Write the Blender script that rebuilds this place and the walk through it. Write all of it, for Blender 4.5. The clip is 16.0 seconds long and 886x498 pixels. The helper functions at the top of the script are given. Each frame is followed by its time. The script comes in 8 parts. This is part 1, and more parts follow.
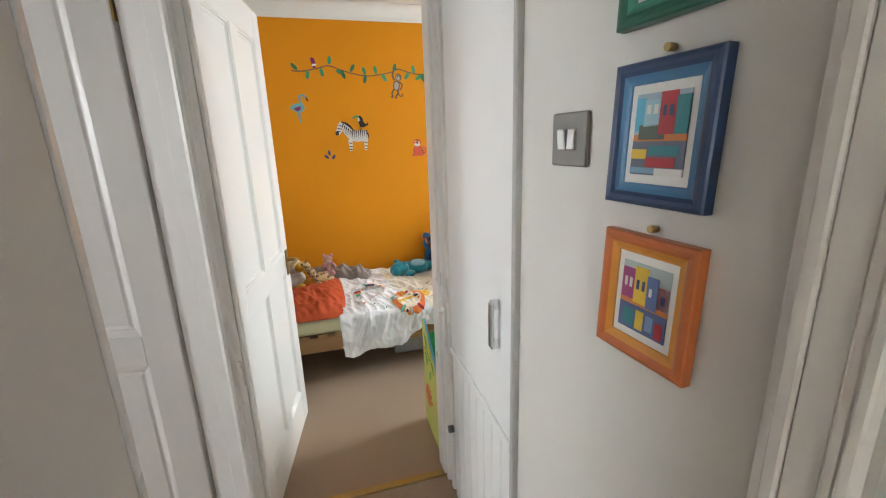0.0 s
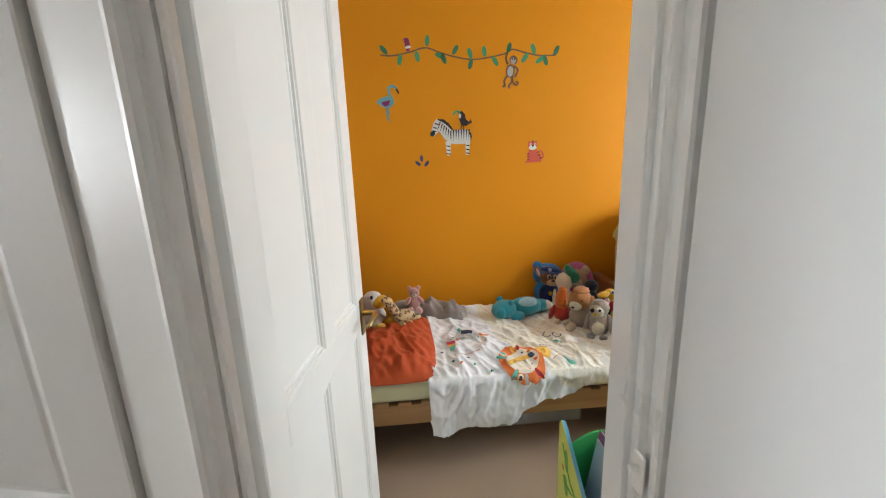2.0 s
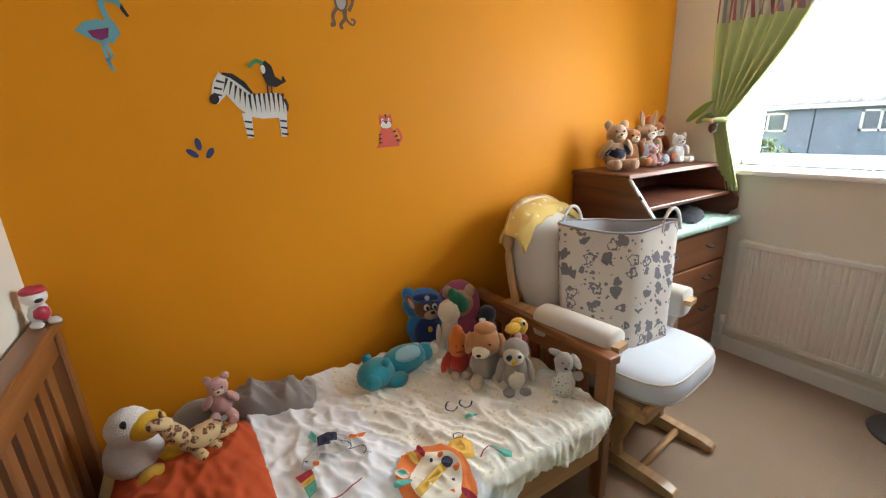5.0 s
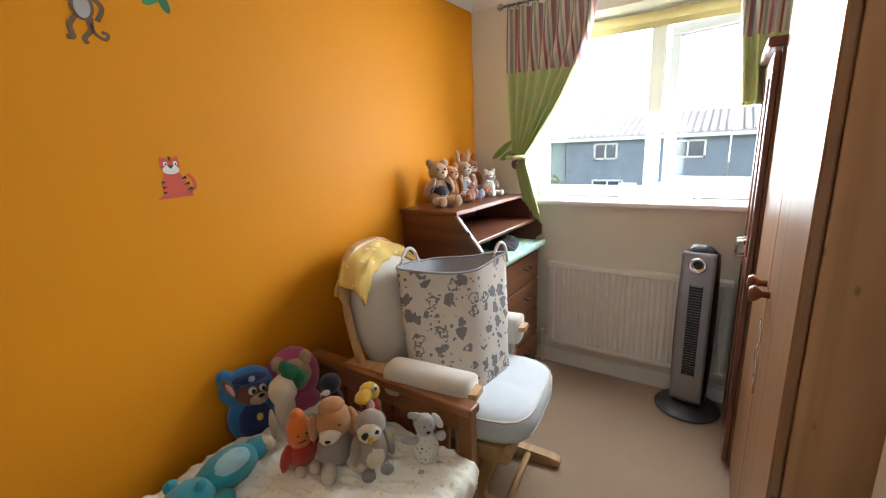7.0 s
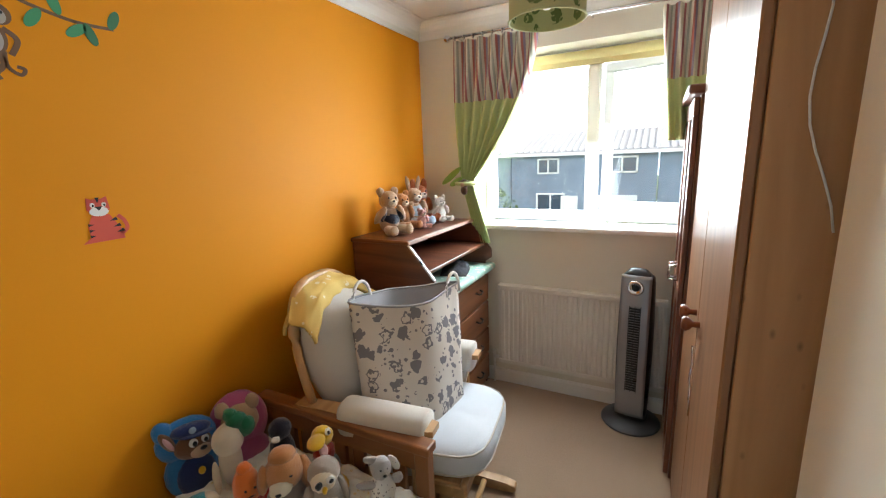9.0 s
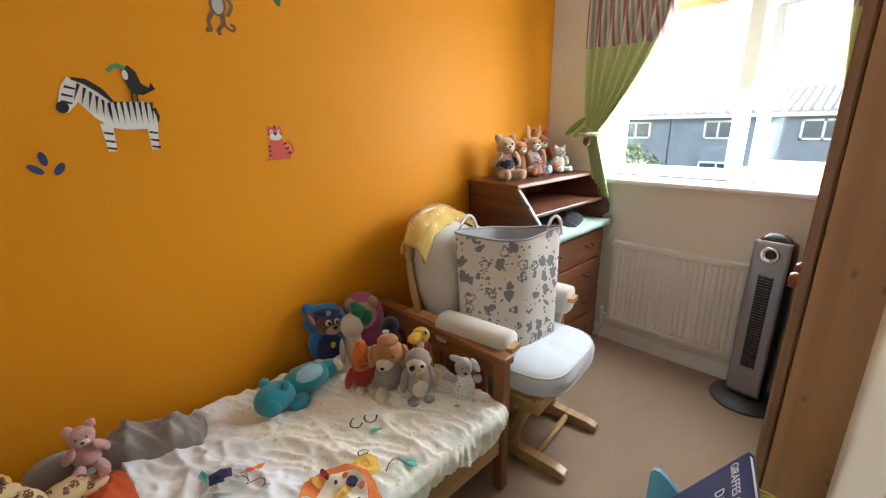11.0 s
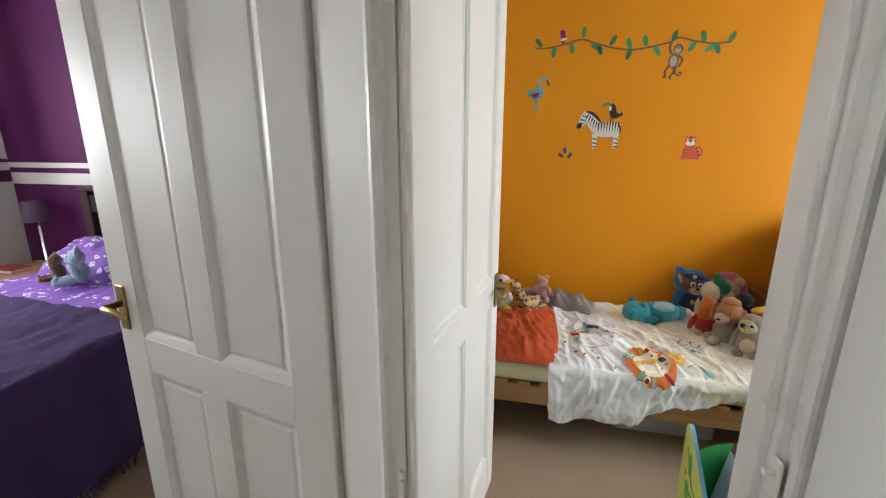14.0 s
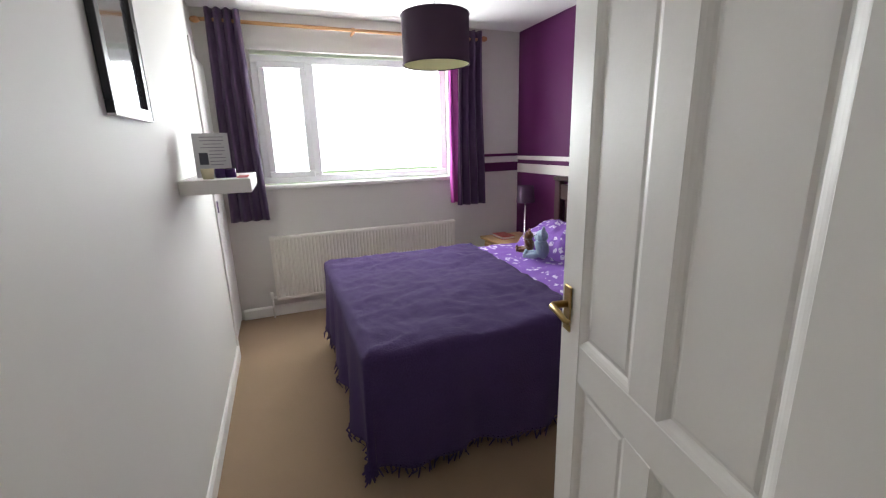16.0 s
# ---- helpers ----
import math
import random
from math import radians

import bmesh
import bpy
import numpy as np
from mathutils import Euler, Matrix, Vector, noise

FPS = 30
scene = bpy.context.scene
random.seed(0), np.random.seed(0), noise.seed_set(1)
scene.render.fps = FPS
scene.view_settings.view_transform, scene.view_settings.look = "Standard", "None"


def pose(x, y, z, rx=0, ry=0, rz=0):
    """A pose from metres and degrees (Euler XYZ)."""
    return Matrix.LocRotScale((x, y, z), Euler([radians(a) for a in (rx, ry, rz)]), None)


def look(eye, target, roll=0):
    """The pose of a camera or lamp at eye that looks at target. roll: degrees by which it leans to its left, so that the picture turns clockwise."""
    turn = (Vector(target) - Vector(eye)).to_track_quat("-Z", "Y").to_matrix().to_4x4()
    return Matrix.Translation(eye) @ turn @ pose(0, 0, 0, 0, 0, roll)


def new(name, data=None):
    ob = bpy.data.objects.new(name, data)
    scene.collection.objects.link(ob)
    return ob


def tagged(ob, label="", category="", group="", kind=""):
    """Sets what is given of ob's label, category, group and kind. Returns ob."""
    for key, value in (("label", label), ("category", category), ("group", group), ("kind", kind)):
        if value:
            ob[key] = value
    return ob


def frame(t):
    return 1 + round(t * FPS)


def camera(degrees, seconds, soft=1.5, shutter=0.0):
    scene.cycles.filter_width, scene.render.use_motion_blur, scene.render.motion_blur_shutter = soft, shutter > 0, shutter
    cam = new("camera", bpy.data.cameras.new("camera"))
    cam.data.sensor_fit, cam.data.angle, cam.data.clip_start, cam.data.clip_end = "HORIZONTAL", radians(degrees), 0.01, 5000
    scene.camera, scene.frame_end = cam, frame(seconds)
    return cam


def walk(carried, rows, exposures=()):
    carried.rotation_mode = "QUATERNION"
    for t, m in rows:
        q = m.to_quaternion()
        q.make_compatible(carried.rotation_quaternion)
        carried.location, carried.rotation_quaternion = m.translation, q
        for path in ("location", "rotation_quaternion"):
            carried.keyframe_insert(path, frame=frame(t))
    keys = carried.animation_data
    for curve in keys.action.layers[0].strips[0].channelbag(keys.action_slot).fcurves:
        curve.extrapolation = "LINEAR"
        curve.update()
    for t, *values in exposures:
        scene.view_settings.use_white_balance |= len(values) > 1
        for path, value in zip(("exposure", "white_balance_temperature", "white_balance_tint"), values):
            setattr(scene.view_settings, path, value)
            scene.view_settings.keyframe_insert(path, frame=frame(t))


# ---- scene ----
cam = camera(93.6, 16.0, 1.2)
PATH = [
    (0, (0.276, -0.079, 1.425), (0.792, 1.787, 0.921), -1.9),
    (0.5, (0.273, -0.003, 1.398), (0.535, 1.918, 0.908), -1.8),
    (1, (0.259, 0.219, 1.403), (0.438, 2.162, 0.965), -1.6),
    (1.5, (0.236, 0.427, 1.414), (0.389, 2.375, 0.987), -1.3),
    (2.0, (0.236, 0.665, 1.415), (0.394, 2.603, 0.947), -2.1),
    (2.5, (0.247, 0.905, 1.415), (0.489, 2.827, 0.918), -1.3),
    (3, (0.266, 1.126, 1.385), (0.615, 3.028, 0.875), -1.5),
    (5.5, (0.294, 1.57, 1.386), (1.446, 3.11, 0.836), -2.5),
    (6, (0.334, 1.6, 1.397), (1.644, 3.018, 0.872), -2.7),
    (6.5, (0.356, 1.649, 1.406), (1.823, 2.914, 0.909), -2.7),
    (7, (0.375, 1.703, 1.428), (1.981, 2.801, 0.964), -2.5),
    (7.5, (0.382, 1.736, 1.46), (2.09, 2.683, 1.032), -2.4),
    (8, (0.389, 1.744, 1.512), (2.159, 2.589, 1.12), -2.2),
    (10.5, (0.34, 1.571, 1.467), (1.832, 2.796, 0.943), -1.5),
    (11, (0.308, 1.509, 1.434), (1.636, 2.891, 0.863), -1.1),
    (11.5, (0.235, 1.43, 1.43), (1.412, 2.928, 0.824), -0.2),
    (12, (0.183, 1.257, 1.399), (1.162, 2.905, 0.828), 0.1),
    (12.5, (0.218, 1.098, 1.381), (0.917, 2.891, 0.836), 0.0),
    (13, (0.232, 0.907, 1.405), (0.615, 2.798, 0.881), 0.2),
    (13.5, (0.204, 0.739, 1.419), (0.205, 2.673, 0.908), -0.0),
    (14, (0.2, 0.544, 1.389), (-0.236, 2.436, 0.909), 0.0),
    (14.5, (0.168, 0.496, 1.408), (-0.705, 2.23, 0.928), 0.0),
    (15, (0.093, 0.575, 1.398), (-1.204, 2.02, 0.922), -0.1),
    (15.3, (0.066, 0.634, 1.392), (-1.444, 1.855, 0.916), -0.4),
    (16, (-0.024, 0.699, 1.396), (-1.837, 1.39, 0.91), -1.6),
]
walk(cam, [(t, look(eye, target, roll)) for t, eye, target, roll in PATH], [(0, 1.15), (1.5, 1.04), (2.3, 0.96), (3, 0.82), (5.5, 0.85), (8, 0.66), (11, 0.83), (12, 0.75), (13, 0.92), (14, 0.95), (16, 0.82)])

# ---- world, sun, daylight ----
world = bpy.data.worlds.new("sky")
scene.world = world
world.use_nodes = True
wn = world.node_tree
sky = wn.nodes.new("ShaderNodeTexSky")
sky.sky_type, sky.sun_disc = "NISHITA", False
sky.dust_density, sky.air_density = 5.0, 1.0
sky.sun_elevation, sky.sun_rotation = radians(48), radians(185)
wn.links.new(sky.outputs[0], wn.nodes["Background"].inputs[0])
wn.nodes["Background"].inputs[1].default_value = 0.15
sun_data = bpy.data.lights.new("sun", "SUN")
sun_data.energy, sun_data.angle, sun_data.color = 4.0, radians(0.5), (1.0, 0.95, 0.87)
sun_lamp = new("sun", sun_data)
sun_lamp.matrix_world = look((0, 0, 30), (-1.0, 11.0, 18.0))


def window_light(name, x, y, z, sx, sz, rz, watts, colour, down=0):
    """The sky's light, standing in a window's opening and shining into the room."""
    d = bpy.data.lights.new(name, "AREA")
    d.shape, d.size, d.size_y, d.energy, d.color = "RECTANGLE", sx, sz, watts, colour
    ob = new(name, d)
    ob.matrix_world = pose(x, y, z, 90 - down, 0, rz)
    return ob


window_light("window_daylight_orange", 3.03, 2.19, 1.62, 1.06, 0.93, 90, 41, (0.82, 0.93, 1.0), 22)
window_light("window_daylight_purple", -3.80, 1.37, 1.62, 1.55, 0.95, -90, 42, (0.94, 0.97, 1.0))
# added fill for the landing, set in an unseen window made up for it
window_light("added_daylight_landing", -0.15, -3.02, 1.55, 1.1, 1.0, 180, 66, (0.96, 0.975, 0.985))

# ---- helpers of this scene ----
TAU = 2 * math.pi


def thing(name, label, category, loc=(0, 0, 0), rz=0.0, group="", kind=""):
    ob = new(name)
    ob.empty_display_size = 0.05
    ob.matrix_world = pose(*loc, 0, 0, rz)
    return tagged(ob, label, category, group, kind)


def part(name, bm, mats, parent=None, label="", smooth=False, world=False):
    """One bmesh as one mesh object under a thing or a part. world: its verts are given in the world's metres."""
    me = bpy.data.meshes.new(name)
    if world and parent is not None:
        m = parent.matrix_basis.copy()
        if parent.parent is not None:
            m = parent.parent.matrix_basis @ m
        bm.transform(m.inverted())
    bmesh.ops.recalc_face_normals(bm, faces=bm.faces)
    bm.to_mesh(me)
    bm.free()
    for m in mats if isinstance(mats, (list, tuple)) else [mats]:
        me.materials.append(m)
    if smooth:
        me.polygons.foreach_set("use_smooth", [True] * len(me.polygons))
    ob = new(name, me)
    if parent is not None:
        ob.parent = parent
    if label:
        ob["label"] = label
    return ob


def box(bm, x0, x1, y0, y1, z0, z1, bevel=0.0, m=None, mi=0, seg=1):
    t = bmesh.new()
    bmesh.ops.create_cube(t, size=1)
    bmesh.ops.transform(t, verts=t.verts, matrix=Matrix.Translation(((x0 + x1) / 2, (y0 + y1) / 2, (z0 + z1) / 2)) @ Matrix.Diagonal((abs(x1 - x0), abs(y1 - y0), abs(z1 - z0), 1)))
    if bevel:
        bmesh.ops.bevel(t, geom=t.edges[:], offset=bevel, segments=seg, affect="EDGES", profile=0.5)
    return join(bm, t, m, mi)


def join(bm, t, m=None, mi=0):
    if m is not None:
        bmesh.ops.transform(t, verts=t.verts, matrix=m)
    base = {}
    for v in t.verts:
        base[v] = bm.verts.new(v.co)
    for f in t.faces:
        try:
            nf = bm.faces.new([base[v] for v in f.verts])
            nf.material_index = mi
            nf.smooth = f.smooth
        except ValueError:
            pass
    t.free()
    return bm


def cone(bm, r0, r1, h, m=None, seg=20, mi=0, caps=True, smooth=True):
    t = bmesh.new()
    bmesh.ops.create_cone(t, cap_ends=caps, segments=seg, radius1=r0, radius2=r1, depth=h)
    if smooth:
        for f in t.faces:
            f.smooth = len(f.verts) == 4
    return join(bm, t, m, mi)


def ball(bm, c, r, rot=(0, 0, 0), mi=0, u=14, v=9, lump=0.0, freq=18.0):
    t = bmesh.new()
    bmesh.ops.create_uvsphere(t, u_segments=u, v_segments=v, radius=1)
    m = pose(*c, *rot) @ Matrix.Diagonal((*(r if isinstance(r, (tuple, list)) else (r, r, r)), 1))
    bmesh.ops.transform(t, verts=t.verts, matrix=m)
    if lump:
        cc = Vector(c)
        for q in t.verts:
            q.co += (q.co - cc).normalized() * lump * noise.noise(q.co * freq)
    for f in t.faces:
        f.smooth = True
    return join(bm, t, None, mi)


def lathe(bm, prof, m=None, seg=24, mi=0):
    """prof: (radius, z) from the bottom up."""
    t = bmesh.new()
    rings = [[t.verts.new((r * math.cos(TAU * k / seg), r * math.sin(TAU * k / seg), z)) for k in range(seg)] for r, z in prof]
    for a, b in zip(rings, rings[1:]):
        for k in range(seg):
            f = t.faces.new((a[k], a[(k + 1) % seg], b[(k + 1) % seg], b[k]))
            f.smooth = True
    for ring in (rings[0], rings[-1]):
        if (ring[0].co - ring[seg // 2].co).length > 1e-4:
            t.faces.new(ring)
    bmesh.ops.remove_doubles(t, verts=t.verts, dist=1e-5)
    return join(bm, t, m, mi)


def tube(bm, pts, r, seg=8, mi=0, m=None, flat=1.0):
    """A round bar along points; flat squeezes it upright."""
    t = bmesh.new()
    pts = [Vector(p) for p in pts]
    rings = []
    for i, p in enumerate(pts):
        d = (pts[min(i + 1, len(pts) - 1)] - pts[max(i - 1, 0)]).normalized()
        a = d.orthogonal() if abs(d.z) > 0.9 else d.cross(Vector((0, 0, 1)))
        a.normalize()
        b = d.cross(a).normalized()
        rr = r[i] if isinstance(r, (list, tuple)) else r
        rings.append([t.verts.new(p + rr * (math.cos(TAU * k / seg) * a + flat * math.sin(TAU * k / seg) * b)) for k in range(seg)])
    for a, b in zip(rings, rings[1:]):
        for k in range(seg):
            f = t.faces.new((a[k], a[(k + 1) % seg], b[(k + 1) % seg], b[k]))
            f.smooth = seg > 5
    t.faces.new(rings[0])
    t.faces.new(rings[-1])
    return join(bm, t, m, mi)


def squircle(a, hx, hy, e=4.0):
    c, s = math.cos(a), math.sin(a)
    r = (abs(c) ** e + abs(s) ** e) ** (-1 / e)
    return hx * r * c, hy * r * s


def arc(fn, n, a=0.0, b=1.0):
    return [fn(a + (b - a) * k / (n - 1)) for k in range(n)]


def sheet(nx, ny, fn, thick=0.0, mi=0, mi_fn=None):
    """A soft surface: fn(u, v) gives each point."""
    t = bmesh.new()
    g = [[t.verts.new(fn(i / nx, j / ny)) for j in range(ny + 1)] for i in range(nx + 1)]
    for i in range(nx):
        for j in range(ny):
            f = t.faces.new((g[i][j], g[i + 1][j], g[i + 1][j + 1], g[i][j + 1]))
            f.smooth = True
            f.material_index = mi_fn((i + 0.5) / nx, (j + 0.5) / ny) if mi_fn else mi
    if thick:
        bmesh.ops.recalc_face_normals(t, faces=t.faces)
        bmesh.ops.solidify(t, geom=t.faces[:], thickness=thick)
    return t


def prism(bm, outline, axis, a, b, mi=0):
    """An outline pulled along an axis from a to b: points are (y, z), (x, z) or (x, y)."""
    def at(p, w):
        return {"x": (w, p[0], p[1]), "y": (p[0], w, p[1]), "z": (p[0], p[1], w)}[axis]
    t = bmesh.new()
    lo, hi = [t.verts.new(at(p, a)) for p in outline], [t.verts.new(at(p, b)) for p in outline]
    n = len(outline)
    t.faces.new(lo), t.faces.new(hi)
    for k in range(n):
        t.faces.new((lo[k], lo[(k + 1) % n], hi[(k + 1) % n], hi[k]))
    return join(bm, t, None, mi)


def B(*a, **k):
    return box(bmesh.new(), *a, **k)


# ---- materials ----
def mat(name, colour, rough=0.6, vary=0.08, scale=6.0, bump=0.0, bump_scale=120.0, metal=0.0, spec=0.5, coat=0.0, sheen=0.0, stretch=(1, 1, 1), fine=0.0, trans=0.0, per_object=0.0, coords="Object"):
    """A plain surface with stains at one scale and grain at another."""
    m = bpy.data.materials.new(name)
    m.use_nodes = True
    nt = m.node_tree
    p = nt.nodes["Principled BSDF"]
    tc, mp = nt.nodes.new("ShaderNodeTexCoord"), nt.nodes.new("ShaderNodeMapping")
    mp.inputs["Scale"].default_value = stretch
    nt.links.new(tc.outputs[coords], mp.inputs[0])
    n1 = nt.nodes.new("ShaderNodeTexNoise")
    n1.inputs["Scale"].default_value, n1.inputs["Detail"].default_value = scale, 6
    nt.links.new(mp.outputs[0], n1.inputs[0])
    ramp = nt.nodes.new("ShaderNodeMixRGB")
    ramp.inputs[1].default_value = (*[max(0, c * (1 - vary)) for c in colour], 1)
    ramp.inputs[2].default_value = (*[min(1, c * (1 + vary)) for c in colour], 1)
    nt.links.new(n1.outputs[0], ramp.inputs[0])
    out = ramp.outputs[0]
    n2 = nt.nodes.new("ShaderNodeTexNoise")
    n2.inputs["Scale"].default_value, n2.inputs["Detail"].default_value = bump_scale, 3
    nt.links.new(mp.outputs[0], n2.inputs[0])
    if fine:
        mx = nt.nodes.new("ShaderNodeMixRGB")
        mx.blend_type = "MULTIPLY"
        mx.inputs[0].default_value = fine
        nt.links.new(out, mx.inputs[1]), nt.links.new(n2.outputs[0], mx.inputs[2])
        out = mx.outputs[0]
    if per_object:
        oi, hs = nt.nodes.new("ShaderNodeObjectInfo"), nt.nodes.new("ShaderNodeHueSaturation")
        mr = nt.nodes.new("ShaderNodeMapRange")
        mr.inputs[3].default_value, mr.inputs[4].default_value = 1 - per_object, 1 + per_object
        nt.links.new(oi.outputs["Random"], mr.inputs[0]), nt.links.new(mr.outputs[0], hs.inputs["Value"])
        nt.links.new(out, hs.inputs["Color"])
        out = hs.outputs[0]
    nt.links.new(out, p.inputs["Base Color"])
    rm = nt.nodes.new("ShaderNodeMapRange")
    rm.inputs[3].default_value, rm.inputs[4].default_value = max(0.02, rough - 0.08), min(1, rough + 0.08)
    nt.links.new(n1.outputs[0], rm.inputs[0]), nt.links.new(rm.outputs[0], p.inputs["Roughness"])
    if bump:
        b = nt.nodes.new("ShaderNodeBump")
        b.inputs["Strength"].default_value, b.inputs["Distance"].default_value = 1.0, bump
        nt.links.new(n2.outputs[0], b.inputs["Height"]), nt.links.new(b.outputs[0], p.inputs["Normal"])
    p.inputs["Metallic"].default_value, p.inputs["Specular IOR Level"].default_value = metal, spec
    p.inputs["Coat Weight"].default_value, p.inputs["Sheen Weight"].default_value = coat, sheen
    p.inputs["Coat Roughness"].default_value = 0.12
    if trans:
        p.inputs["Subsurface Weight"].default_value = 0
    return m


def wood(name, dark, light, rough=0.45, ring=7.0, coat=0.0, axis="Z", knots=True):
    """Grain along one axis, with rings and a few knots."""
    m = bpy.data.materials.new(name)
    m.use_nodes = True
    nt = m.node_tree
    p = nt.nodes["Principled BSDF"]
    tc, mp = nt.nodes.new("ShaderNodeTexCoord"), nt.nodes.new("ShaderNodeMapping")
    s = [ring, ring, ring]
    s["XYZ".index(axis)] = ring * 0.07
    mp.inputs["Scale"].default_value = s
    nt.links.new(tc.outputs["Object"], mp.inputs[0])
    n = nt.nodes.new("ShaderNodeTexNoise")
    n.inputs["Scale"].default_value, n.inputs["Detail"].default_value, n.inputs["Distortion"].default_value = 3.0, 8, 0.7
    nt.links.new(mp.outputs[0], n.inputs[0])
    cr = nt.nodes.new("ShaderNodeValToRGB")
    cr.color_ramp.elements[0].color, cr.color_ramp.elements[1].color = (*dark, 1), (*light, 1)
    cr.color_ramp.elements[0].position, cr.color_ramp.elements[1].position = 0.34, 0.66
    nt.links.new(n.outputs[0], cr.inputs[0])
    out = cr.outputs[0]
    if knots:
        vo, mpk = nt.nodes.new("ShaderNodeTexVoronoi"), nt.nodes.new("ShaderNodeMapping")
        k = [4.5, 4.5, 4.5]
        k["XYZ".index(axis)] = 2.2
        mpk.inputs["Scale"].default_value = k
        nt.links.new(tc.outputs["Object"], mpk.inputs[0]), nt.links.new(mpk.outputs[0], vo.inputs[0])
        mr = nt.nodes.new("ShaderNodeMapRange")
        mr.inputs[1].default_value, mr.inputs[2].default_value, mr.inputs[3].default_value, mr.inputs[4].default_value = 0.03, 0.14, 0.35, 1.0
        nt.links.new(vo.outputs["Distance"], mr.inputs[0])
        mx = nt.nodes.new("ShaderNodeMixRGB")
        mx.blend_type = "MULTIPLY"
        mx.inputs[0].default_value = 0.75
        nt.links.new(out, mx.inputs[1]), nt.links.new(mr.outputs[0], mx.inputs[2])
        out = mx.outputs[0]
    nt.links.new(out, p.inputs["Base Color"])
    b = nt.nodes.new("ShaderNodeBump")
    b.inputs["Distance"].default_value = 0.0006
    nt.links.new(n.outputs[0], b.inputs["Height"]), nt.links.new(b.outputs[0], p.inputs["Normal"])
    p.inputs["Roughness"].default_value, p.inputs["Coat Weight"].default_value, p.inputs["Coat Roughness"].default_value = rough, coat, 0.2
    return m


def motif_cloth(name, ground, motif, size, amount=0.32, rough=0.85, second=None):
    """Cloth printed with scattered blotchy motifs of one size."""
    m = mat(name, ground, rough, 0.05, 9, 0.0006, 500)
    nt = m.node_tree
    p = nt.nodes["Principled BSDF"]
    old = p.inputs["Base Color"].links[0].from_socket
    tc, vo, wob = nt.nodes.new("ShaderNodeTexCoord"), nt.nodes.new("ShaderNodeTexVoronoi"), nt.nodes.new("ShaderNodeTexNoise")
    wob.inputs["Scale"].default_value = 1.7 / size
    add = nt.nodes.new("ShaderNodeMixRGB")
    add.blend_type, add.inputs[0].default_value = "ADD", 0.55 * size
    nt.links.new(tc.outputs["Object"], wob.inputs[0]), nt.links.new(tc.outputs["Object"], add.inputs[1]), nt.links.new(wob.outputs["Color"], add.inputs[2])
    nt.links.new(add.outputs[0], vo.inputs[0])
    vo.inputs["Scale"].default_value, vo.inputs["Randomness"].default_value = 1 / size, 0.55
    edge = nt.nodes.new("ShaderNodeMath")
    edge.operation = "LESS_THAN"
    edge.inputs[1].default_value = amount
    nt.links.new(vo.outputs["Distance"], edge.inputs[0])
    fine = nt.nodes.new("ShaderNodeTexNoise")
    fine.inputs["Scale"].default_value = 4.5 / size
    nt.links.new(tc.outputs["Object"], fine.inputs[0])
    hole = nt.nodes.new("ShaderNodeMath")
    hole.operation = "GREATER_THAN"
    hole.inputs[1].default_value = 0.42
    nt.links.new(fine.outputs[0], hole.inputs[0])
    both = nt.nodes.new("ShaderNodeMath")
    both.operation = "MULTIPLY"
    nt.links.new(edge.outputs[0], both.inputs[0]), nt.links.new(hole.outputs[0], both.inputs[1])
    mix = nt.nodes.new("ShaderNodeMixRGB")
    mix.inputs[2].default_value = (*motif, 1)
    if second:
        pick = nt.nodes.new("ShaderNodeMixRGB")
        pick.inputs[1].default_value, pick.inputs[2].default_value = (*motif, 1), (*second, 1)
        sep = nt.nodes.new("ShaderNodeSeparateColor")
        nt.links.new(vo.outputs["Color"], sep.inputs[0]), nt.links.new(sep.outputs[0], pick.inputs[0])
        nt.links.new(pick.outputs[0], mix.inputs[2])
    nt.links.new(both.outputs[0], mix.inputs[0]), nt.links.new(old, mix.inputs[1]), nt.links.new(mix.outputs[0], p.inputs["Base Color"])
    return m


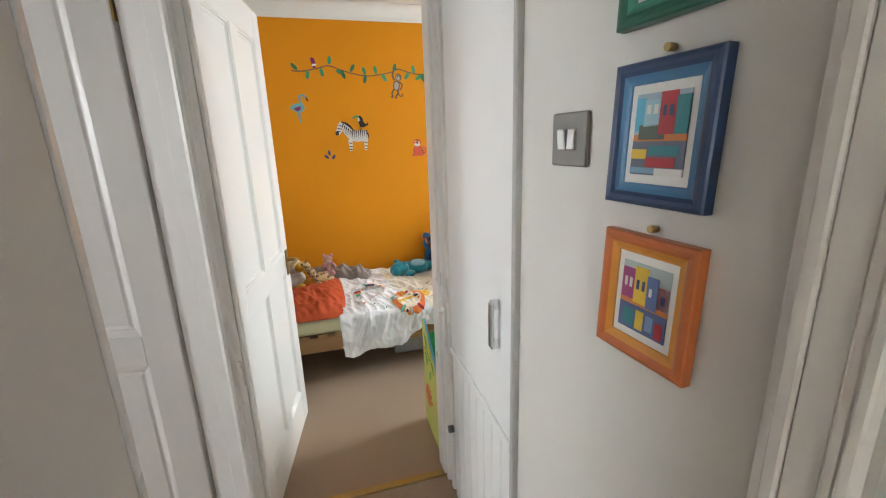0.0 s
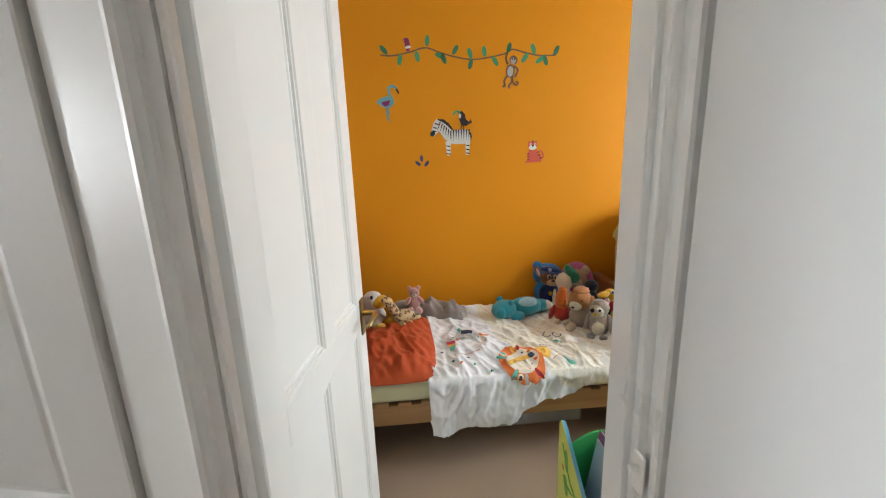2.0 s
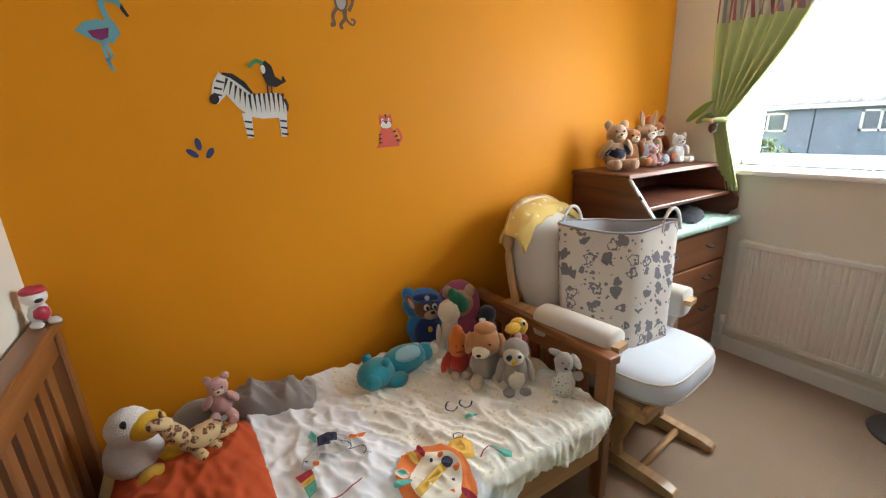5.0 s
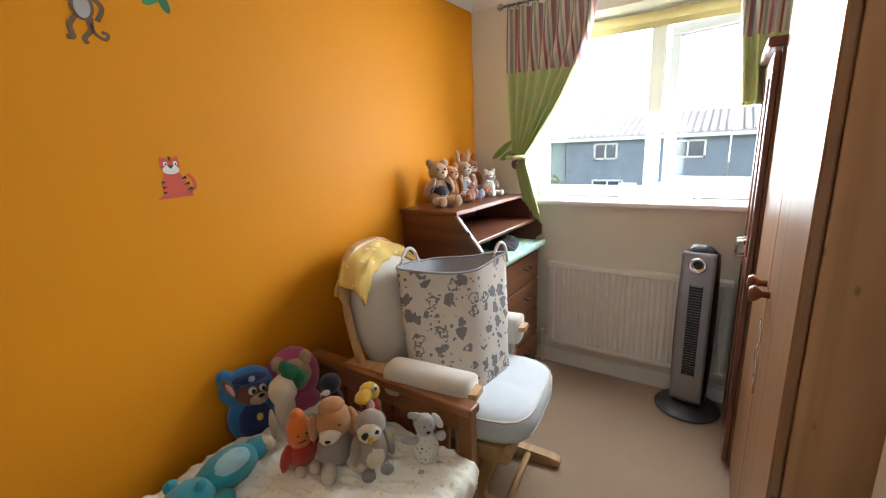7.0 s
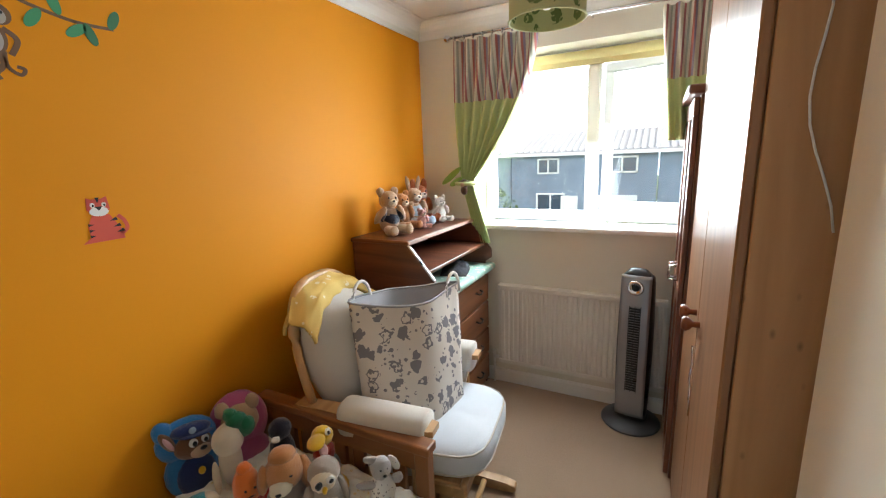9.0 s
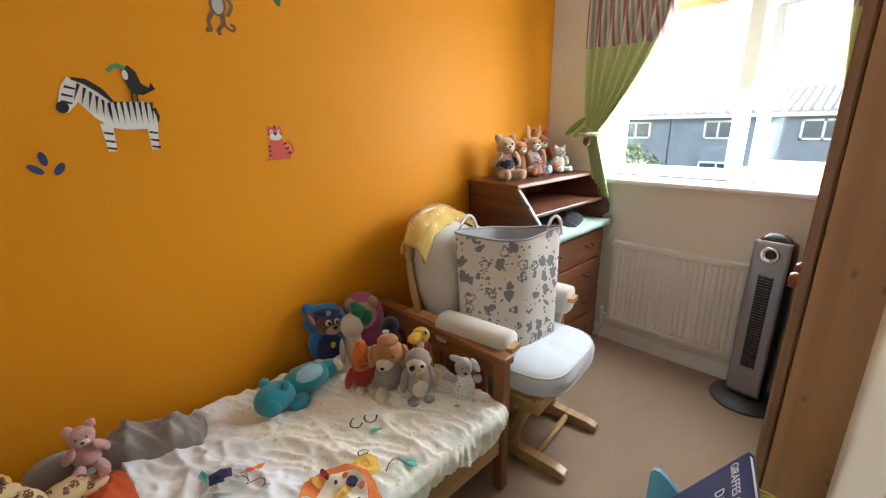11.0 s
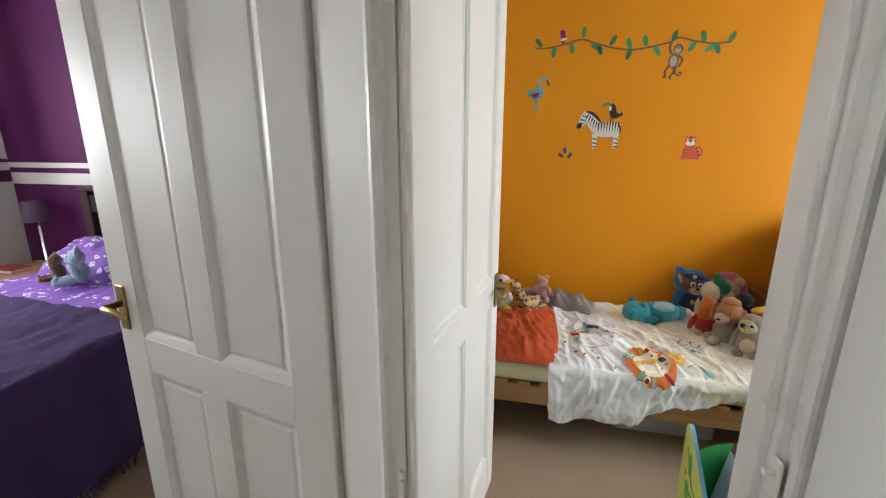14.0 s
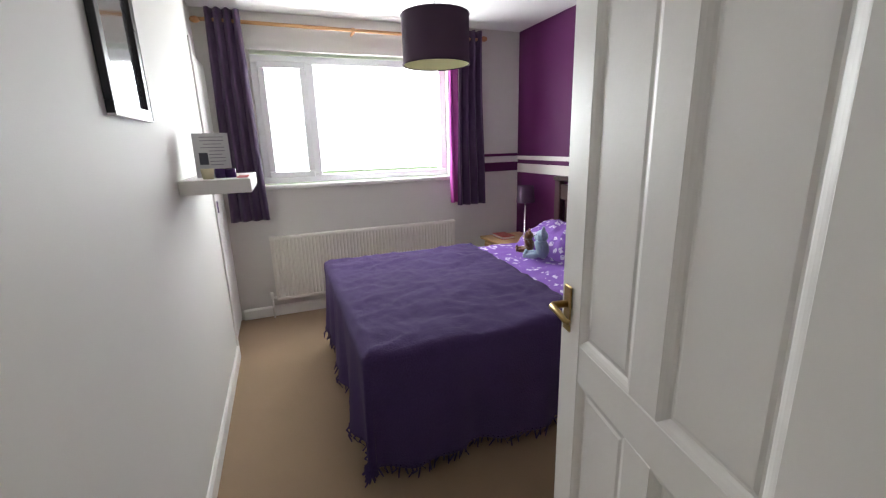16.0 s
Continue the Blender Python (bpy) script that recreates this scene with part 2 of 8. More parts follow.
def animal_print(name, ground, ink):
    """Canvas printed with rows of rounded animals: solid ones, ringed ones, and small leaves between them."""
    m = mat(name, ground, 0.85, 0.05, 9, 0.0006, 500)
    nt = m.node_tree
    p = nt.nodes["Principled BSDF"]
    old = p.inputs["Base Color"].links[0].from_socket
    tc = nt.nodes.new("ShaderNodeTexCoord")

    def math_(op, a, b=0.0):
        n = nt.nodes.new("ShaderNodeMath")
        n.operation = op
        for k, v in ((0, a), (1, b)):
            if isinstance(v, (int, float)):
                n.inputs[k].default_value = v
            else:
                nt.links.new(v, n.inputs[k])
        return n.outputs[0]

    def cells(size, wobble, rnd):
        wob, add, vo = nt.nodes.new("ShaderNodeTexNoise"), nt.nodes.new("ShaderNodeMixRGB"), nt.nodes.new("ShaderNodeTexVoronoi")
        wob.inputs["Scale"].default_value, wob.inputs["Detail"].default_value = 2.6 / size, 1
        add.blend_type, add.inputs[0].default_value = "ADD", wobble * size
        nt.links.new(tc.outputs["Object"], wob.inputs[0]), nt.links.new(tc.outputs["Object"], add.inputs[1]), nt.links.new(wob.outputs["Color"], add.inputs[2])
        nt.links.new(add.outputs[0], vo.inputs[0])
        vo.inputs["Scale"].default_value, vo.inputs["Randomness"].default_value = 1 / size, rnd
        sep = nt.nodes.new("ShaderNodeSeparateColor")
        nt.links.new(vo.outputs["Color"], sep.inputs[0])
        return vo.outputs["Distance"], sep.outputs[0]

    d, r = cells(0.062, 0.75, 0.45)
    body = math_("LESS_THAN", d, 0.40)
    inner = math_("MULTIPLY", math_("LESS_THAN", d, 0.27), math_("GREATER_THAN", r, 0.5))
    fd, fr_ = cells(0.017, 0.4, 0.8)
    face = math_("MULTIPLY", inner, math_("GREATER_THAN", fd, 0.30))
    solid = math_("MULTIPLY", body, math_("SUBTRACT", 1.0, face))
    ld, lr = cells(0.027, 0.3, 0.7)
    leaf = math_("MULTIPLY", math_("MULTIPLY", math_("LESS_THAN", ld, 0.27), math_("GREATER_THAN", lr, 0.45)), math_("GREATER_THAN", d, 0.52))
    ink_f = math_("MINIMUM", math_("ADD", solid, leaf), 1.0)
    mix = nt.nodes.new("ShaderNodeMixRGB")
    mix.inputs[2].default_value = (*ink, 1)
    nt.links.new(math_("MULTIPLY", ink_f, 0.85), mix.inputs[0]), nt.links.new(old, mix.inputs[1]), nt.links.new(mix.outputs[0], p.inputs["Base Color"])
    return m


def stripes(name, colours, pitch, axis="X", rough=0.85):
    """Woven cloth with uneven stripes."""
    m = mat(name, colours[0], rough, 0.05, 8, 0.0005, 400)
    nt = m.node_tree
    p = nt.nodes["Principled BSDF"]
    tc, sep = nt.nodes.new("ShaderNodeTexCoord"), nt.nodes.new("ShaderNodeSeparateXYZ")
    nt.links.new(tc.outputs["UV"], sep.inputs[0])
    fr = nt.nodes.new("ShaderNodeMath")
    fr.operation = "MULTIPLY"
    fr.inputs[1].default_value = 1 / pitch
    nt.links.new(sep.outputs[axis], fr.inputs[0])
    fc = nt.nodes.new("ShaderNodeMath")
    fc.operation = "FRACT"
    nt.links.new(fr.outputs[0], fc.inputs[0])
    cr = nt.nodes.new("ShaderNodeValToRGB")
    cr.color_ramp.interpolation = "CONSTANT"
    while len(cr.color_ramp.elements) < len(colours):
        cr.color_ramp.elements.new(0.5)
    for k, (e, c) in enumerate(zip(cr.color_ramp.elements, colours)):
        e.position, e.color = k / len(colours), (*c, 1)
    nt.links.new(fc.outputs[0], cr.inputs[0]), nt.links.new(cr.outputs[0], p.inputs["Base Color"])
    return m


ORANGE = mat("orange_paint", (0.72, 0.272, 0.010), 0.6, 0.03, 3, 0.00025, 220, spec=0.18)
CREAM = mat("cream_paint", (0.74, 0.70, 0.60), 0.7, 0.03, 2.5, 0.0003, 240, spec=0.3)
GREYWHITE = mat("pale_paint", (0.66, 0.64, 0.60), 0.65, 0.03, 2.5, 0.0003, 240, spec=0.35)
PURPLE = mat("purple_paint", (0.085, 0.006, 0.07), 0.6, 0.04, 3, 0.0003, 240, spec=0.3)
CEIL = mat("ceiling_paint", (0.80, 0.79, 0.76), 0.8, 0.02, 3, 0.0003, 160)
GLOSS = mat("gloss_white_paint", (0.82, 0.80, 0.765), 0.42, 0.03, 4, 0.0003, 45, coat=0.05, spec=0.35)
JAMB = mat("door_lining_paint", (0.78, 0.775, 0.765), 0.3, 0.03, 4, 0.0003, 40, coat=0.2)
CUPB = mat("cupboard_white", (0.79, 0.80, 0.805), 0.38, 0.02, 4, 0.0002, 60)
UPVC = mat("white_upvc", (0.85, 0.86, 0.87), 0.3, 0.01, 4)
RADW = mat("radiator_enamel", (0.78, 0.75, 0.68), 0.35, 0.02, 4, coat=0.2)
CARPET = mat("brown_carpet", (0.46, 0.315, 0.21), 0.95, 0.12, 3.5, 0.004, 330, fine=0.45, sheen=0.2, spec=0.1)
CARPET2 = mat("tan_carpet", (0.42, 0.29, 0.18), 0.95, 0.12, 3.5, 0.004, 330, fine=0.45, sheen=0.2, spec=0.1)
BEDWOOD = wood("stained_pine", (0.17, 0.06, 0.018), (0.30, 0.12, 0.04), 0.4, 6, 0.25, "Y", False)
BEDWOODZ = wood("stained_pine_upright", (0.16, 0.055, 0.016), (0.28, 0.11, 0.036), 0.4, 6, 0.25, "Z", False)
BEDRAIL = wood("pale_pine_rail", (0.36, 0.20, 0.08), (0.50, 0.30, 0.14), 0.5, 6, 0.1, "X", False)
DRESSW = wood("dark_red_wood", (0.085, 0.026, 0.012), (0.17, 0.055, 0.026), 0.4, 6, 0.2, "Y", False)
DRESSF = wood("dark_drawer_wood", (0.15, 0.055, 0.02), (0.26, 0.10, 0.04), 0.4, 5, 0.2, "X", False)
# one pine, two tints: brightened for the shaded side, darkened for the window-lit front
WARD = wood("wardrobe_pine_brightened", (0.38, 0.19, 0.075), (0.54, 0.29, 0.13), 0.5, 5, 0.0, "Z", True)
WARDF = wood("wardrobe_pine_darkened", (0.19, 0.085, 0.035), (0.31, 0.15, 0.065), 0.34, 5, 0.0, "Z", False)
WARD2 = wood("dark_wardrobe_wood", (0.11, 0.032, 0.014), (0.20, 0.065, 0.03), 0.35, 5, 0.3, "Z", False)
BEECH = wood("pale_beech", (0.40, 0.22, 0.09), (0.54, 0.33, 0.15), 0.4, 6, 0.2, "X", False)
BEECHZ = wood("pale_beech_upright", (0.42, 0.24, 0.10), (0.56, 0.35, 0.16), 0.4, 6, 0.2, "Z", False)
POLEW = wood("pole_pine", (0.36, 0.17, 0.06), (0.50, 0.26, 0.10), 0.4, 6, 0.2, "Y", False)
CUSHION = mat("beige_cushion", (0.56, 0.52, 0.46), 0.9, 0.05, 10, 0.0008, 420, sheen=0.3)
CUSHION2 = mat("grey_white_seat_cushion", (0.60, 0.63, 0.68), 0.9, 0.05, 10, 0.0008, 420, sheen=0.3)
BRASS = mat("aged_brass", (0.42, 0.30, 0.12), 0.35, 0.2, 30, metal=1.0)
CHROME = mat("chrome", (0.75, 0.75, 0.76), 0.15, 0.04, 30, metal=1.0)
STEEL = mat("brushed_steel", (0.24, 0.23, 0.22), 0.34, 0.06, 40, metal=1.0)
SILVER = mat("silver_plastic", (0.34, 0.34, 0.36), 0.35, 0.05, 20, metal=0.6)
BLACKP = mat("black_plastic", (0.012, 0.012, 0.014), 0.3, 0.1, 20)
DARKGREY = mat("dark_grey_plastic", (0.05, 0.05, 0.055), 0.4, 0.1, 20)
DUVET = mat("white_duvet_cotton", (0.82, 0.84, 0.88), 0.9, 0.03, 8, 0.0008, 300, sheen=0.2)
DUVETY = motif_cloth("cream_duvet_print", (0.82, 0.80, 0.72), (0.74, 0.62, 0.36), 0.02, 0.26)
MATTR = mat("pale_green_sheet", (0.72, 0.72, 0.48), 0.9, 0.04, 10, 0.001, 150)
PILLOW = mat("burnt_orange_pillowcase", (0.50, 0.075, 0.018), 0.85, 0.08, 8, 0.0006, 380)
LAVC = mat("purple_blanket", (0.072, 0.042, 0.135), 0.95, 0.16, 7, 0.004, 140, sheen=0.05, fine=0.4, spec=0.1)
LAVD = motif_cloth("purple_floral_duvet", (0.20, 0.085, 0.40), (0.68, 0.62, 0.76), 0.06, 0.36, 0.8)
CURTP = mat("dark_purple_curtain", (0.048, 0.018, 0.062), 0.8, 0.12, 8, 0.0006, 400, sheen=0.15)
# opaque lining; the light coming through it is put into the bright magenta
CURTPB = mat("magenta_backlit_lining", (0.42, 0.07, 0.34), 0.85, 0.06, 8)
CURTG = mat("green_curtain", (0.50, 0.58, 0.26), 0.85, 0.06, 8, 0.0006, 380)
CURTS = stripes("striped_curtain_band", [(0.55, 0.52, 0.42), (0.30, 0.10, 0.10), (0.58, 0.55, 0.45), (0.32, 0.33, 0.28), (0.60, 0.56, 0.46), (0.40, 0.14, 0.12), (0.26, 0.22, 0.30), (0.58, 0.54, 0.42)], 0.125)
SHADEP = mat("purple_shade", (0.050, 0.022, 0.050), 0.75, 0.08, 10, 0.0005, 500)
SHADEIN = mat("cream_shade_lining", (0.72, 0.70, 0.45), 0.7, 0.03, 8)
SHADEG = motif_cloth("leaf_print_shade", (0.42, 0.44, 0.22), (0.10, 0.15, 0.04), 0.07, 0.36)
BASKET = animal_print("animal_print_canvas", (0.66, 0.61, 0.55), (0.13, 0.13, 0.16))
BASKIN = mat("grey_canvas_lining", (0.36, 0.36, 0.38), 0.9, 0.04, 10)
YBLANK = motif_cloth("yellow_spotted_blanket", (0.68, 0.48, 0.14), (0.80, 0.72, 0.50), 0.05, 0.25)
TRAYM = motif_cloth("mint_changing_mat", (0.36, 0.58, 0.50), (0.75, 0.78, 0.70), 0.05, 0.3, 0.45)
# the brick's blue is haze and open shade put into its colour
BRICKM = mat("haze_blue_brick", (0.22, 0.28, 0.37), 0.9, 0.25, 1.5, 0.004, 30)
TILEM = mat("pale_roof_tile", (0.33, 0.34, 0.36), 0.85, 0.2, 2)
GRASS = mat("grass", (0.07, 0.11, 0.03), 0.95, 0.3, 0.8, 0.02, 8)
LEAFM = mat("foliage", (0.07, 0.11, 0.03), 0.7, 0.35, 3)
BARK = mat("bark", (0.12, 0.08, 0.05), 0.9, 0.2, 8)
PLASTICBOX = mat("clear_storage_plastic", (0.42, 0.42, 0.44), 0.25, 0.1, 12)


def glass_material():
    m = bpy.data.materials.new("window_glass")
    m.use_nodes = True
    nt = m.node_tree
    nt.nodes.remove(nt.nodes["Principled BSDF"])
    t, g, mx, fr = nt.nodes.new("ShaderNodeBsdfTransparent"), nt.nodes.new("ShaderNodeBsdfGlossy"), nt.nodes.new("ShaderNodeMixShader"), nt.nodes.new("ShaderNodeFresnel")
    t.inputs[0].default_value, g.inputs["Roughness"].default_value = (0.97, 0.985, 0.98, 1), 0.01
    nt.links.new(fr.outputs[0], mx.inputs[0]), nt.links.new(t.outputs[0], mx.inputs[1]), nt.links.new(g.outputs[0], mx.inputs[2])
    nt.links.new(mx.outputs[0], nt.nodes["Material Output"].inputs[0])
    return m


GLASS = glass_material()
COL = {}


def flat(name, c, rough=0.6):
    if name not in COL:
        COL[name] = mat(name, c, rough, 0.05, 20)
    return COL[name]


def fur(name, c):
    if name not in COL:
        COL[name] = mat(name, c, 0.95, 0.18, 25, 0.004, 300, sheen=0.4, spec=0.15)
    return COL[name]


# ---- large structure ----
FZ = 0.04                            # carpet level of the landing and the child's room
CZ, CZP = 2.33, 2.39
OY, WX, LX = 3.10, 2.84, -0.165      # orange wall, window wall, party wall face in the orange room
PX, PYN, PYS = -3.70, 2.92, 0.29    # purple room: window wall, purple wall, shelf wall


def struct(name, bm, m, label, category, smooth=False):
    ob = part(name, bm, m, None, "", smooth)
    return tagged(ob, label, category, kind="structure")


bm = B(-0.2, 3.0, 1.36, 3.2, -0.1, FZ)
box(bm, 1.2, 3.0, 0.80, 1.36, -0.1, FZ)
struct("floor_bedroom", bm, CARPET, "brown short-pile carpet in the child's bedroom", "floor")
struct("floor_landing", B(-1.05, 1.6, -3.15, 1.36, -0.12, FZ - 0.002), CARPET, "brown carpet on the landing", "floor")
struct("floor_purple_room", B(-3.9, -0.2, 0.14, 3.05, -0.11, -0.003), CARPET2, "tan carpet in the purple bedroom", "floor")
struct("ceiling_bedroom", B(-0.2, 3.25, 1.0, 3.25, CZ, CZ + 0.1), CEIL, "white painted ceiling of the child's bedroom", "ceiling")
struct("ceiling_landing", B(-1.05, 1.6, -3.2, 0.995, CZ, CZ + 0.1), CEIL, "white painted landing ceiling", "ceiling")
struct("ceiling_purple_room", B(-3.95, -0.21, 0.05, 3.1, CZP, CZP + 0.1), CEIL, "white painted ceiling of the purple bedroom", "ceiling")
struct("wall_orange", B(-0.2, 3.25, OY, OY + 0.12, 0, CZ), ORANGE, "smooth wall painted bright orange behind the small bed", "wall")

# window wall of the orange room, with its opening
WY0, WY1, WZ0, WZ1 = 1.42, 2.74, 1.09, 2.10
bm = bmesh.new()
box(bm, WX, WX + 0.28, WY1, OY, 0, CZ), box(bm, WX, WX + 0.28, 0.7, WY0, 0, CZ)
box(bm, WX, WX + 0.28, WY0, WY1, 0, WZ0), box(bm, WX, WX + 0.28, WY0, WY1, WZ1, CZ)
struct("wall_window_bedroom", bm, CREAM, "cream painted wall round the bedroom window", "wall")

# party wall between the two rooms, and the wall that holds the bedroom door
struct("wall_party", B(-0.21, LX, 1.345, OY, 0, CZ), CREAM, "cream party wall beside the bed head", "wall")
DX0, DX1, DYA, DYB, DH = -0.055, 0.648, 1.25, 1.345, 1.97
bm = bmesh.new()
box(bm, -0.21, DX0 - 0.03, 1.25, 1.345, 0, CZ), box(bm, DX0 - 0.03, 0.70, DYA, DYB, DH + 0.03, CZ)
struct("wall_bedroom_door", bm, CREAM, "cream wall with the bedroom doorway", "wall")
bm = bmesh.new()
box(bm, 0.70, 1.21, 1.34, 1.46, 0, CZ), box(bm, 1.10, 1.21, 0.75, 1.34, 0, CZ), box(bm, 1.21, WX, 0.75, 0.87, 0, CZ)
struct("wall_cupboard_back", bm, CREAM, "cream wall of the boxed-in landing cupboard", "wall")

# coving
def coving(bm, a, b, inward, z, s=0.085):
    a, b, n = Vector((*a, 0)), Vector((*b, 0)), Vector((*inward, 0))
    prof = [(0.0, -s)] + [(s * (1 - math.cos(k * math.pi / 12)), -s + s * math.sin(k * math.pi / 12)) for k in range(1, 6)] + [(s, 0.0)]
    prof = [(0.002, -s - 0.006), (0.006, -s - 0.006), (0.006, -s)] + [(0.006 + q, w) for q, w in prof[1:-1]] + [(s + 0.006, -0.004), (s + 0.012, -0.004), (s + 0.012, 0.0), (0.002, 0.0)]
    t = bmesh.new()
    ra, rb = [t.verts.new(a + n * q + Vector((0, 0, z + w))) for q, w in prof], [t.verts.new(b + n * q + Vector((0, 0, z + w))) for q, w in prof]
    for k in range(len(prof)):
        t.faces.new((ra[k], ra[(k + 1) % len(prof)], rb[(k + 1) % len(prof)], rb[k]))
    t.faces.new(ra), t.faces.new(rb)
    return join(bm, t)


bm = bmesh.new()
coving(bm, (LX, OY), (WX, OY), (0, -1), CZ - 0.002), coving(bm, (WX, 1.2), (WX, OY), (-1, 0), CZ - 0.003), coving(bm, (LX, 1.46), (LX, OY), (1, 0), CZ - 0.003)
struct("coving_bedroom", bm, CEIL, "white curved plaster coving round the ceiling", "coving")


def skirting(name, a, b, inward, label, z=0.0, h=0.09, d=0.016):
    a, b, n = Vector((*a, 0)), Vector((*b, 0)), Vector((*inward, 0))
    t = bmesh.new()
    prof = [(0.001, 0), (d, 0), (d, h - 0.015), (d * 0.45, h), (0.001, h)]
    ra, rb = [t.verts.new(a + n * q + Vector((0, 0, z + w))) for q, w in prof], [t.verts.new(b + n * q + Vector((0, 0, z + w))) for q, w in prof]
    for k in range(len(prof)):
        t.faces.new((ra[k], ra[(k + 1) % len(prof)], rb[(k + 1) % len(prof)], rb[k]))
    t.faces.new(ra), t.faces.new(rb)
    return struct(name, t, GLOSS, label, "baseboard")


skirting("baseboard_window", (WX, 1.6), (WX, OY), (-1, 0), "white gloss skirting under the radiator", FZ)
skirting("baseboard_orange", (LX, OY), (WX, OY), (0, -1), "white gloss skirting along the orange wall", FZ)
skirting("baseboard_purple_window", (PX, PYS), (PX, PYN), (1, 0), "white gloss skirting below the purple room's window")
skirting("baseboard_shelf_wall", (-3.0, PYS), (-0.35, PYS), (0, 1), "white gloss skirting along the shelf wall")

# purple room shell
PY0, PY1, PZ0, PZ1 = 0.58, 2.19, 1.10, 2.13
bm = bmesh.new()
box(bm, PX - 0.2, PX, 0.1, PY0, 0, CZP), box(bm, PX - 0.2, PX, PY1, PYN, 0, CZP), box(bm, PX - 0.2, PX, PY0, PY1, 0, PZ0), box(bm, PX - 0.2, PX, PY0, PY1, PZ1, CZP)
struct("wall_window_purple_room", bm, GREYWHITE, "pale greyish wall round the wide window", "wall")
bm = bmesh.new()
box(bm, PX - 0.2, -0.21, PYN, PYN + 0.15, 0, CZP)
struct("wall_purple", bm, PURPLE, "deep purple painted wall behind the double bed", "wall")
PALE = mat("pale_stripe_paint", (0.70, 0.66, 0.62), 0.65, 0.03, 3)
for nm, z0, z1 in (("thin", 1.235, 1.272), ("broad", 1.115, 1.198)):
    struct("painted_stripe_" + nm, B(PX, -0.5, PYN - 0.003, PYN + 0.001, z0, z1), PALE, "pale painted stripe across the purple wall", "stripe")
for nm, z0, z1 in (("thin", 1.272, 1.298), ("broad", 1.13, 1.215)):
    struct("painted_band_" + nm, B(PX - 0.001, PX + 0.003, 2.3, PYN - 0.003, z0, z1), PURPLE, "purple painted stripe running on across the pale wall", "stripe")
bm = bmesh.new()
box(bm, -3.02, -0.30, PYS - 0.12, PYS, 0, CZP), box(bm, PX, -3.02, PYS - 0.2, PYS - 0.06, 0, CZP)
struct("wall_shelf", bm, GREYWHITE, "pale painted wall with a floating shelf and framed picture", "wall")
# built-in cupboard edge at the end of the shelf wall
cup = thing("fitted_cupboard", "white fitted cupboard door flush with the pale wall", "cupboard", (-3.36, PYS - 0.05, 0))
part("door", B(-3.69, -3.03, PYS - 0.055, PYS - 0.02, 0.03, 2.0, 0.003), GLOSS, cup, world=True)
part("frame", B(-3.03, -2.995, PYS - 0.05, PYS + 0.012, 0.0, 2.05, 0.004), GLOSS, cup, world=True)
part("latch", B(-3.10, -3.06, PYS - 0.022, PYS + 0.01, 1.0, 1.08, 0.004), CHROME, cup, world=True)

# ---- landing: its two side walls run a little askew ----
RA = 4.0
RM = pose(0.612, 1.262, 0, 0, 0, RA)        # local: -y runs towards the stairs, -x into the landing
LM = pose(-0.142, 1.165, 0, 0, 0, 10.0)     # local: -y runs towards the stairs, +x into the landing


def lbox(m, *a, **k):
    return box(bmesh.new(), *a, m=m, **k)


bm = bmesh.new()
box(bm, 0.012, 0.14, -4.2, -0.545, 0, CZ, m=RM)
box(bm, 0.02, 0.45, -0.60, -0.548, 0, CZ, m=RM)
struct("wall_pictures", bm, GREYWHITE, "off-white landing wall with hung pictures and a light switch", "wall")
bm = bmesh.new()
box(bm, -0.12, 0, -1.03, -0.652, 0, CZ, m=LM)
box(bm, -1.05, -0.085, 0.05, 0.165, 0, CZ), box(bm, -1.05, -0.95, -3.05, 0.05, 0, CZ)
box(bm, -0.12, 0, -0.652, 0.12, 2.0, CZ, m=LM)
struct("wall_landing_side", bm, GREYWHITE, "off-white landing wall beside the purple room's doorway", "wall")
struct("wall_corner_post", B(-0.21, -0.168, 1.252, 1.345, 0, CZP), GREYWHITE, "narrow wall end between the two doorways", "wall")
# unseen closing wall, with an opening added for the landing's fill lamp
bm = bmesh.new()
box(bm, -1.05, -0.75, -3.16, -3.05, 0, CZ), box(bm, 0.45, 1.6, -3.16, -3.05, 0, CZ), box(bm, -0.75, 0.45, -3.16, -3.05, 0, 1.0), box(bm, -0.75, 0.45, -3.16, -3.05, 2.1, CZ)
struct("wall_landing_end", bm, GREYWHITE, "unseen off-white wall at the landing's end with an added window", "wall")


def sash_window(name, label, y0, y1, z0, z1, x, mull, open_y=None):
    """A plastic window in a wall that faces along x: outer frame, mullion, panes."""
    w = tagged(new(name), label, "window", kind="structure")
    w.matrix_world = pose(x, (y0 + y1) / 2, z0)
    bm = bmesh.new()
    for a in ((y0, y1, z0, z0 + 0.06), (y0, y1, z1 - 0.06, z1), (y0, y0 + 0.06, z0 + 0.06, z1 - 0.06), (y1 - 0.06, y1, z0 + 0.06, z1 - 0.06), (mull - 0.035, mull + 0.035, z0 + 0.06, z1 - 0.06)):
        box(bm, x - 0.035, x + 0.035, a[0], a[1], a[2], a[3], 0.006)
    part("window_frame", bm, UPVC, w, world=True)
    return w


def pane(parent, x, y0, y1, z0, z1):
    ob = part("pane", B(x - 0.003, x + 0.003, y0, y1, z0, z1), GLASS, parent, "clear glass pane", world=True)
    ob.visible_shadow = False
    return ob


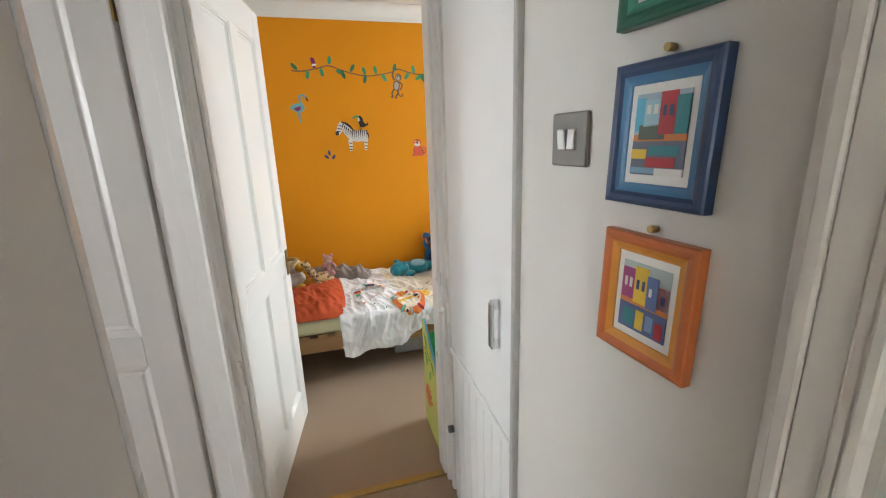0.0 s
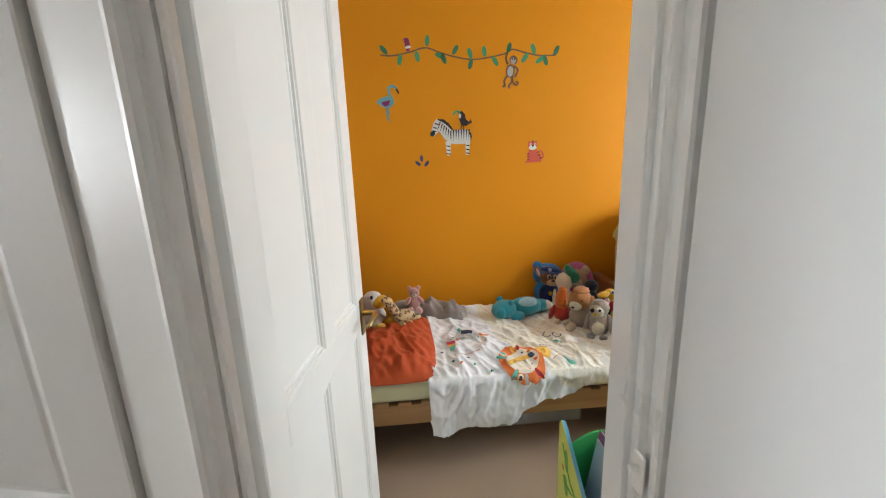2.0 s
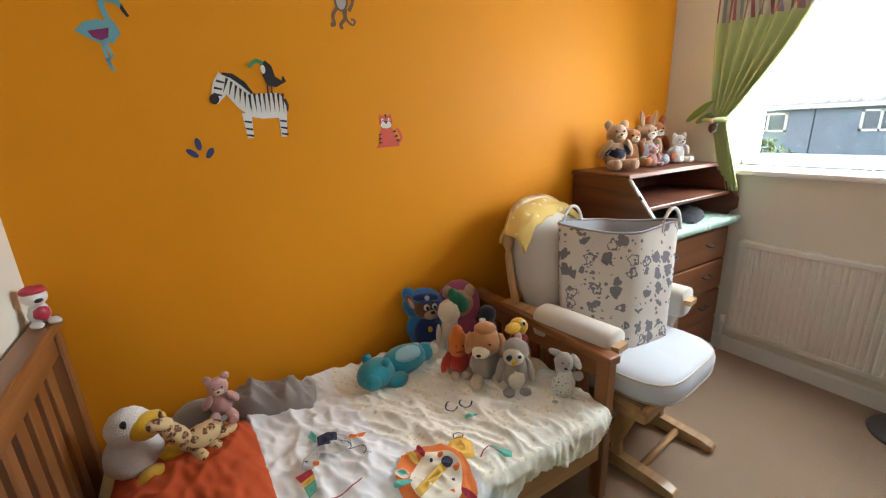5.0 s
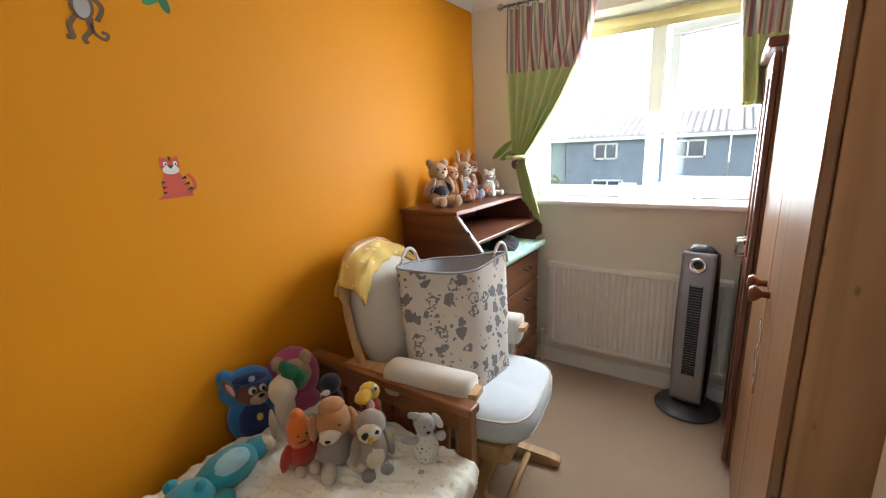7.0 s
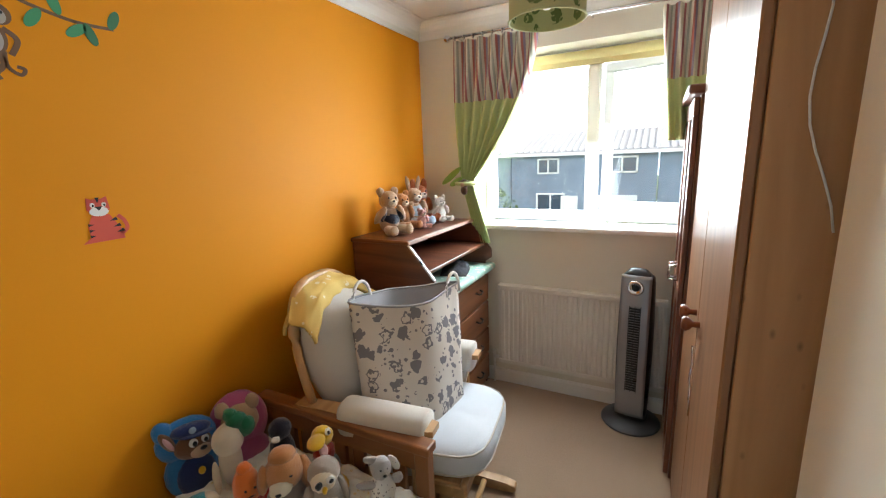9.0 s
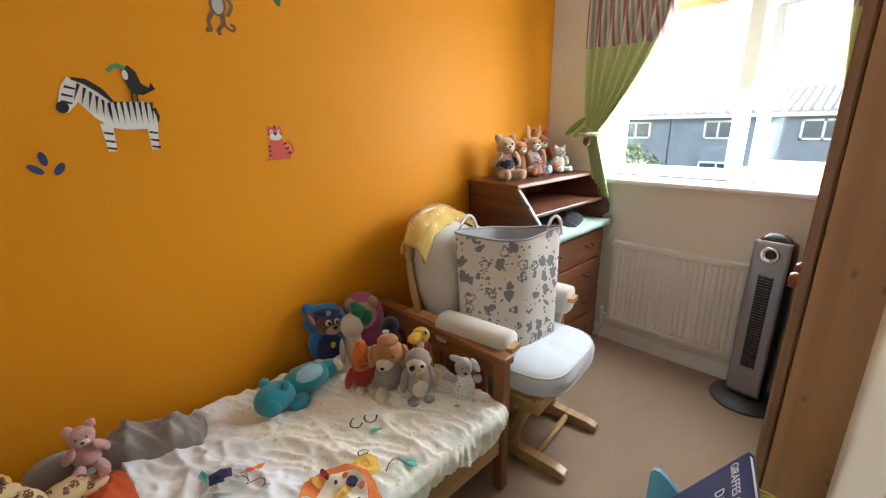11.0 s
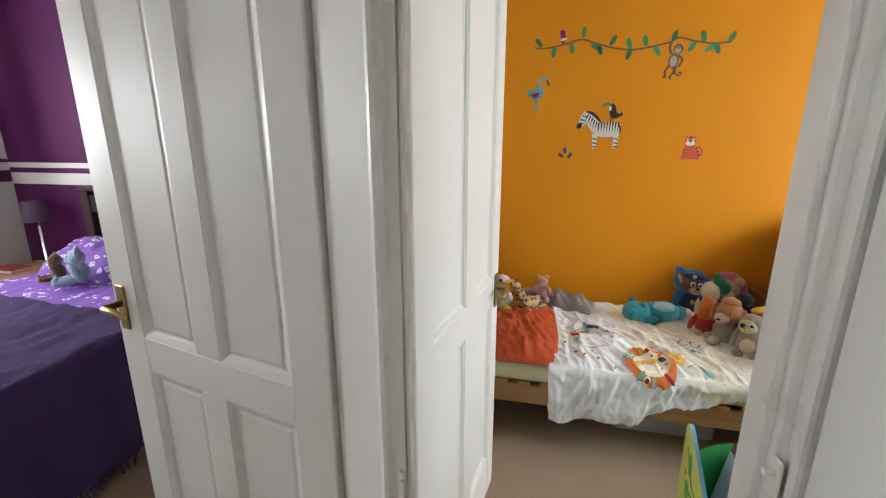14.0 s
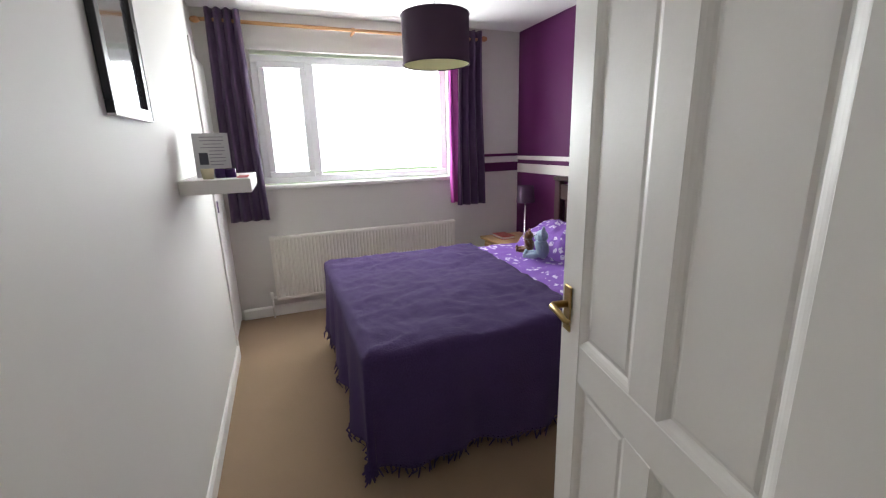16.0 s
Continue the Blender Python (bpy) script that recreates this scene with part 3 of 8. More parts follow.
def casement(parent, x, y0, y1, z0, z1, m=None, label="", w=0.05):
    bm = bmesh.new()
    for a in ((y0, y1, z0, z0 + w), (y0, y1, z1 - w, z1), (y0, y0 + w, z0 + w, z1 - w), (y1 - w, y1, z0 + w, z1 - w)):
        box(bm, x - 0.03, x + 0.03, a[0], a[1], a[2], a[3], 0.007, m=m)
    c = part("casement", bm, UPVC, parent, label, world=True)
    g = B(x - 0.003, x + 0.003, y0 + w - 0.004, y1 - w + 0.004, z0 + w - 0.004, z1 - w + 0.004)
    if m is not None:
        g.transform(m)
    ob = part("pane", g, GLASS, c, "clear glass pane", world=True)
    ob.visible_shadow = False
    h = box(bmesh.new(), x - 0.06, x - 0.03, y1 - 0.035, y1 - 0.015, (z0 + z1) / 2 - 0.01, (z0 + z1) / 2 + 0.09, 0.005, m=m) if x > 0 else box(bmesh.new(), x + 0.03, x + 0.06, y1 - 0.035, y1 - 0.015, (z0 + z1) / 2 - 0.01, (z0 + z1) / 2 + 0.09, 0.005, m=m)
    part("window_handle", h, UPVC, c, "white window handle", world=True)
    return c


win1 = sash_window("window_1", "white plastic bedroom window with one casement ajar", WY0, WY1, WZ0 + 0.02, WZ1, WX + 0.24, 2.07)
pane(win1, WX + 0.24, 2.105, WY1 - 0.06, WZ0 + 0.08, WZ1 - 0.06)
hinge_m = pose(WX + 0.27, WY0 + 0.06, 0) @ pose(0, 0, 0, 0, 0, -14) @ pose(-(WX + 0.27), -(WY0 + 0.06), 0)
casement(win1, WX + 0.285, WY0 + 0.05, 2.045, WZ0 + 0.075, WZ1 - 0.055, hinge_m, "casement pushed a little outwards")
part("window_sill", B(WX - 0.04, WX + 0.21, WY0 - 0.03, WY1 + 0.03, WZ0 - 0.012, WZ0 + 0.016, 0.008, seg=2), GLOSS, win1, "white gloss window board", world=True)

win2 = sash_window("window_2", "wide white plastic window with bright sky behind", PY0, PY1, PZ0 + 0.02, PZ1 - 0.02, PX - 0.10, 1.01)
pane(win2, PX - 0.10, 1.045, PY1 - 0.06, PZ0 + 0.08, PZ1 - 0.08)
casement(win2, PX - 0.085, PY0 + 0.045, 0.985, PZ0 + 0.065, PZ1 - 0.065)
part("window_sill", B(PX - 0.10, PX + 0.03, PY0 - 0.05, PY1 + 0.04, PZ0 - 0.02, PZ0 + 0.012, 0.008, seg=2), GLOSS, win2, "white gloss window board", world=True)
# this window is added out of view to carry the landing's fill light
win3 = tagged(new("added_window"), "unseen white window added to light the landing", "window", kind="structure")
bm = bmesh.new()
box(bm, -0.75, 0.45, -3.12, -3.07, 1.0, 1.06), box(bm, -0.75, 0.45, -3.12, -3.07, 2.04, 2.1), box(bm, -0.75, -0.69, -3.12, -3.07, 1.06, 2.04), box(bm, 0.39, 0.45, -3.12, -3.07, 1.06, 2.04)
part("window_frame", bm, UPVC, win3)
gp = part("pane", B(-0.69, 0.39, -3.1, -3.094, 1.06, 2.04), GLASS, win3)
gp.visible_shadow = False


# ---- doors ----
def architrave(bm, x0, x1, z0, z1, m, flip=1, d=0.022, horizontal=False):
    """A moulded board; its steps rise away from x0."""
    w = x1 - x0
    for a, b, t in ((0.0, 0.16, 0.45), (0.16, 0.34, 0.8), (0.34, 0.72, 0.62), (0.72, 0.86, 0.85), (0.86, 1.0, 1.0)):
        p, q = x0 + w * a, x0 + w * b
        box(bm, min(p, q), max(p, q), -d * t * flip, 0.0, z0, z1, 0.0025, m=m)


def lever(parent, m, side):
    """A brass plate with a lever; side is +1 or -1 along the leaf's thickness."""
    pl = part("door_handle", box(bmesh.new(), -0.019, 0.019, 0, 0.006, -0.062, 0.062, 0.003, m=m @ pose(0, 0, 0) @ Matrix.Diagonal((1, side, 1, 1))), BRASS, parent, "aged brass lever handle plate")
    bm = bmesh.new()
    s = m @ Matrix.Diagonal((1, side, 1, 1))
    tube(bm, [(0, 0.004, 0.012), (0, 0.042, 0.012), (-0.012, 0.05, 0.013), (-0.05, 0.05, 0.012), (-0.085, 0.048, 0.005), (-0.095, 0.04, 0.003)], [0.010, 0.009, 0.009, 0.008, 0.007, 0.006], 10, m=s)
    part("lever", bm, BRASS, pl)
    return pl


def panel_door(name, label, hinge, ang, W, side, cols, hz=0.885, H=1.955, stepped=False, rails=(0.838, 0.925)):
    """A four-panel leaf. Local x runs from the hinge to the lock, the thickness is centred on y = 0; cols: the panels' edges."""
    d = tagged(new(name), label, "door", kind="structure")
    d.matrix_world = pose(*hinge, 0.012, 0, 0, ang)
    T = 0.019
    a0, a1, b0, b1 = cols
    z = (0.0, 0.19, *rails, 1.84, H)
    bm = bmesh.new()
    box(bm, 0, a0, -T, T, 0, H, 0.003), box(bm, b1, W, -T, T, 0, H, 0.003)
    for p, q in ((0, 1), (2, 3), (4, 5)):
        box(bm, a0, b1, -T + 0.0005, T - 0.0005, z[p], z[q], 0.002)
    for p, q in ((1, 2), (3, 4)):
        box(bm, a1, b0, -T + 0.001, T - 0.001, z[p], z[q], 0.002)
    part("leaf", bm, GLOSS, d)
    # depth below the leaf's face against distance in from the panel's edge
    if stepped:
        prof = [(-0.002, 0.001), (0.003, 0.002), (0.006, 0.006), (0.012, 0.0055), (0.015, 0.011), (0.021, 0.0105), (0.025, 0.0135)]
    else:
        prof = [(-0.002, 0.0015), (0.002, 0.0025), (0.008, 0.0045), (0.016, 0.0085), (0.021, 0.0125), (0.026, 0.0128), (0.033, 0.0105)]
    for x0, x1 in ((a0, a1), (b0, b1)):
        for z0, z1 in ((z[1], z[2]), (z[3], z[4])):
            pb = bmesh.new()
            for s in (-1, 1):
                rings = [[pb.verts.new((x, s * (T - dep), w)) for x, w in ((x0 + o, z0 + o), (x1 - o, z0 + o), (x1 - o, z1 - o), (x0 + o, z1 - o))] for o, dep in prof]
                for ra, rb_ in zip(rings, rings[1:]):
                    for k in range(4):
                        pb.faces.new((ra[k], ra[(k + 1) % 4], rb_[(k + 1) % 4], rb_[k]))
                pb.faces.new(rings[-1])
            part("panel", pb, GLOSS, d)
    for s in (-1, 1):
        lever(d, pose(W - 0.04, s * T, hz), s)
    for hz in (0.2, 1.72):
        hb = bmesh.new()
        box(hb, -0.006, 0.004, -T * 0.8, T * 0.8, hz, hz + 0.075, 0.001)
        cone(hb, 0.006, 0.006, 0.078, pose(-0.006, side * (T + 0.004), hz + 0.0375), 10)
        part("hinge", hb, BRASS, d, "dull brass hinge")
    return d


door_a = panel_door("door_1", "white gloss four-panel door standing open into the bedroom", (-0.052, 1.305), 81.7, 0.715, 1, (0.10, 0.345, 0.42, 0.635), 0.875, stepped=True)
door_b = panel_door("door_2", "white gloss four-panel door standing open into the purple room", (-0.173, 1.219), 167.0, 0.727, -1, (0.104, 0.324, 0.409, 0.622), 0.967, rails=(0.795, 0.893))

# bedroom door frame: linings, stops, architraves
fr = tagged(new("door_frame_1"), "white gloss lining and moulded architrave of the bedroom doorway", "door frame", kind="structure")
part("lining", B(DX0 - 0.03, DX0, DYA, 1.285, 0, DH, 0.002), JAMB, fr)
part("lining", B(DX0 - 0.03, DX1 + 0.03, DYA, DYB, DH, DH + 0.03, 0.002), JAMB, fr)
# lock side: a broad flat face, then two beads with coves between them
bm = bmesh.new()
prism(bm, [(0.70, 1.262), (0.70, 1.446), (DX1 + 0.004, 1.446), (DX1, 1.440), (DX1, 1.368), (DX1 + 0.003, 1.365), (DX1 + 0.014, 1.362), (DX1 + 0.015, 1.352), (DX1 + 0.009, 1.345), (DX1 + 0.006, 1.341), (DX1 + 0.006, 1.330), (DX1 + 0.009, 1.327), (DX1 + 0.022, 1.322), (DX1 + 0.024, 1.308), (DX1 + 0.018, 1.298), (DX1 + 0.014, 1.294), (DX1 + 0.014, 1.274), (DX1 + 0.02, 1.270), (DX1 + 0.03, 1.268), (DX1 + 0.03, 1.262)], "z", 0, DH)
part("lining", bm, JAMB, fr)
# post between the two doorways: a stepped flat board, a bead, a cove, a flat face, a groove and a narrow stop
bm = bmesh.new()
prism(bm, [(-0.166, 1.249), (-0.166, 1.2085), (-0.150, 1.2005), (-0.148, 1.1965), (-0.100, 1.175), (-0.098, 1.171), (-0.058, 1.153), (-0.055, 1.146), (-0.048, 1.141), (-0.041, 1.143), (-0.038, 1.149), (-0.035, 1.155), (-0.028, 1.156), (-0.009, 1.150), (-0.008, 1.158), (-0.004, 1.158), (-0.003, 1.150), (0.003, 1.150), (0.005, 1.154), (0.005, 1.172), (-0.052, 1.249)], "z", 0, DH + 0.06)
part("architrave", bm, GLOSS, fr)
bm = bmesh.new()
box(bm, -0.022, -0.012, 1.1455, 1.156, 0.735, 0.815, 0.002)
cone(bm, 0.005, 0.004, 0.012, pose(-0.014, 1.141, 0.795, 90), 10)
part("keep_plate", bm, GLOSS, fr, "painted-over catch plate")
bm = bmesh.new()
box(bm, DX1 + 0.004, DX1 + 0.012, 1.300, 1.335, 0.745, 0.83, 0.003)
cone(bm, 0.008, 0.006, 0.026, pose(DX1 + 0.0, 1.316, 0.80, 0, 90), 12)
part("bolt", bm, GLOSS, fr, "painted-over bolt keep")
part("threshold_bar", B(DX0, DX1, 1.352, 1.385, FZ - 0.01, FZ + 0.008, 0.003), BRASS, fr, "brass carpet bar")

# purple door frame
fr2 = tagged(new("door_frame_2"), "white gloss lining of the purple room's doorway", "door frame", kind="structure")
part("lining", lbox(LM, -0.12, 0.004, -0.651, -0.626, 0, 1.97, bevel=0.003), JAMB, fr2)
part("head_lining", lbox(LM, -0.12, 0.004, -0.626, 0.02, 1.97, 1.998, bevel=0.003), JAMB, fr2)

# landing cupboard: flat upper door over a tongue-and-groove lower panel
RC = pose(0.664, 1.262, 0, 0, 0, -1.3)
lc = thing("landing_cupboard", "white landing cupboard with flat door above tongue-and-groove boards", "cupboard", (0.64, 0.99, 0), RA)
part("upper_door", lbox(RC, 0.0, 0.022, -0.545, -0.012, 0.70, 2.2, bevel=0.003), CUPB, lc, world=True)
part("mid_rail", lbox(RC, -0.006, 0.02, -0.545, -0.012, 0.672, 0.70, bevel=0.003), CUPB, lc, world=True)
for k in range(8):
    part("board", lbox(RC, 0.002, 0.02, -0.545 + k * 0.0666, -0.545 + (k + 1) * 0.0666 - 0.003, 0.0, 0.672, bevel=0.004), CUPB, lc, world=True)
bm = bmesh.new()
for q in ((0.86, 0.885), (0.965, 0.99)):
    box(bm, -0.022, 0.0, -0.475, -0.462, q[0] + 0.06, q[1] + 0.06, 0.003, m=RC)
box(bm, -0.026, -0.014, -0.477, -0.460, 0.925, 1.045, 0.004, m=RC)
part("pull_handle", bm, CHROME, lc, "brushed chrome pull handle", world=True)
# step between cupboard and wall; its shadow is put into the grey colour
part("shaded_step", lbox(RC, -0.004, 0.03, -0.562, -0.546, 0.0, 2.25, bevel=0.003), mat("grey_step_shade", (0.42, 0.42, 0.41), 0.5, 0.04), lc, "step beside the cupboard door, its shade put into the grey", world=True)
bm = bmesh.new()
cone(bm, 0.014, 0.014, 0.02, RC @ pose(-0.016, -0.03, 0.36, 0, 90), 16)
part("door_bumper", bm, DARKGREY, lc, "small dark bumper stud", world=True)

# a further door frame on the picture wall
fr3 = tagged(new("door_frame_3"), "white gloss frame and closed door further along the landing", "door frame", kind="structure")
bm = bmesh.new()
architrave(bm, -1.07, -1.155, 0, 2.05, RM @ pose(0.012, 0, 0, 0, 0, -90) @ Matrix.Diagonal((-1, 1, 1, 1)))
part("architrave", bm, GLOSS, fr3)
part("leaf", lbox(RM, 0.012, 0.03, -1.9, -1.16, 0, 2.0, bevel=0.002), GLOSS, fr3)

# light switch
sw = thing("light_switch", "brushed steel two-gang light switch on the wall", "light switch", (0.69, 0.54, 1.42), RA)
part("plate", lbox(RM, 0.004, 0.0125, -0.769, -0.676, 1.377, 1.463, bevel=0.003), STEEL, sw, world=True)
for k in (0, 1):
    part("rocker", lbox(RM @ pose(0.002, -0.735 + 0.026 * k, 1.42, 0, 4 - 8 * k, 0), -0.004, 0.006, -0.010, 0.010, -0.017, 0.017, bevel=0.002), CHROME, sw, world=True)


def picture(name, label, y0, y1, z0, z1, frame_mat, highlight_mat, print_fn, tilt=0.0):
    pc = thing(name, label, "picture", (0.66, (y0 + y1) / 2, z0), RA, group="landing pictures")
    w = 0.027
    M = RM @ pose(0.012, (y0 + y1) / 2, z1, 0, tilt, 0) @ pose(0, -(y0 + y1) / 2, -z1)
    def moulding(prof):
        bm = bmesh.new()
        rings = [[bm.verts.new(M @ Vector((-h_, y, z))) for y, z in ((y0 + o, z0 + o), (y1 - o, z0 + o), (y1 - o, z1 - o), (y0 + o, z1 - o))] for o, h_ in prof]
        for ra, rb_ in zip(rings, rings[1:]):
            for k in range(4):
                bm.faces.new((ra[k], ra[(k + 1) % 4], rb_[(k + 1) % 4], rb_[k]))
        return bm

    part("frame", moulding([(0.0, 0.0), (0.0, 0.014), (0.002, 0.0165), (0.006, 0.0175), (0.011, 0.0168), (0.016, 0.0142)]), frame_mat, pc, world=True)
    # the inner bevel's highlight is painted as a lighter colour of the frame
    part("inner_bevel", moulding([(0.016, 0.0142), (0.021, 0.0118), (0.025, 0.0108), (w, 0.0112), (w + 0.001, 0.008)]), highlight_mat, pc, world=True)
    part("mount", lbox(M, -0.009, -0.003, y0 + w, y1 - w, z0 + w, z1 - w), flat("mount_card", (0.80, 0.79, 0.76)), pc, world=True)
    bm, mats = bmesh.new(), []
    p0, p1, q0, q1 = y0 + w + 0.010, y1 - w - 0.010, z0 + w + 0.012, z1 - w - 0.012
    for (a, b, c, d, col) in print_fn:
        if col not in mats:
            mats.append(col)
        n = len(bm.faces)
        box(bm, -0.0100 - 0.0002 * (n / 6 % 9), -0.009, p1 - (p1 - p0) * b, p1 - (p1 - p0) * a, q0 + (q1 - q0) * c, q0 + (q1 - q0) * d, m=M, mi=mats.index(col))
    part("print", bm, [flat("print_%02d%02d%02d" % tuple(int(99 * x) for x in c), c, 0.4) for c in mats], pc, "colourful print of canal houses", world=True)
    bm = bmesh.new()
    cone(bm, 0.005, 0.005, 0.012, M @ pose(-0.008, (y0 + y1) / 2, z1 + 0.010, 0, 90), 10)
    part("hook", bm, BRASS, pc, world=True)
    return pc


RED, CYAN, TEAL, YEL, NAVY, OR, WHT, GRN, MAG = (0.45, 0.03, 0.04), (0.10, 0.42, 0.60), (0.03, 0.22, 0.25), (0.72, 0.48, 0.04), (0.03, 0.05, 0.16), (0.62, 0.20, 0.05), (0.75, 0.73, 0.70), (0.10, 0.22, 0.12), (0.35, 0.05, 0.18)
PR1 = [(0, 1, 0, 1, (0.35, 0.45, 0.55)), (0, 0.18, 0.55, 0.95, CYAN), (0.18, 0.48, 0.6, 0.92, (0.35, 0.55, 0.62)), (0.22, 0.30, 0.75, 0.86, WHT), (0.36, 0.44, 0.75, 0.86, WHT), (0.48, 0.78, 0.5, 1.0, RED), (0.54, 0.60, 0.72, 0.84, NAVY), (0.66, 0.72, 0.72, 0.84, NAVY), (0.78, 1, 0.5, 0.94, TEAL), (0.84, 0.92, 0.7, 0.82, WHT), (0, 1, 0.42, 0.5, OR), (0.1, 0.6, 0.44, 0.62, (0.10, 0.13, 0.10)), (0, 1, 0, 0.42, (0.12, 0.14, 0.20)), (0, 0.3, 0.2, 0.32, YEL), (0.35, 0.9, 0.25, 0.36, TEAL), (0.3, 0.85, 0.1, 0.22, RED), (0.0, 0.5, 0.02, 0.09, (0.2, 0.35, 0.5)), (0.5, 1, 0.0, 0.09, WHT)]
PR2 = [(0, 1, 0, 1, (0.42, 0.50, 0.50)), (0, 0.28, 0.45, 0.9, MAG), (0.06, 0.12, 0.62, 0.76, WHT), (0.17, 0.23, 0.62, 0.76, WHT), (0.28, 0.56, 0.42, 0.95, YEL), (0.33, 0.39, 0.62, 0.76, NAVY), (0.45, 0.51, 0.62, 0.76, NAVY), (0.56, 0.78, 0.40, 0.86, (0.10, 0.16, 0.36)), (0.61, 0.67, 0.58, 0.70, WHT), (0.78, 1, 0.40, 0.76, RED), (0.84, 0.92, 0.52, 0.64, NAVY), (0, 1, 0.38, 0.45, OR), (0, 1, 0, 0.38, (0.09, 0.13, 0.28)), (0.1, 0.35, 0.06, 0.3, TEAL), (0.38, 0.55, 0.04, 0.32, YEL), (0.6, 0.75, 0.08, 0.3, (0.2, 0.3, 0.5)), (0.8, 0.95, 0.03, 0.26, RED)]
picture("picture", "blue painted wooden frame holding a print of canal houses", -0.986, -0.832, 1.335, 1.512, flat("blue_frame", (0.02, 0.05, 0.13), 0.35), flat("blue_bevel_highlight", (0.06, 0.19, 0.36), 0.4), PR1, 2)
picture("picture", "orange painted wooden frame holding a print of canal houses", -0.986, -0.832, 1.120, 1.295, flat("orange_frame", (0.50, 0.13, 0.03), 0.35), flat("orange_bevel_highlight", (0.62, 0.26, 0.03), 0.4), PR2, 2)
picture("picture", "green painted wooden frame holding a small print", -0.986, -0.832, 1.553, 1.73, flat("green_frame", (0.015, 0.11, 0.07), 0.35), flat("green_bevel_highlight", (0.05, 0.25, 0.18), 0.4), PR1, 2)

# ---- radiators ----
def radiator(name, label, x, y0, y1, z0, z1, out):
    """A pressed-steel panel radiator on a wall facing along x; out is the side that faces the room."""
    r = thing(name, label, "radiator", (x, (y0 + y1) / 2, 0))
    bm = bmesh.new()
    d = 0.012 * out
    n = int((y1 - y0 - 0.04) / 0.0285)
    pts = [(y0, 0.0)]
    step = (y1 - y0 - 0.03) / n
    for k in range(n):
        a = y0 + 0.015 + k * step
        pts += [(a, 0.0), (a + step * 0.22, 1.0), (a + step * 0.68, 1.0), (a + step * 0.9, 0.0)]
    pts.append((y1, 0.0))
    lo = [bm.verts.new((x - d * 0.6 + d * 0.55 * w, y, z0 + 0.03)) for y, w in pts]
    hi = [bm.verts.new((x - d * 0.6 + d * 0.55 * w, y, z1 - 0.03)) for y, w in pts]
    for k in range(len(pts) - 1):
        bm.faces.new((lo[k], lo[k + 1], hi[k + 1], hi[k]))
    box(bm, min(x - d, x - 4.2 * d), max(x - d, x - 4.2 * d), y0, y1, z0 + 0.005, z1 - 0.012, 0.004)
    box(bm, min(x, x - 1.2 * d), max(x, x - 1.2 * d), y0, y1, z0, z0 + 0.03, 0.004)
    part("panel", bm, RADW, r, world=True)
    part("top_grille", B(min(x + d * 0.1, x - 4.4 * d), max(x + d * 0.1, x - 4.4 * d), y0 - 0.004, y1 + 0.004, z1 - 0.03, z1, 0.004), RADW, r, world=True)
    for y in (y0 - 0.035, y1 + 0.035):
        v = bmesh.new()
        cone(v, 0.008, 0.008, z0 + 0.04, pose(x - 2 * d, y, (z0 + 0.04) / 2), 10)
        cone(v, 0.013, 0.013, 0.05, pose(x - 2 * d, y, z0 + 0.05), 12)
        box(v, x - 2 * d - 0.008, x - 2 * d + 0.008, min(y, y0 if y < y0 else y1), max(y, y0 if y < y0 else y1), z0 + 0.02, z0 + 0.035)
        part("valve", v, GLOSS, r, "white painted pipe and valve", world=True)
    for y in (y0 + 0.12, y1 - 0.12):
        part("bracket", B(min(x - 4.2 * d, x - 6.2 * d), max(x - 4.2 * d, x - 6.2 * d), y - 0.015, y + 0.015, z0 + 0.05, z1 - 0.05), RADW, r, world=True)
    return r


radiator("radiator", "cream enamelled panel radiator under the bedroom window", 2.79, 1.62, 2.572, 0.19, 0.725, -1)
radiator("radiator", "cream enamelled panel radiator under the wide window", PX + 0.075, 0.56, 2.20, 0.15, 0.70, 1)

# ---- small bed ----
BX0, BX1, BY0, BY1 = -0.15, 1.40, 2.30, 3.06
bed = thing("toddler_bed", "stained pine toddler bed with slatted ends against the orange wall", "bed", (0.67, 2.68, 0))
for x, h, nm in ((BX0, 0.895, "head"), (BX1 - 0.042, 0.615, "foot")):
    for y in (BY0, BY1 - 0.05):
        part(nm + "_post", B(x, x + 0.042, y, y + 0.05, FZ, h - 0.012, 0.004), BEDWOODZ, bed, world=True)
    part(nm + "_top_rail", B(x - 0.008, x + 0.05, BY0 - 0.008, BY1 + 0.008, h - 0.012, h + 0.02, 0.006, seg=2), BEDWOOD, bed, world=True)
    part(nm + "_upper_rail", B(x + 0.008, x + 0.034, BY0 + 0.05, BY1 - 0.05, h - 0.085, h - 0.012, 0.003), BEDWOOD, bed, world=True)
    part(nm + "_lower_rail", B(x + 0.008, x + 0.034, BY0 + 0.05, BY1 - 0.05, 0.20, 0.29, 0.003), BEDWOOD, bed, world=True)
    for k in range(7):
        y = BY0 + 0.095 + k * 0.083
        part("slat", B(x + 0.012, x + 0.03, y, y + 0.05, 0.285, h - 0.08, 0.002), BEDWOODZ, bed, world=True)
for y in (BY0 + 0.012, BY1 - 0.04):
    part("side_rail", B(BX0 + 0.042, BX1 - 0.042, y, y + 0.024, 0.215, 0.31, 0.004), BEDRAIL, bed, world=True)
for k in range(13):
    x = BX0 + 0.09 + k * 0.103
    part("base_slat", B(x, x + 0.06, BY0 + 0.006, BY1 - 0.04, 0.3105, 0.328, 0.003), BEDRAIL, bed, world=True)

MT = 0.425
mt = thing("mattress", "small mattress in a pale green fitted sheet on the bed", "mattress", (0.67, 2.67, 0.329))
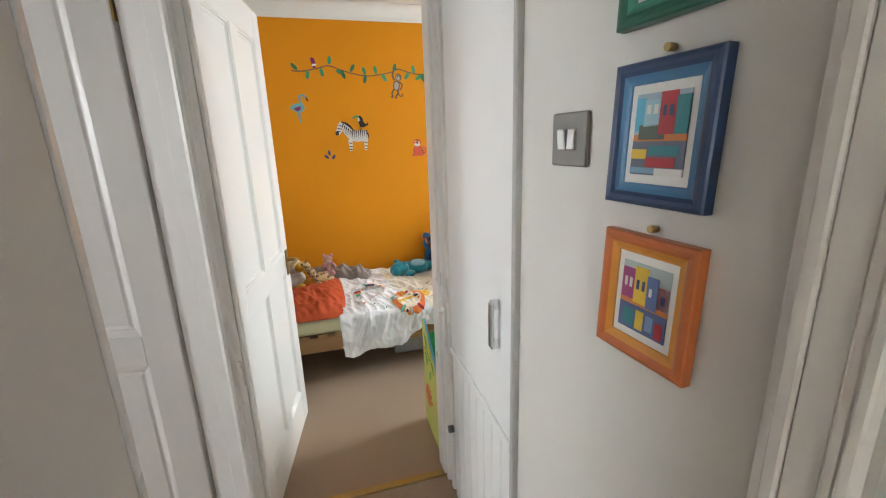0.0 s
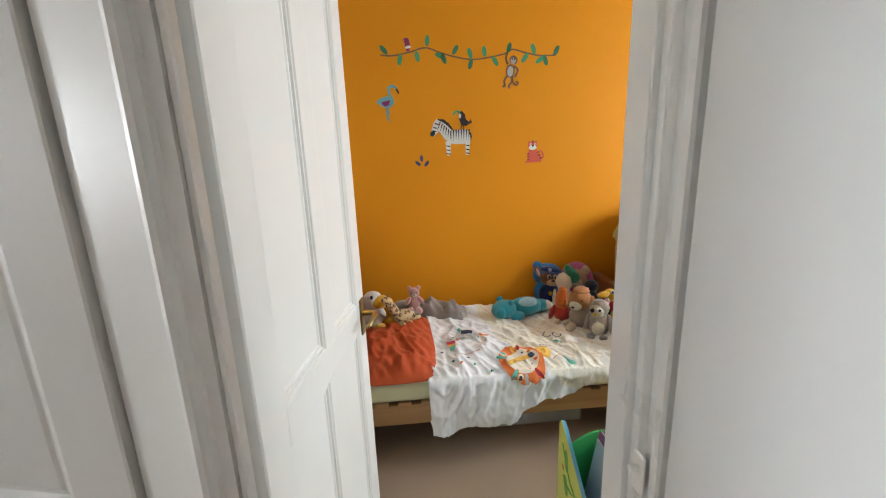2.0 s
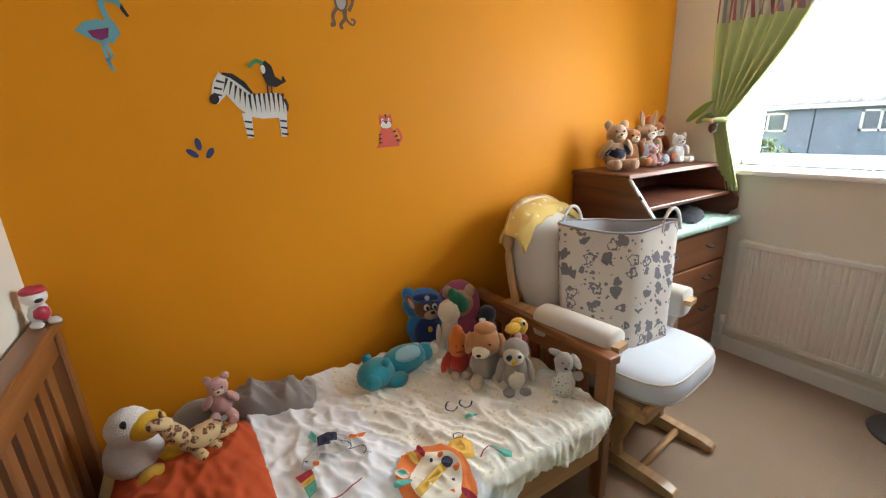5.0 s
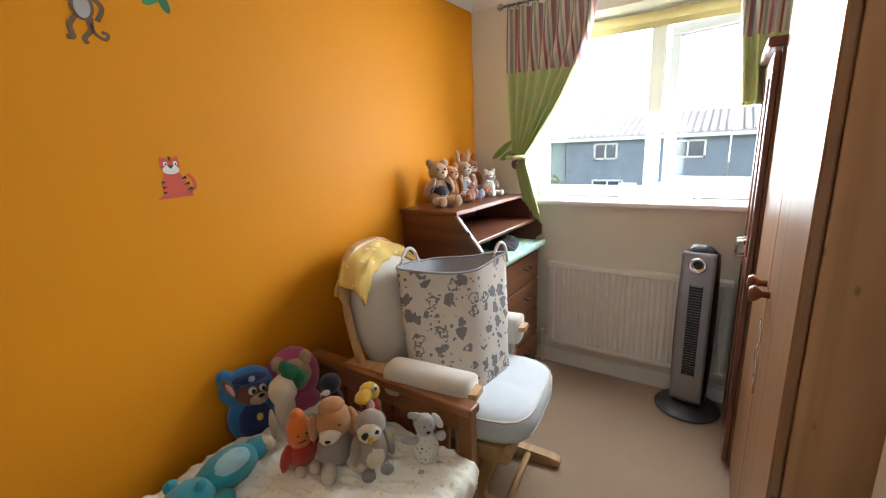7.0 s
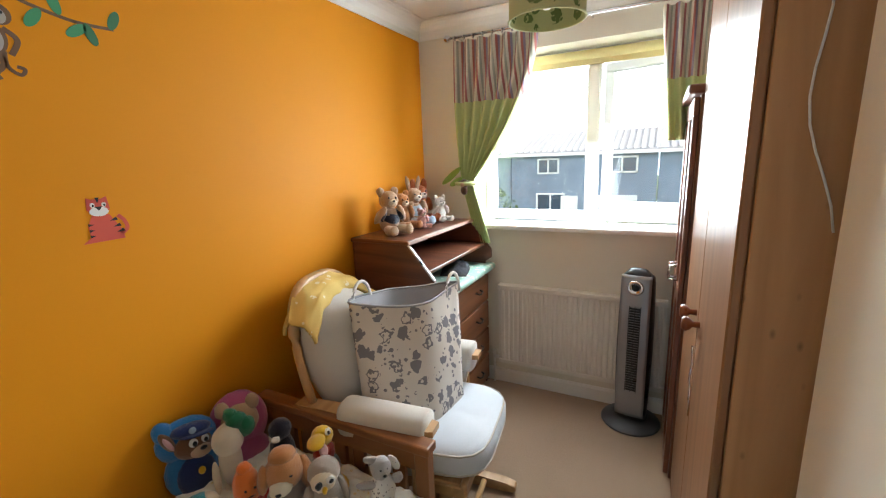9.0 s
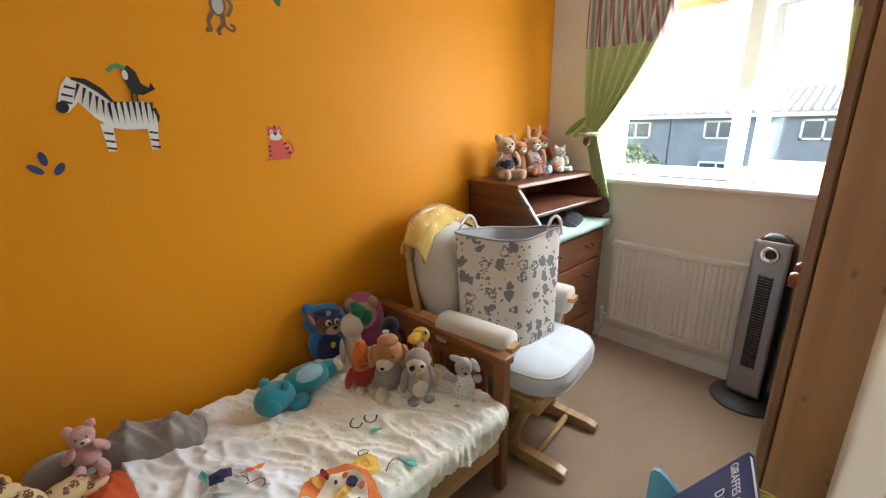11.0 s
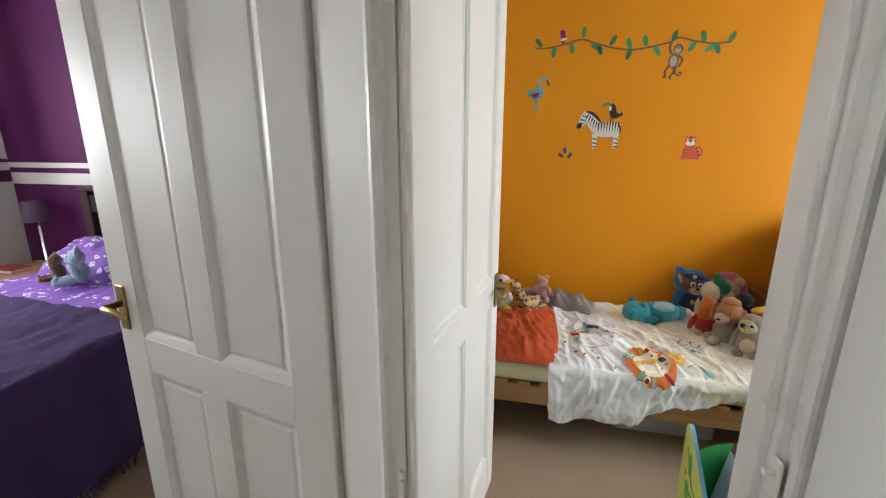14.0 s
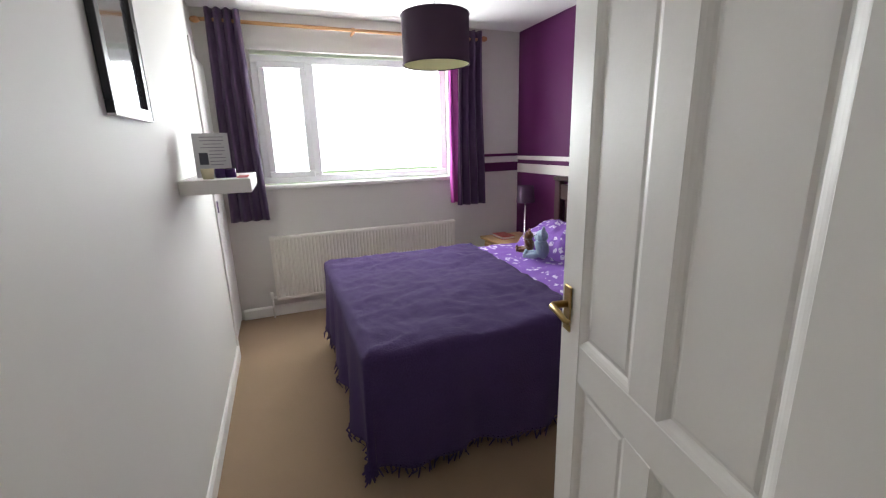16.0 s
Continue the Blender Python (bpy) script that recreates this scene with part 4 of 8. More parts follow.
bm = box(bmesh.new(), BX0 + 0.048, BX1 - 0.048, BY0 + 0.004, BY1 - 0.03, 0.329, MT, 0.028, seg=3)
part("cover", bm, MATTR, mt, smooth=True, world=True)


def fold(x, y, a=0.008):
    r1 = 1 - abs(noise.noise(Vector((x * 9 + 3 * y, y * 5 - 2 * x, 1.3))))
    r2 = 1 - abs(noise.noise(Vector((x * 22 + 9 * y, y * 9, 4.1))))
    return a * (0.8 * noise.noise(Vector((x * 6, y * 6, 7.7))) + 0.9 * (r1 ** 4 - 0.4) + 0.6 * (r2 ** 4 - 0.4) + 0.22 * ((1 - abs(noise.noise(Vector((x * 40 + 21 * y, y * 13 - 6 * x, 2.9))))) ** 4 - 0.4) + 0.3 * noise.noise(Vector((x * 41, y * 37, 9.0))))


# the duvet: lies on the mattress and hangs over the open side, its hem slanting
DUX0, DUX1 = 0.30, 1.345


def duvet_point(u, v):
    x = DUX0 + (DUX1 - DUX0) * u + 0.02 * math.sin(5 * v) * (1 - u)
    hang = 0.255 - 0.165 * min(1, max(0, (u - 0.24) / 0.38)) + 0.016 * math.sin(u * 24) + 0.02 * noise.noise(Vector((u * 6, 3.0, 1.0)))
    span = 0.725
    s = v * (span + hang)
    top = MT + 0.038
    if s < span:
        y = BY1 - 0.035 - s
        k = min(1, s / 0.10)
        z = top + 0.012 * math.sin(math.pi * s / span) + fold(x, y, 0.016) + 0.03 * (1 - k) * (0.6 + 0.8 * noise.noise(Vector((x * 9, 0, 0))))
        edge = max(0, (s - span + 0.06) / 0.06)
        z -= 0.018 * edge * edge
        return (x, y, z)
    d = s - span
    y = BY1 - 0.035 - span - 0.018 * math.sin(min(1, d / 0.035) * math.pi / 2) - 0.045 * d * (1 + math.sin(x * 42 + 2 * math.sin(x * 9))) - 0.012 - 0.8 * fold(x * 1.2, d * 0.8 + 5, 0.024) * min(1, d / 0.05)
    return (x + 0.012 * math.sin(9 * d + x * 20), y, top - 0.018 - d + 0.004)


duv = thing("duvet", "white and cream animal-print duvet thrown over the bed", "duvet", (0.8, 2.6, MT))
def duvet_mat(u, v):
    return 1 if u + 0.02 * math.sin(9 * v) > 0.31 + 0.62 * max(0, v - 0.48) else 0
bm = sheet(170, 140, duvet_point, 0.022, 0, duvet_mat)
part("cover", bm, [DUVET, DUVETY], duv, smooth=True, world=True)


def on_duvet(x, y, lift=0.004):
    u = (x - DUX0) / (DUX1 - DUX0)
    hang = 0.255 - 0.165 * min(1, max(0, (u - 0.24) / 0.38)) + 0.016 * math.sin(u * 24) + 0.02 * noise.noise(Vector((u * 6, 3.0, 1.0)))
    v = (BY1 - 0.035 - y) / (0.725 + hang)
    p = Vector(duvet_point(u, min(1, max(0, v))))
    return Vector((x, p.y, p.z + lift))


def print_patch(name, outline, m, lift=0.005, c=None):
    """A printed shape that follows the duvet's folds."""
    t = bmesh.new()
    n = len(outline)
    cx, cy = c or (sum(p[0] for p in outline) / n, sum(p[1] for p in outline) / n)
    rings = []
    for k in range(15):
        f = k / 14
        rings.append([t.verts.new(on_duvet(cx + (p[0] - cx) * f, cy + (p[1] - cy) * f, lift)) for p in outline] if k else [t.verts.new(on_duvet(cx, cy, lift))])
    for k in range(n):
        t.faces.new((rings[0][0], rings[1][k], rings[1][(k + 1) % n]))
    for a, b in zip(rings[1:], rings[2:]):
        for k in range(n):
            t.faces.new((a[k], a[(k + 1) % n], b[(k + 1) % n], b[k]))
    return part("printed_" + name, t, m, duv, smooth=True, world=True)


def ell(cx, cy, a, b, rot=0, n=26, s=0.0, e=TAU):
    return [(cx + a * math.cos(s + (e - s) * k / n) * math.cos(rot) - b * math.sin(s + (e - s) * k / n) * math.sin(rot), cy + a * math.cos(s + (e - s) * k / n) * math.sin(rot) + b * math.sin(s + (e - s) * k / n) * math.cos(rot)) for k in range(n)]


P_OR, P_YE, P_NV, P_TE, P_CR = flat("print_orange", (0.80, 0.22, 0.06), 0.9), flat("print_yellow", (0.82, 0.50, 0.10), 0.9), flat("print_navy", (0.035, 0.04, 0.09), 0.9), flat("print_teal", (0.12, 0.48, 0.42), 0.9), flat("print_cream", (0.82, 0.74, 0.62), 0.9)
P_GR, P_RD = flat("print_grey", (0.50, 0.52, 0.52), 0.9), flat("print_red", (0.40, 0.03, 0.05), 0.9)
# a lion's head, a striped bird in a scarf, small flecks and marks
LXc, LYc = 0.712, 2.350
LA = 0.32


def lion_at(a, b):
    """a runs up the nose towards the crown, b across the face."""
    return LXc + a * math.cos(LA) - b * math.sin(LA), LYc + a * math.sin(LA) + b * math.cos(LA)


print_patch("lion_mane", ell(LXc, LYc, 0.098, 0.115, LA, 40), P_OR, 0.010)
print_patch("lion_face", ell(*lion_at(0.006, 0.0), 0.076, 0.068, LA, 32), P_CR, 0.0125)
print_patch("lion_nose", [lion_at(*q) for q in ((-0.068, -0.012), (0.045, -0.013), (0.045, 0.013), (-0.068, 0.012))], P_YE, 0.015)
print_patch("lion_muzzle", ell(*lion_at(0.052, 0.0), 0.016, 0.018, LA, 16), P_NV, 0.0175)
for b in (-1, 1):
    print_patch("lion_eye", ell(*lion_at(0.030, b * 0.040), 0.005, 0.005, 0, 10), P_NV, 0.0155)
    print_patch("lion_cheek", ell(*lion_at(0.058, b * 0.030), 0.009, 0.008, 0, 10), P_OR, 0.0155)
    print_patch("lion_ear", ell(*lion_at(-0.052, b * 0.074), 0.015, 0.021, LA + b * 0.5, 16), P_CR, 0.0135)
    print_patch("inner_ear", ell(*lion_at(-0.052, b * 0.076), 0.008, 0.013, LA + b * 0.5, 12), P_NV if b < 0 else P_TE, 0.016)
for q, c in ((-2.55, P_TE), (2.55, P_TE), (1.15, P_RD), (-1.15, P_RD), (1.5, P_YE), (-1.9, P_GR)):
    print_patch("mane_stripe", ell(*lion_at(0.086 * math.cos(q), 0.094 * math.sin(q)), 0.026, 0.009, LA + q, 14), c, 0.0135)
print_patch("lion_body", [lion_at(*q) for q in ((0.088, -0.03), (0.125, -0.045), (0.155, -0.01), (0.15, 0.03), (0.115, 0.04), (0.085, 0.03))], P_YE, 0.0085)
print_patch("bird_body", ell(0.512, 2.610, 0.052, 0.042, -0.35, 26), P_GR, 0.009)
print_patch("bird_wing", [(0.470, 2.632), (0.478, 2.668), (0.512, 2.672), (0.535, 2.650), (0.528, 2.622), (0.500, 2.612)], P_NV, 0.0115)
print_patch("bird_head", [(0.405, 2.560), (0.420, 2.602), (0.455, 2.622), (0.475, 2.612), (0.462, 2.575), (0.435, 2.545)], P_GR, 0.010)
print_patch("bird_eye", ell(0.424, 2.578, 0.005, 0.005, 0, 10), P_NV, 0.0125)
print_patch("bird_beak", ell(0.447, 2.560, 0.010, 0.009, 0, 12), P_OR, 0.0125)
print_patch("scarf_red", [(0.385, 2.545), (0.395, 2.520), (0.432, 2.528), (0.430, 2.545)], P_RD, 0.0115)
print_patch("scarf_yellow", [(0.392, 2.520), (0.398, 2.502), (0.430, 2.505), (0.432, 2.528)], P_YE, 0.0115)
print_patch("scarf_teal", [(0.398, 2.502), (0.402, 2.462), (0.424, 2.468), (0.430, 2.505)], P_TE, 0.0115)
print_patch("tail_feather", [(0.468, 2.650), (0.455, 2.690), (0.472, 2.712), (0.480, 2.675)], P_TE, 0.010)
print_patch("foot", [(0.545, 2.612), (0.600, 2.598), (0.618, 2.612), (0.604, 2.620), (0.548, 2.622)], P_OR, 0.009)
for x, y, c in ((0.415, 2.425, P_YE), (0.405, 2.395, P_NV), (0.475, 2.405, P_NV), (0.50, 2.35, P_TE), (0.36, 2.47, P_NV), (0.44, 2.36, P_OR), (0.57, 2.31, P_TE)):
    print_patch("fleck", ell(x, y, 0.009, 0.006, 0.6, 10), c, 0.009)
print_patch("green_flash", [(0.905, 2.362), (0.955, 2.318), (0.945, 2.302), (0.925, 2.312)], P_TE, 0.010)


def ink_line(pts, w, m, name="printed_line"):
    """A drawn line on the duvet."""
    t = bmesh.new()
    up = [on_duvet(x, y, 0.011) for x, y in pts]
    va = []
    for i, p in enumerate(up):
        d = (up[min(i + 1, len(up) - 1)] - up[max(0, i - 1)])
        nrm = Vector((-d.y, d.x, 0)).normalized() * w
        va.append((t.verts.new(p + nrm), t.verts.new(p - nrm)))
    for a, b in zip(va, va[1:]):
        t.faces.new((a[0], a[1], b[1], b[0]))
    return part(name, t, m, duv, world=True)


ink_line([(0.535 + 0.004 * k + 0.014 * math.sin(k * 0.9), 2.600 - 0.0075 * k + 0.010 * math.cos(k * 0.9)) for k in range(15)], 0.0016, P_NV)
ink_line([(0.445 + 0.0155 * k, 2.428 + 0.002 * k) for k in range(7)], 0.0022, P_RD)
ink_line([(0.905 + 0.022 * math.cos(a), 2.565 + 0.02 * math.sin(a)) for a in [0.3 * k + 1.4 for k in range(14)]], 0.0028, P_NV)
ink_line([(0.950 + 0.022 * math.cos(a), 2.548 + 0.02 * math.sin(a)) for a in [0.3 * k + 1.8 for k in range(14)]], 0.0028, P_NV)
ink_line([(0.838 + 0.016 * math.cos(a), 2.425 + 0.012 * math.sin(a)) for a in [0.45 * k for k in range(14)]], 0.0016, P_NV)
ink_line([(0.855 + 0.018 * k, 2.335 + 0.012 * math.sin(k * 1.1)) for k in range(5)], 0.0018, P_RD)
print_patch("leaf_green", ell(0.933, 2.494, 0.022, 0.008, -0.4, 12), P_TE, 0.009)

pil = thing("pillow", "burnt orange pillowcase lying at the head of the bed", "pillow", (0.13, 2.62, MT))


def pillow_point(cx, cy, hx, hy, h, z, rot=0.0, lump=0.012):
    def fn(u, v):
        a, b = 2 * u - 1, 2 * v - 1
        k = (1 - abs(a) ** 3.0) * (1 - abs(b) ** 3.0)
        x, y = a * hx * (1 - 0.05 * b * b), b * hy * (1 - 0.05 * a * a)
        X, Y = cx + x * math.cos(rot) - y * math.sin(rot), cy + x * math.sin(rot) + y * math.cos(rot)
        return (X, Y, z + h * max(0, k) ** 0.55 + fold(X, Y, lump) * min(1, 4 * k))
    return fn


def pillow_mesh(cx, cy, hx, hy, h, z, rot=0.0, n=44, lump=0.012):
    t = sheet(n, n, pillow_point(cx, cy, hx, hy, h, z, rot, lump))
    b = sheet(12, 12, pillow_point(cx, cy, hx, hy, -0.004, z - 0.001, rot, 0.0))
    return join(t, b)


part("case", pillow_mesh(0.145, 2.62, 0.205, 0.33, 0.085, MT + 0.008, 0.02, 54, 0.02), PILLOW, pil, smooth=True, world=True)
gb = thing("comfort_blanket", "small grey comfort blanket crumpled beside the pillow", "blanket", (0.38, 2.95, 0.47))
part("cloth", pillow_mesh(0.40, 2.955, 0.15, 0.065, 0.075, MT + 0.04, -0.35, 36, 0.03), fur("grey_blanket_fur", (0.30, 0.26, 0.24)), gb, smooth=True, world=True)

# ---- storage box below the bed ----
ub = thing("storage_box", "long clear plastic storage box pushed under the bed", "box", (0.9, 2.62, 0))
part("tub", B(0.62, 1.06, 2.46, 2.9, FZ, FZ + 0.11, 0.012), PLASTICBOX, ub, world=True)
part("lid", B(0.61, 1.07, 2.45, 2.91, FZ + 0.11, FZ + 0.127, 0.006), PLASTICBOX, ub, world=True)

# ---- nursing glider chair ----
GC = thing("glider_chair", "pale beech glider chair with cream cushions beside the bed", "chair", (1.72, 2.55, FZ), 7)


def bar(bm, a, b, w, h, bevel=0.008):
    """A squared wooden bar from a to b, w wide along x and h deep across its run."""
    a, b = Vector(a), Vector(b)
    d = (b - a).normalized()
    x = Vector((1, 0, 0)) - d * d.x
    x.normalize()
    m = Matrix((x, d, x.cross(d))).transposed().to_4x4()
    m.translation = a
    return box(bm, -w / 2, w / 2, 0, (b - a).length, -h / 2, h / 2, bevel, m=m, seg=2)


def side_board(outline, x0, x1):
    bm = bmesh.new()
    prism(bm, outline, "x", x0, x1)
    bmesh.ops.bevel(bm, geom=bm.edges[:], offset=0.004, segments=1, affect="EDGES")
    return bm


# local frame: -y is the front, x is the width
for sx in (-1, 1):
    x = sx * 0.175
    foot = [(-0.37, 0.0), (-0.385, 0.018), (-0.38, 0.036), (-0.34, 0.046), (-0.12, 0.062), (0.12, 0.062), (0.30, 0.046), (0.335, 0.03), (0.335, 0.0)]
    part("floor_runner", side_board(foot, x - 0.021, x + 0.021), BEECH, GC)
    for y in (-0.13, 0.12):
        part("upright", side_board([(y - 0.04, 0.055), (y + 0.045, 0.055), (y + 0.03, 0.16), (y + 0.022, 0.215), (y - 0.022, 0.215), (y - 0.032, 0.16)], x - 0.016, x + 0.016), BEECHZ, GC)
    for y in (-0.21, 0.08):
        bm = bmesh.new()
        xx = x + sx * 0.032
        bar(bm, (xx, y + 0.075, 0.10), (xx, y, 0.31), 0.022, 0.058, 0.010)
        part("swing_link", bm, BEECHZ, GC)
        for py, pz in ((y + 0.005, 0.295), (y + 0.07, 0.115)):
            bm = bmesh.new()
            cone(bm, 0.012, 0.012, 0.012, pose(xx + sx * 0.014, py, pz, 0, 90), 14)
            part("pivot_cap", bm, BEDWOOD, GC, "dark plug over the pivot")
    part("seat_rail", side_board([(-0.28, 0.30), (0.25, 0.30), (0.25, 0.345), (-0.28, 0.345)], x + sx * 0.048, x + sx * 0.076), BEECH, GC)
    # arm: posts, wooden top, rolled pad and the cloth panel hung below it
    ax = sx * 0.285
    for y in (-0.12, 0.20):
        part("arm_post", B(ax - 0.013, ax + 0.013, y - 0.02, y + 0.02, 0.31, 0.575, 0.004), BEECHZ, GC)
    arm = [(ax - 0.030, -0.195), (ax + 0.030, -0.195), (ax + 0.036, -0.17), (ax + 0.034, 0.2), (ax + 0.03, 0.36), (ax - 0.025, 0.36), (ax - 0.032, 0.2), (ax - 0.036, -0.17)]
    bm = bmesh.new()
    prism(bm, arm, "z", 0.575, 0.597)
    part("arm_top", bm, BEECH, GC)
    bm = bmesh.new()
    sec = [(0.062 * math.copysign(abs(math.cos(q)) ** 0.75, math.cos(q)), 0.590 + 0.052 * math.copysign(abs(math.sin(q)) ** 0.75, math.sin(q)) - (0.03 if math.sin(q) < -0.2 else 0)) for q in [TAU * k / 20 for k in range(20)]]
    rings = []
    for y, f_ in ((-0.168, 0.90), (-0.160, 0.98), (-0.14, 1.0), (0.0, 1.02), (0.13, 1.0), (0.15, 0.96), (0.158, 0.88)):
        rings.append([bm.verts.new((ax + px * f_, y, 0.605 + (pz - 0.605) * f_)) for px, pz in sec])
    for ra, rb_ in zip(rings, rings[1:]):
        for k in range(20):
            bm.faces.new((ra[k], ra[(k + 1) % 20], rb_[(k + 1) % 20], rb_[k]))
    bm.faces.new(rings[0]), bm.faces.new(rings[-1])
    part("arm_pad", bm, CUSHION, GC, "padded cream arm cover", smooth=True)
    bm = sheet(14, 12, lambda u, v: (ax - sx * (0.030 - 0.012 * math.sin(math.pi * u) - 0.02 * v), -0.165 + 0.05 * v + (0.30 - 0.05 * v) * u, 0.585 - 0.21 * v), 0.018)
    part("arm_skirt", bm, CUSHION, GC, "hanging cream side pocket", smooth=True)
for y, z, r in ((-0.24, 0.032, 0.014), (0.24, 0.032, 0.014), (-0.13, 0.17, 0.015), (0.12, 0.17, 0.015)):
    bm = bmesh.new()
    tube(bm, [(-0.175, y, z), (0.175, y, z)], r, 10)
    part("cross_bar", bm, BEECH, GC)
part("seat_board", B(-0.25, 0.25, -0.285, -0.262, 0.305, 0.365, 0.006), BEECH, GC)
part("seat_board", B(-0.25, 0.25, 0.235, 0.258, 0.305, 0.365, 0.006), BEECH, GC)
part("seat_base", B(-0.25, 0.25, -0.26, 0.235, 0.348, 0.36, 0.003), BEECH, GC)


def cushion_mesh(hx, hy, h, pow_=5.0, nx=26, puff=0.25):
    t = bmesh.new()
    for s in (1, -1):
        def fn(u, v):
            a, b = 2 * u - 1, 2 * v - 1
            k = max(0, (1 - abs(a) ** pow_) * (1 - abs(b) ** pow_))
            return (a * hx, b * hy, s * h * (0.55 * k ** 0.3 + puff * k) + 0.3 * fold(a, b, 0.012) * k)
        join(t, sheet(nx, nx, fn))
    bmesh.ops.remove_doubles(t, verts=t.verts, dist=1e-5)
    return t


bm = bmesh.new()
SEG = 40
outl = [squircle(TAU * k / SEG, 0.255, 0.275, 4.5) for k in range(SEG)]
rings = []
for f_, z in ((0.0, 0.372), (0.6, 0.368), (0.93, 0.370), (0.985, 0.385), (1.0, 0.410), (0.995, 0.435), (0.97, 0.452), (0.955, 0.457), (0.90, 0.468), (0.75, 0.478), (0.45, 0.482), (0.0, 0.480)):
    rings.append([bm.verts.new((px * f_, -0.075 + py * f_, z + (0.35 * fold(px * f_, py * f_, 0.012) if z > 0.455 else 0))) for px, py in outl] if f_ else [bm.verts.new((0, -0.075, z))])
for ra, rb_ in zip(rings, rings[1:]):
    for k in range(SEG):
        q = (k + 1) % SEG
        if len(ra) == 1:
            bm.faces.new((ra[0], rb_[q], rb_[k]))
        elif len(rb_) == 1:
            bm.faces.new((ra[k], ra[q], rb_[0]))
        else:
            bm.faces.new((ra[k], ra[q], rb_[q], rb_[k]))
sc = part("seat_cushion", bm, CUSHION2, GC, "pale grey seat cushion", smooth=True)
for z, f_ in ((0.456, 0.962), (0.384, 0.985)):
    bm = bmesh.new()
    tube(bm, [(px * f_, -0.075 + py * f_, z) for px, py in outl + outl[:1]], 0.0042, 6)
    part("piping", bm, CUSHION, sc)
# hooped back, leaning
hoop = [(0.275 * math.copysign(abs(math.cos(a)) ** 0.72, math.cos(a)), 0.29 + 0.16 * math.sin(a) ** 0.9, 0.53 + 0.475 * math.sin(a) ** 0.85) for a in [math.pi * k / 30 for k in range(31)]]
bm = bmesh.new()
tube(bm, hoop, 0.023, 10, flat=0.75)
part("back_hoop", bm, BEECHZ, GC)
for k in range(5):
    x = -0.14 + 0.07 * k
    bm = bmesh.new()
    tube(bm, [(x, 0.25, 0.36), (x, 0.415, 0.93)], 0.009, 8)
    part("back_spindle", bm, BEECHZ, GC)
part("back_board", B(-0.26, 0.26, 0.255, 0.285, 0.50, 0.56, 0.006), BEECH, GC)
bm = cushion_mesh(0.245, 0.275, 0.12, 2.2, puff=0.6)
for v in bm.verts:
    # pull the square corners in to a round outline
    a_, b_ = v.co.x / 0.245, v.co.y / 0.275
    v.co.x, v.co.y = 0.245 * a_ * (1 - 0.42 * b_ * b_) ** 0.5, 0.275 * b_ * (1 - 0.42 * a_ * a_) ** 0.5
for v in bm.verts:
    dist = math.hypot(v.co.x / 0.235, (v.co.y - 0.06) / 0.265)
    v.co.z -= 0.022 * math.exp(-(dist / 0.16) ** 2) * (1 if v.co.z > 0 else 0)
bm.transform(pose(0, 0.315, 0.70, 70, 0, 0))
part("back_cushion", bm, CUSHION, GC, "plump cream back cushion", smooth=True)

yb = thing("yellow_blanket", "yellow spotted blanket folded over the chair back", "blanket", (1.665, 2.995, 1.04), 7)


def drape(u, v):
    """Laid over the hoop's rounded top: hangs a little in front and behind."""
    a, s_ = (2 * u - 1), (v - 0.42) * 0.24
    x = a * 0.25
    crown = -0.115 * abs(a) ** 2.4
    z = 0.012 + crown - (0.85 * max(0, -s_ - 0.03) if s_ < 0 else 0.30 * s_ + 0.8 * max(0, s_ - 0.10)) + 0.012 * noise.noise(Vector((a * 4, v * 5, 2)))
    y = -0.95 * min(s_, 0.12) - 0.4 * max(0, s_ - 0.12) if s_ > 0 else -0.35 * s_
    return (x, y - 0.05 * abs(a) ** 2 + 0.016 * noise.noise(Vector((a * 3, v * 4, 5))), z)


part("cloth", sheet(40, 36, drape, 0.014), YBLANK, yb, smooth=True)

# ---- laundry basket on the chair ----
LB = thing("laundry_basket", "grey and cream animal-print canvas basket on the chair seat", "basket", (1.735, 2.545, 0.488), -12)
NB = 40


TOPC, BOTC, E1, E2 = Vector((1.80, 2.625)), Vector((1.675, 2.52)), Vector((0.08, -0.143)), Vector((0.152, -0.016))


def basket_point(k, f, inset=0.0):
    """The sagging, leaning bag: a squared outline sheared between its base and rim."""
    a, b = squircle(TAU * k / NB, 1, 1, 5.0)
    p = BOTC.lerp(TOPC, f) + (E1 * a + E2 * b) * (0.88 + 0.14 * f - inset)
    w = 0.006 * noise.noise(Vector((a * 2, b * 2, f * 3)))
    return Vector((p.x + w, p.y + w, 0.49 + 0.475 * f + 0.012 * math.sin(2 * TAU * k / NB + 0.6) * f))


def basket_wall(inset, f0, f1):
    t = bmesh.new()
    rings = [[t.verts.new(basket_point(k, f0 + (f1 - f0) * j / 8, inset)) for k in range(NB)] for j in range(9)]
    for a, b in zip(rings, rings[1:]):
        for k in range(NB):
            f = t.faces.new((a[k], a[(k + 1) % NB], b[(k + 1) % NB], b[k]))
            f.smooth = True
    t.faces.new(rings[0])
    return t


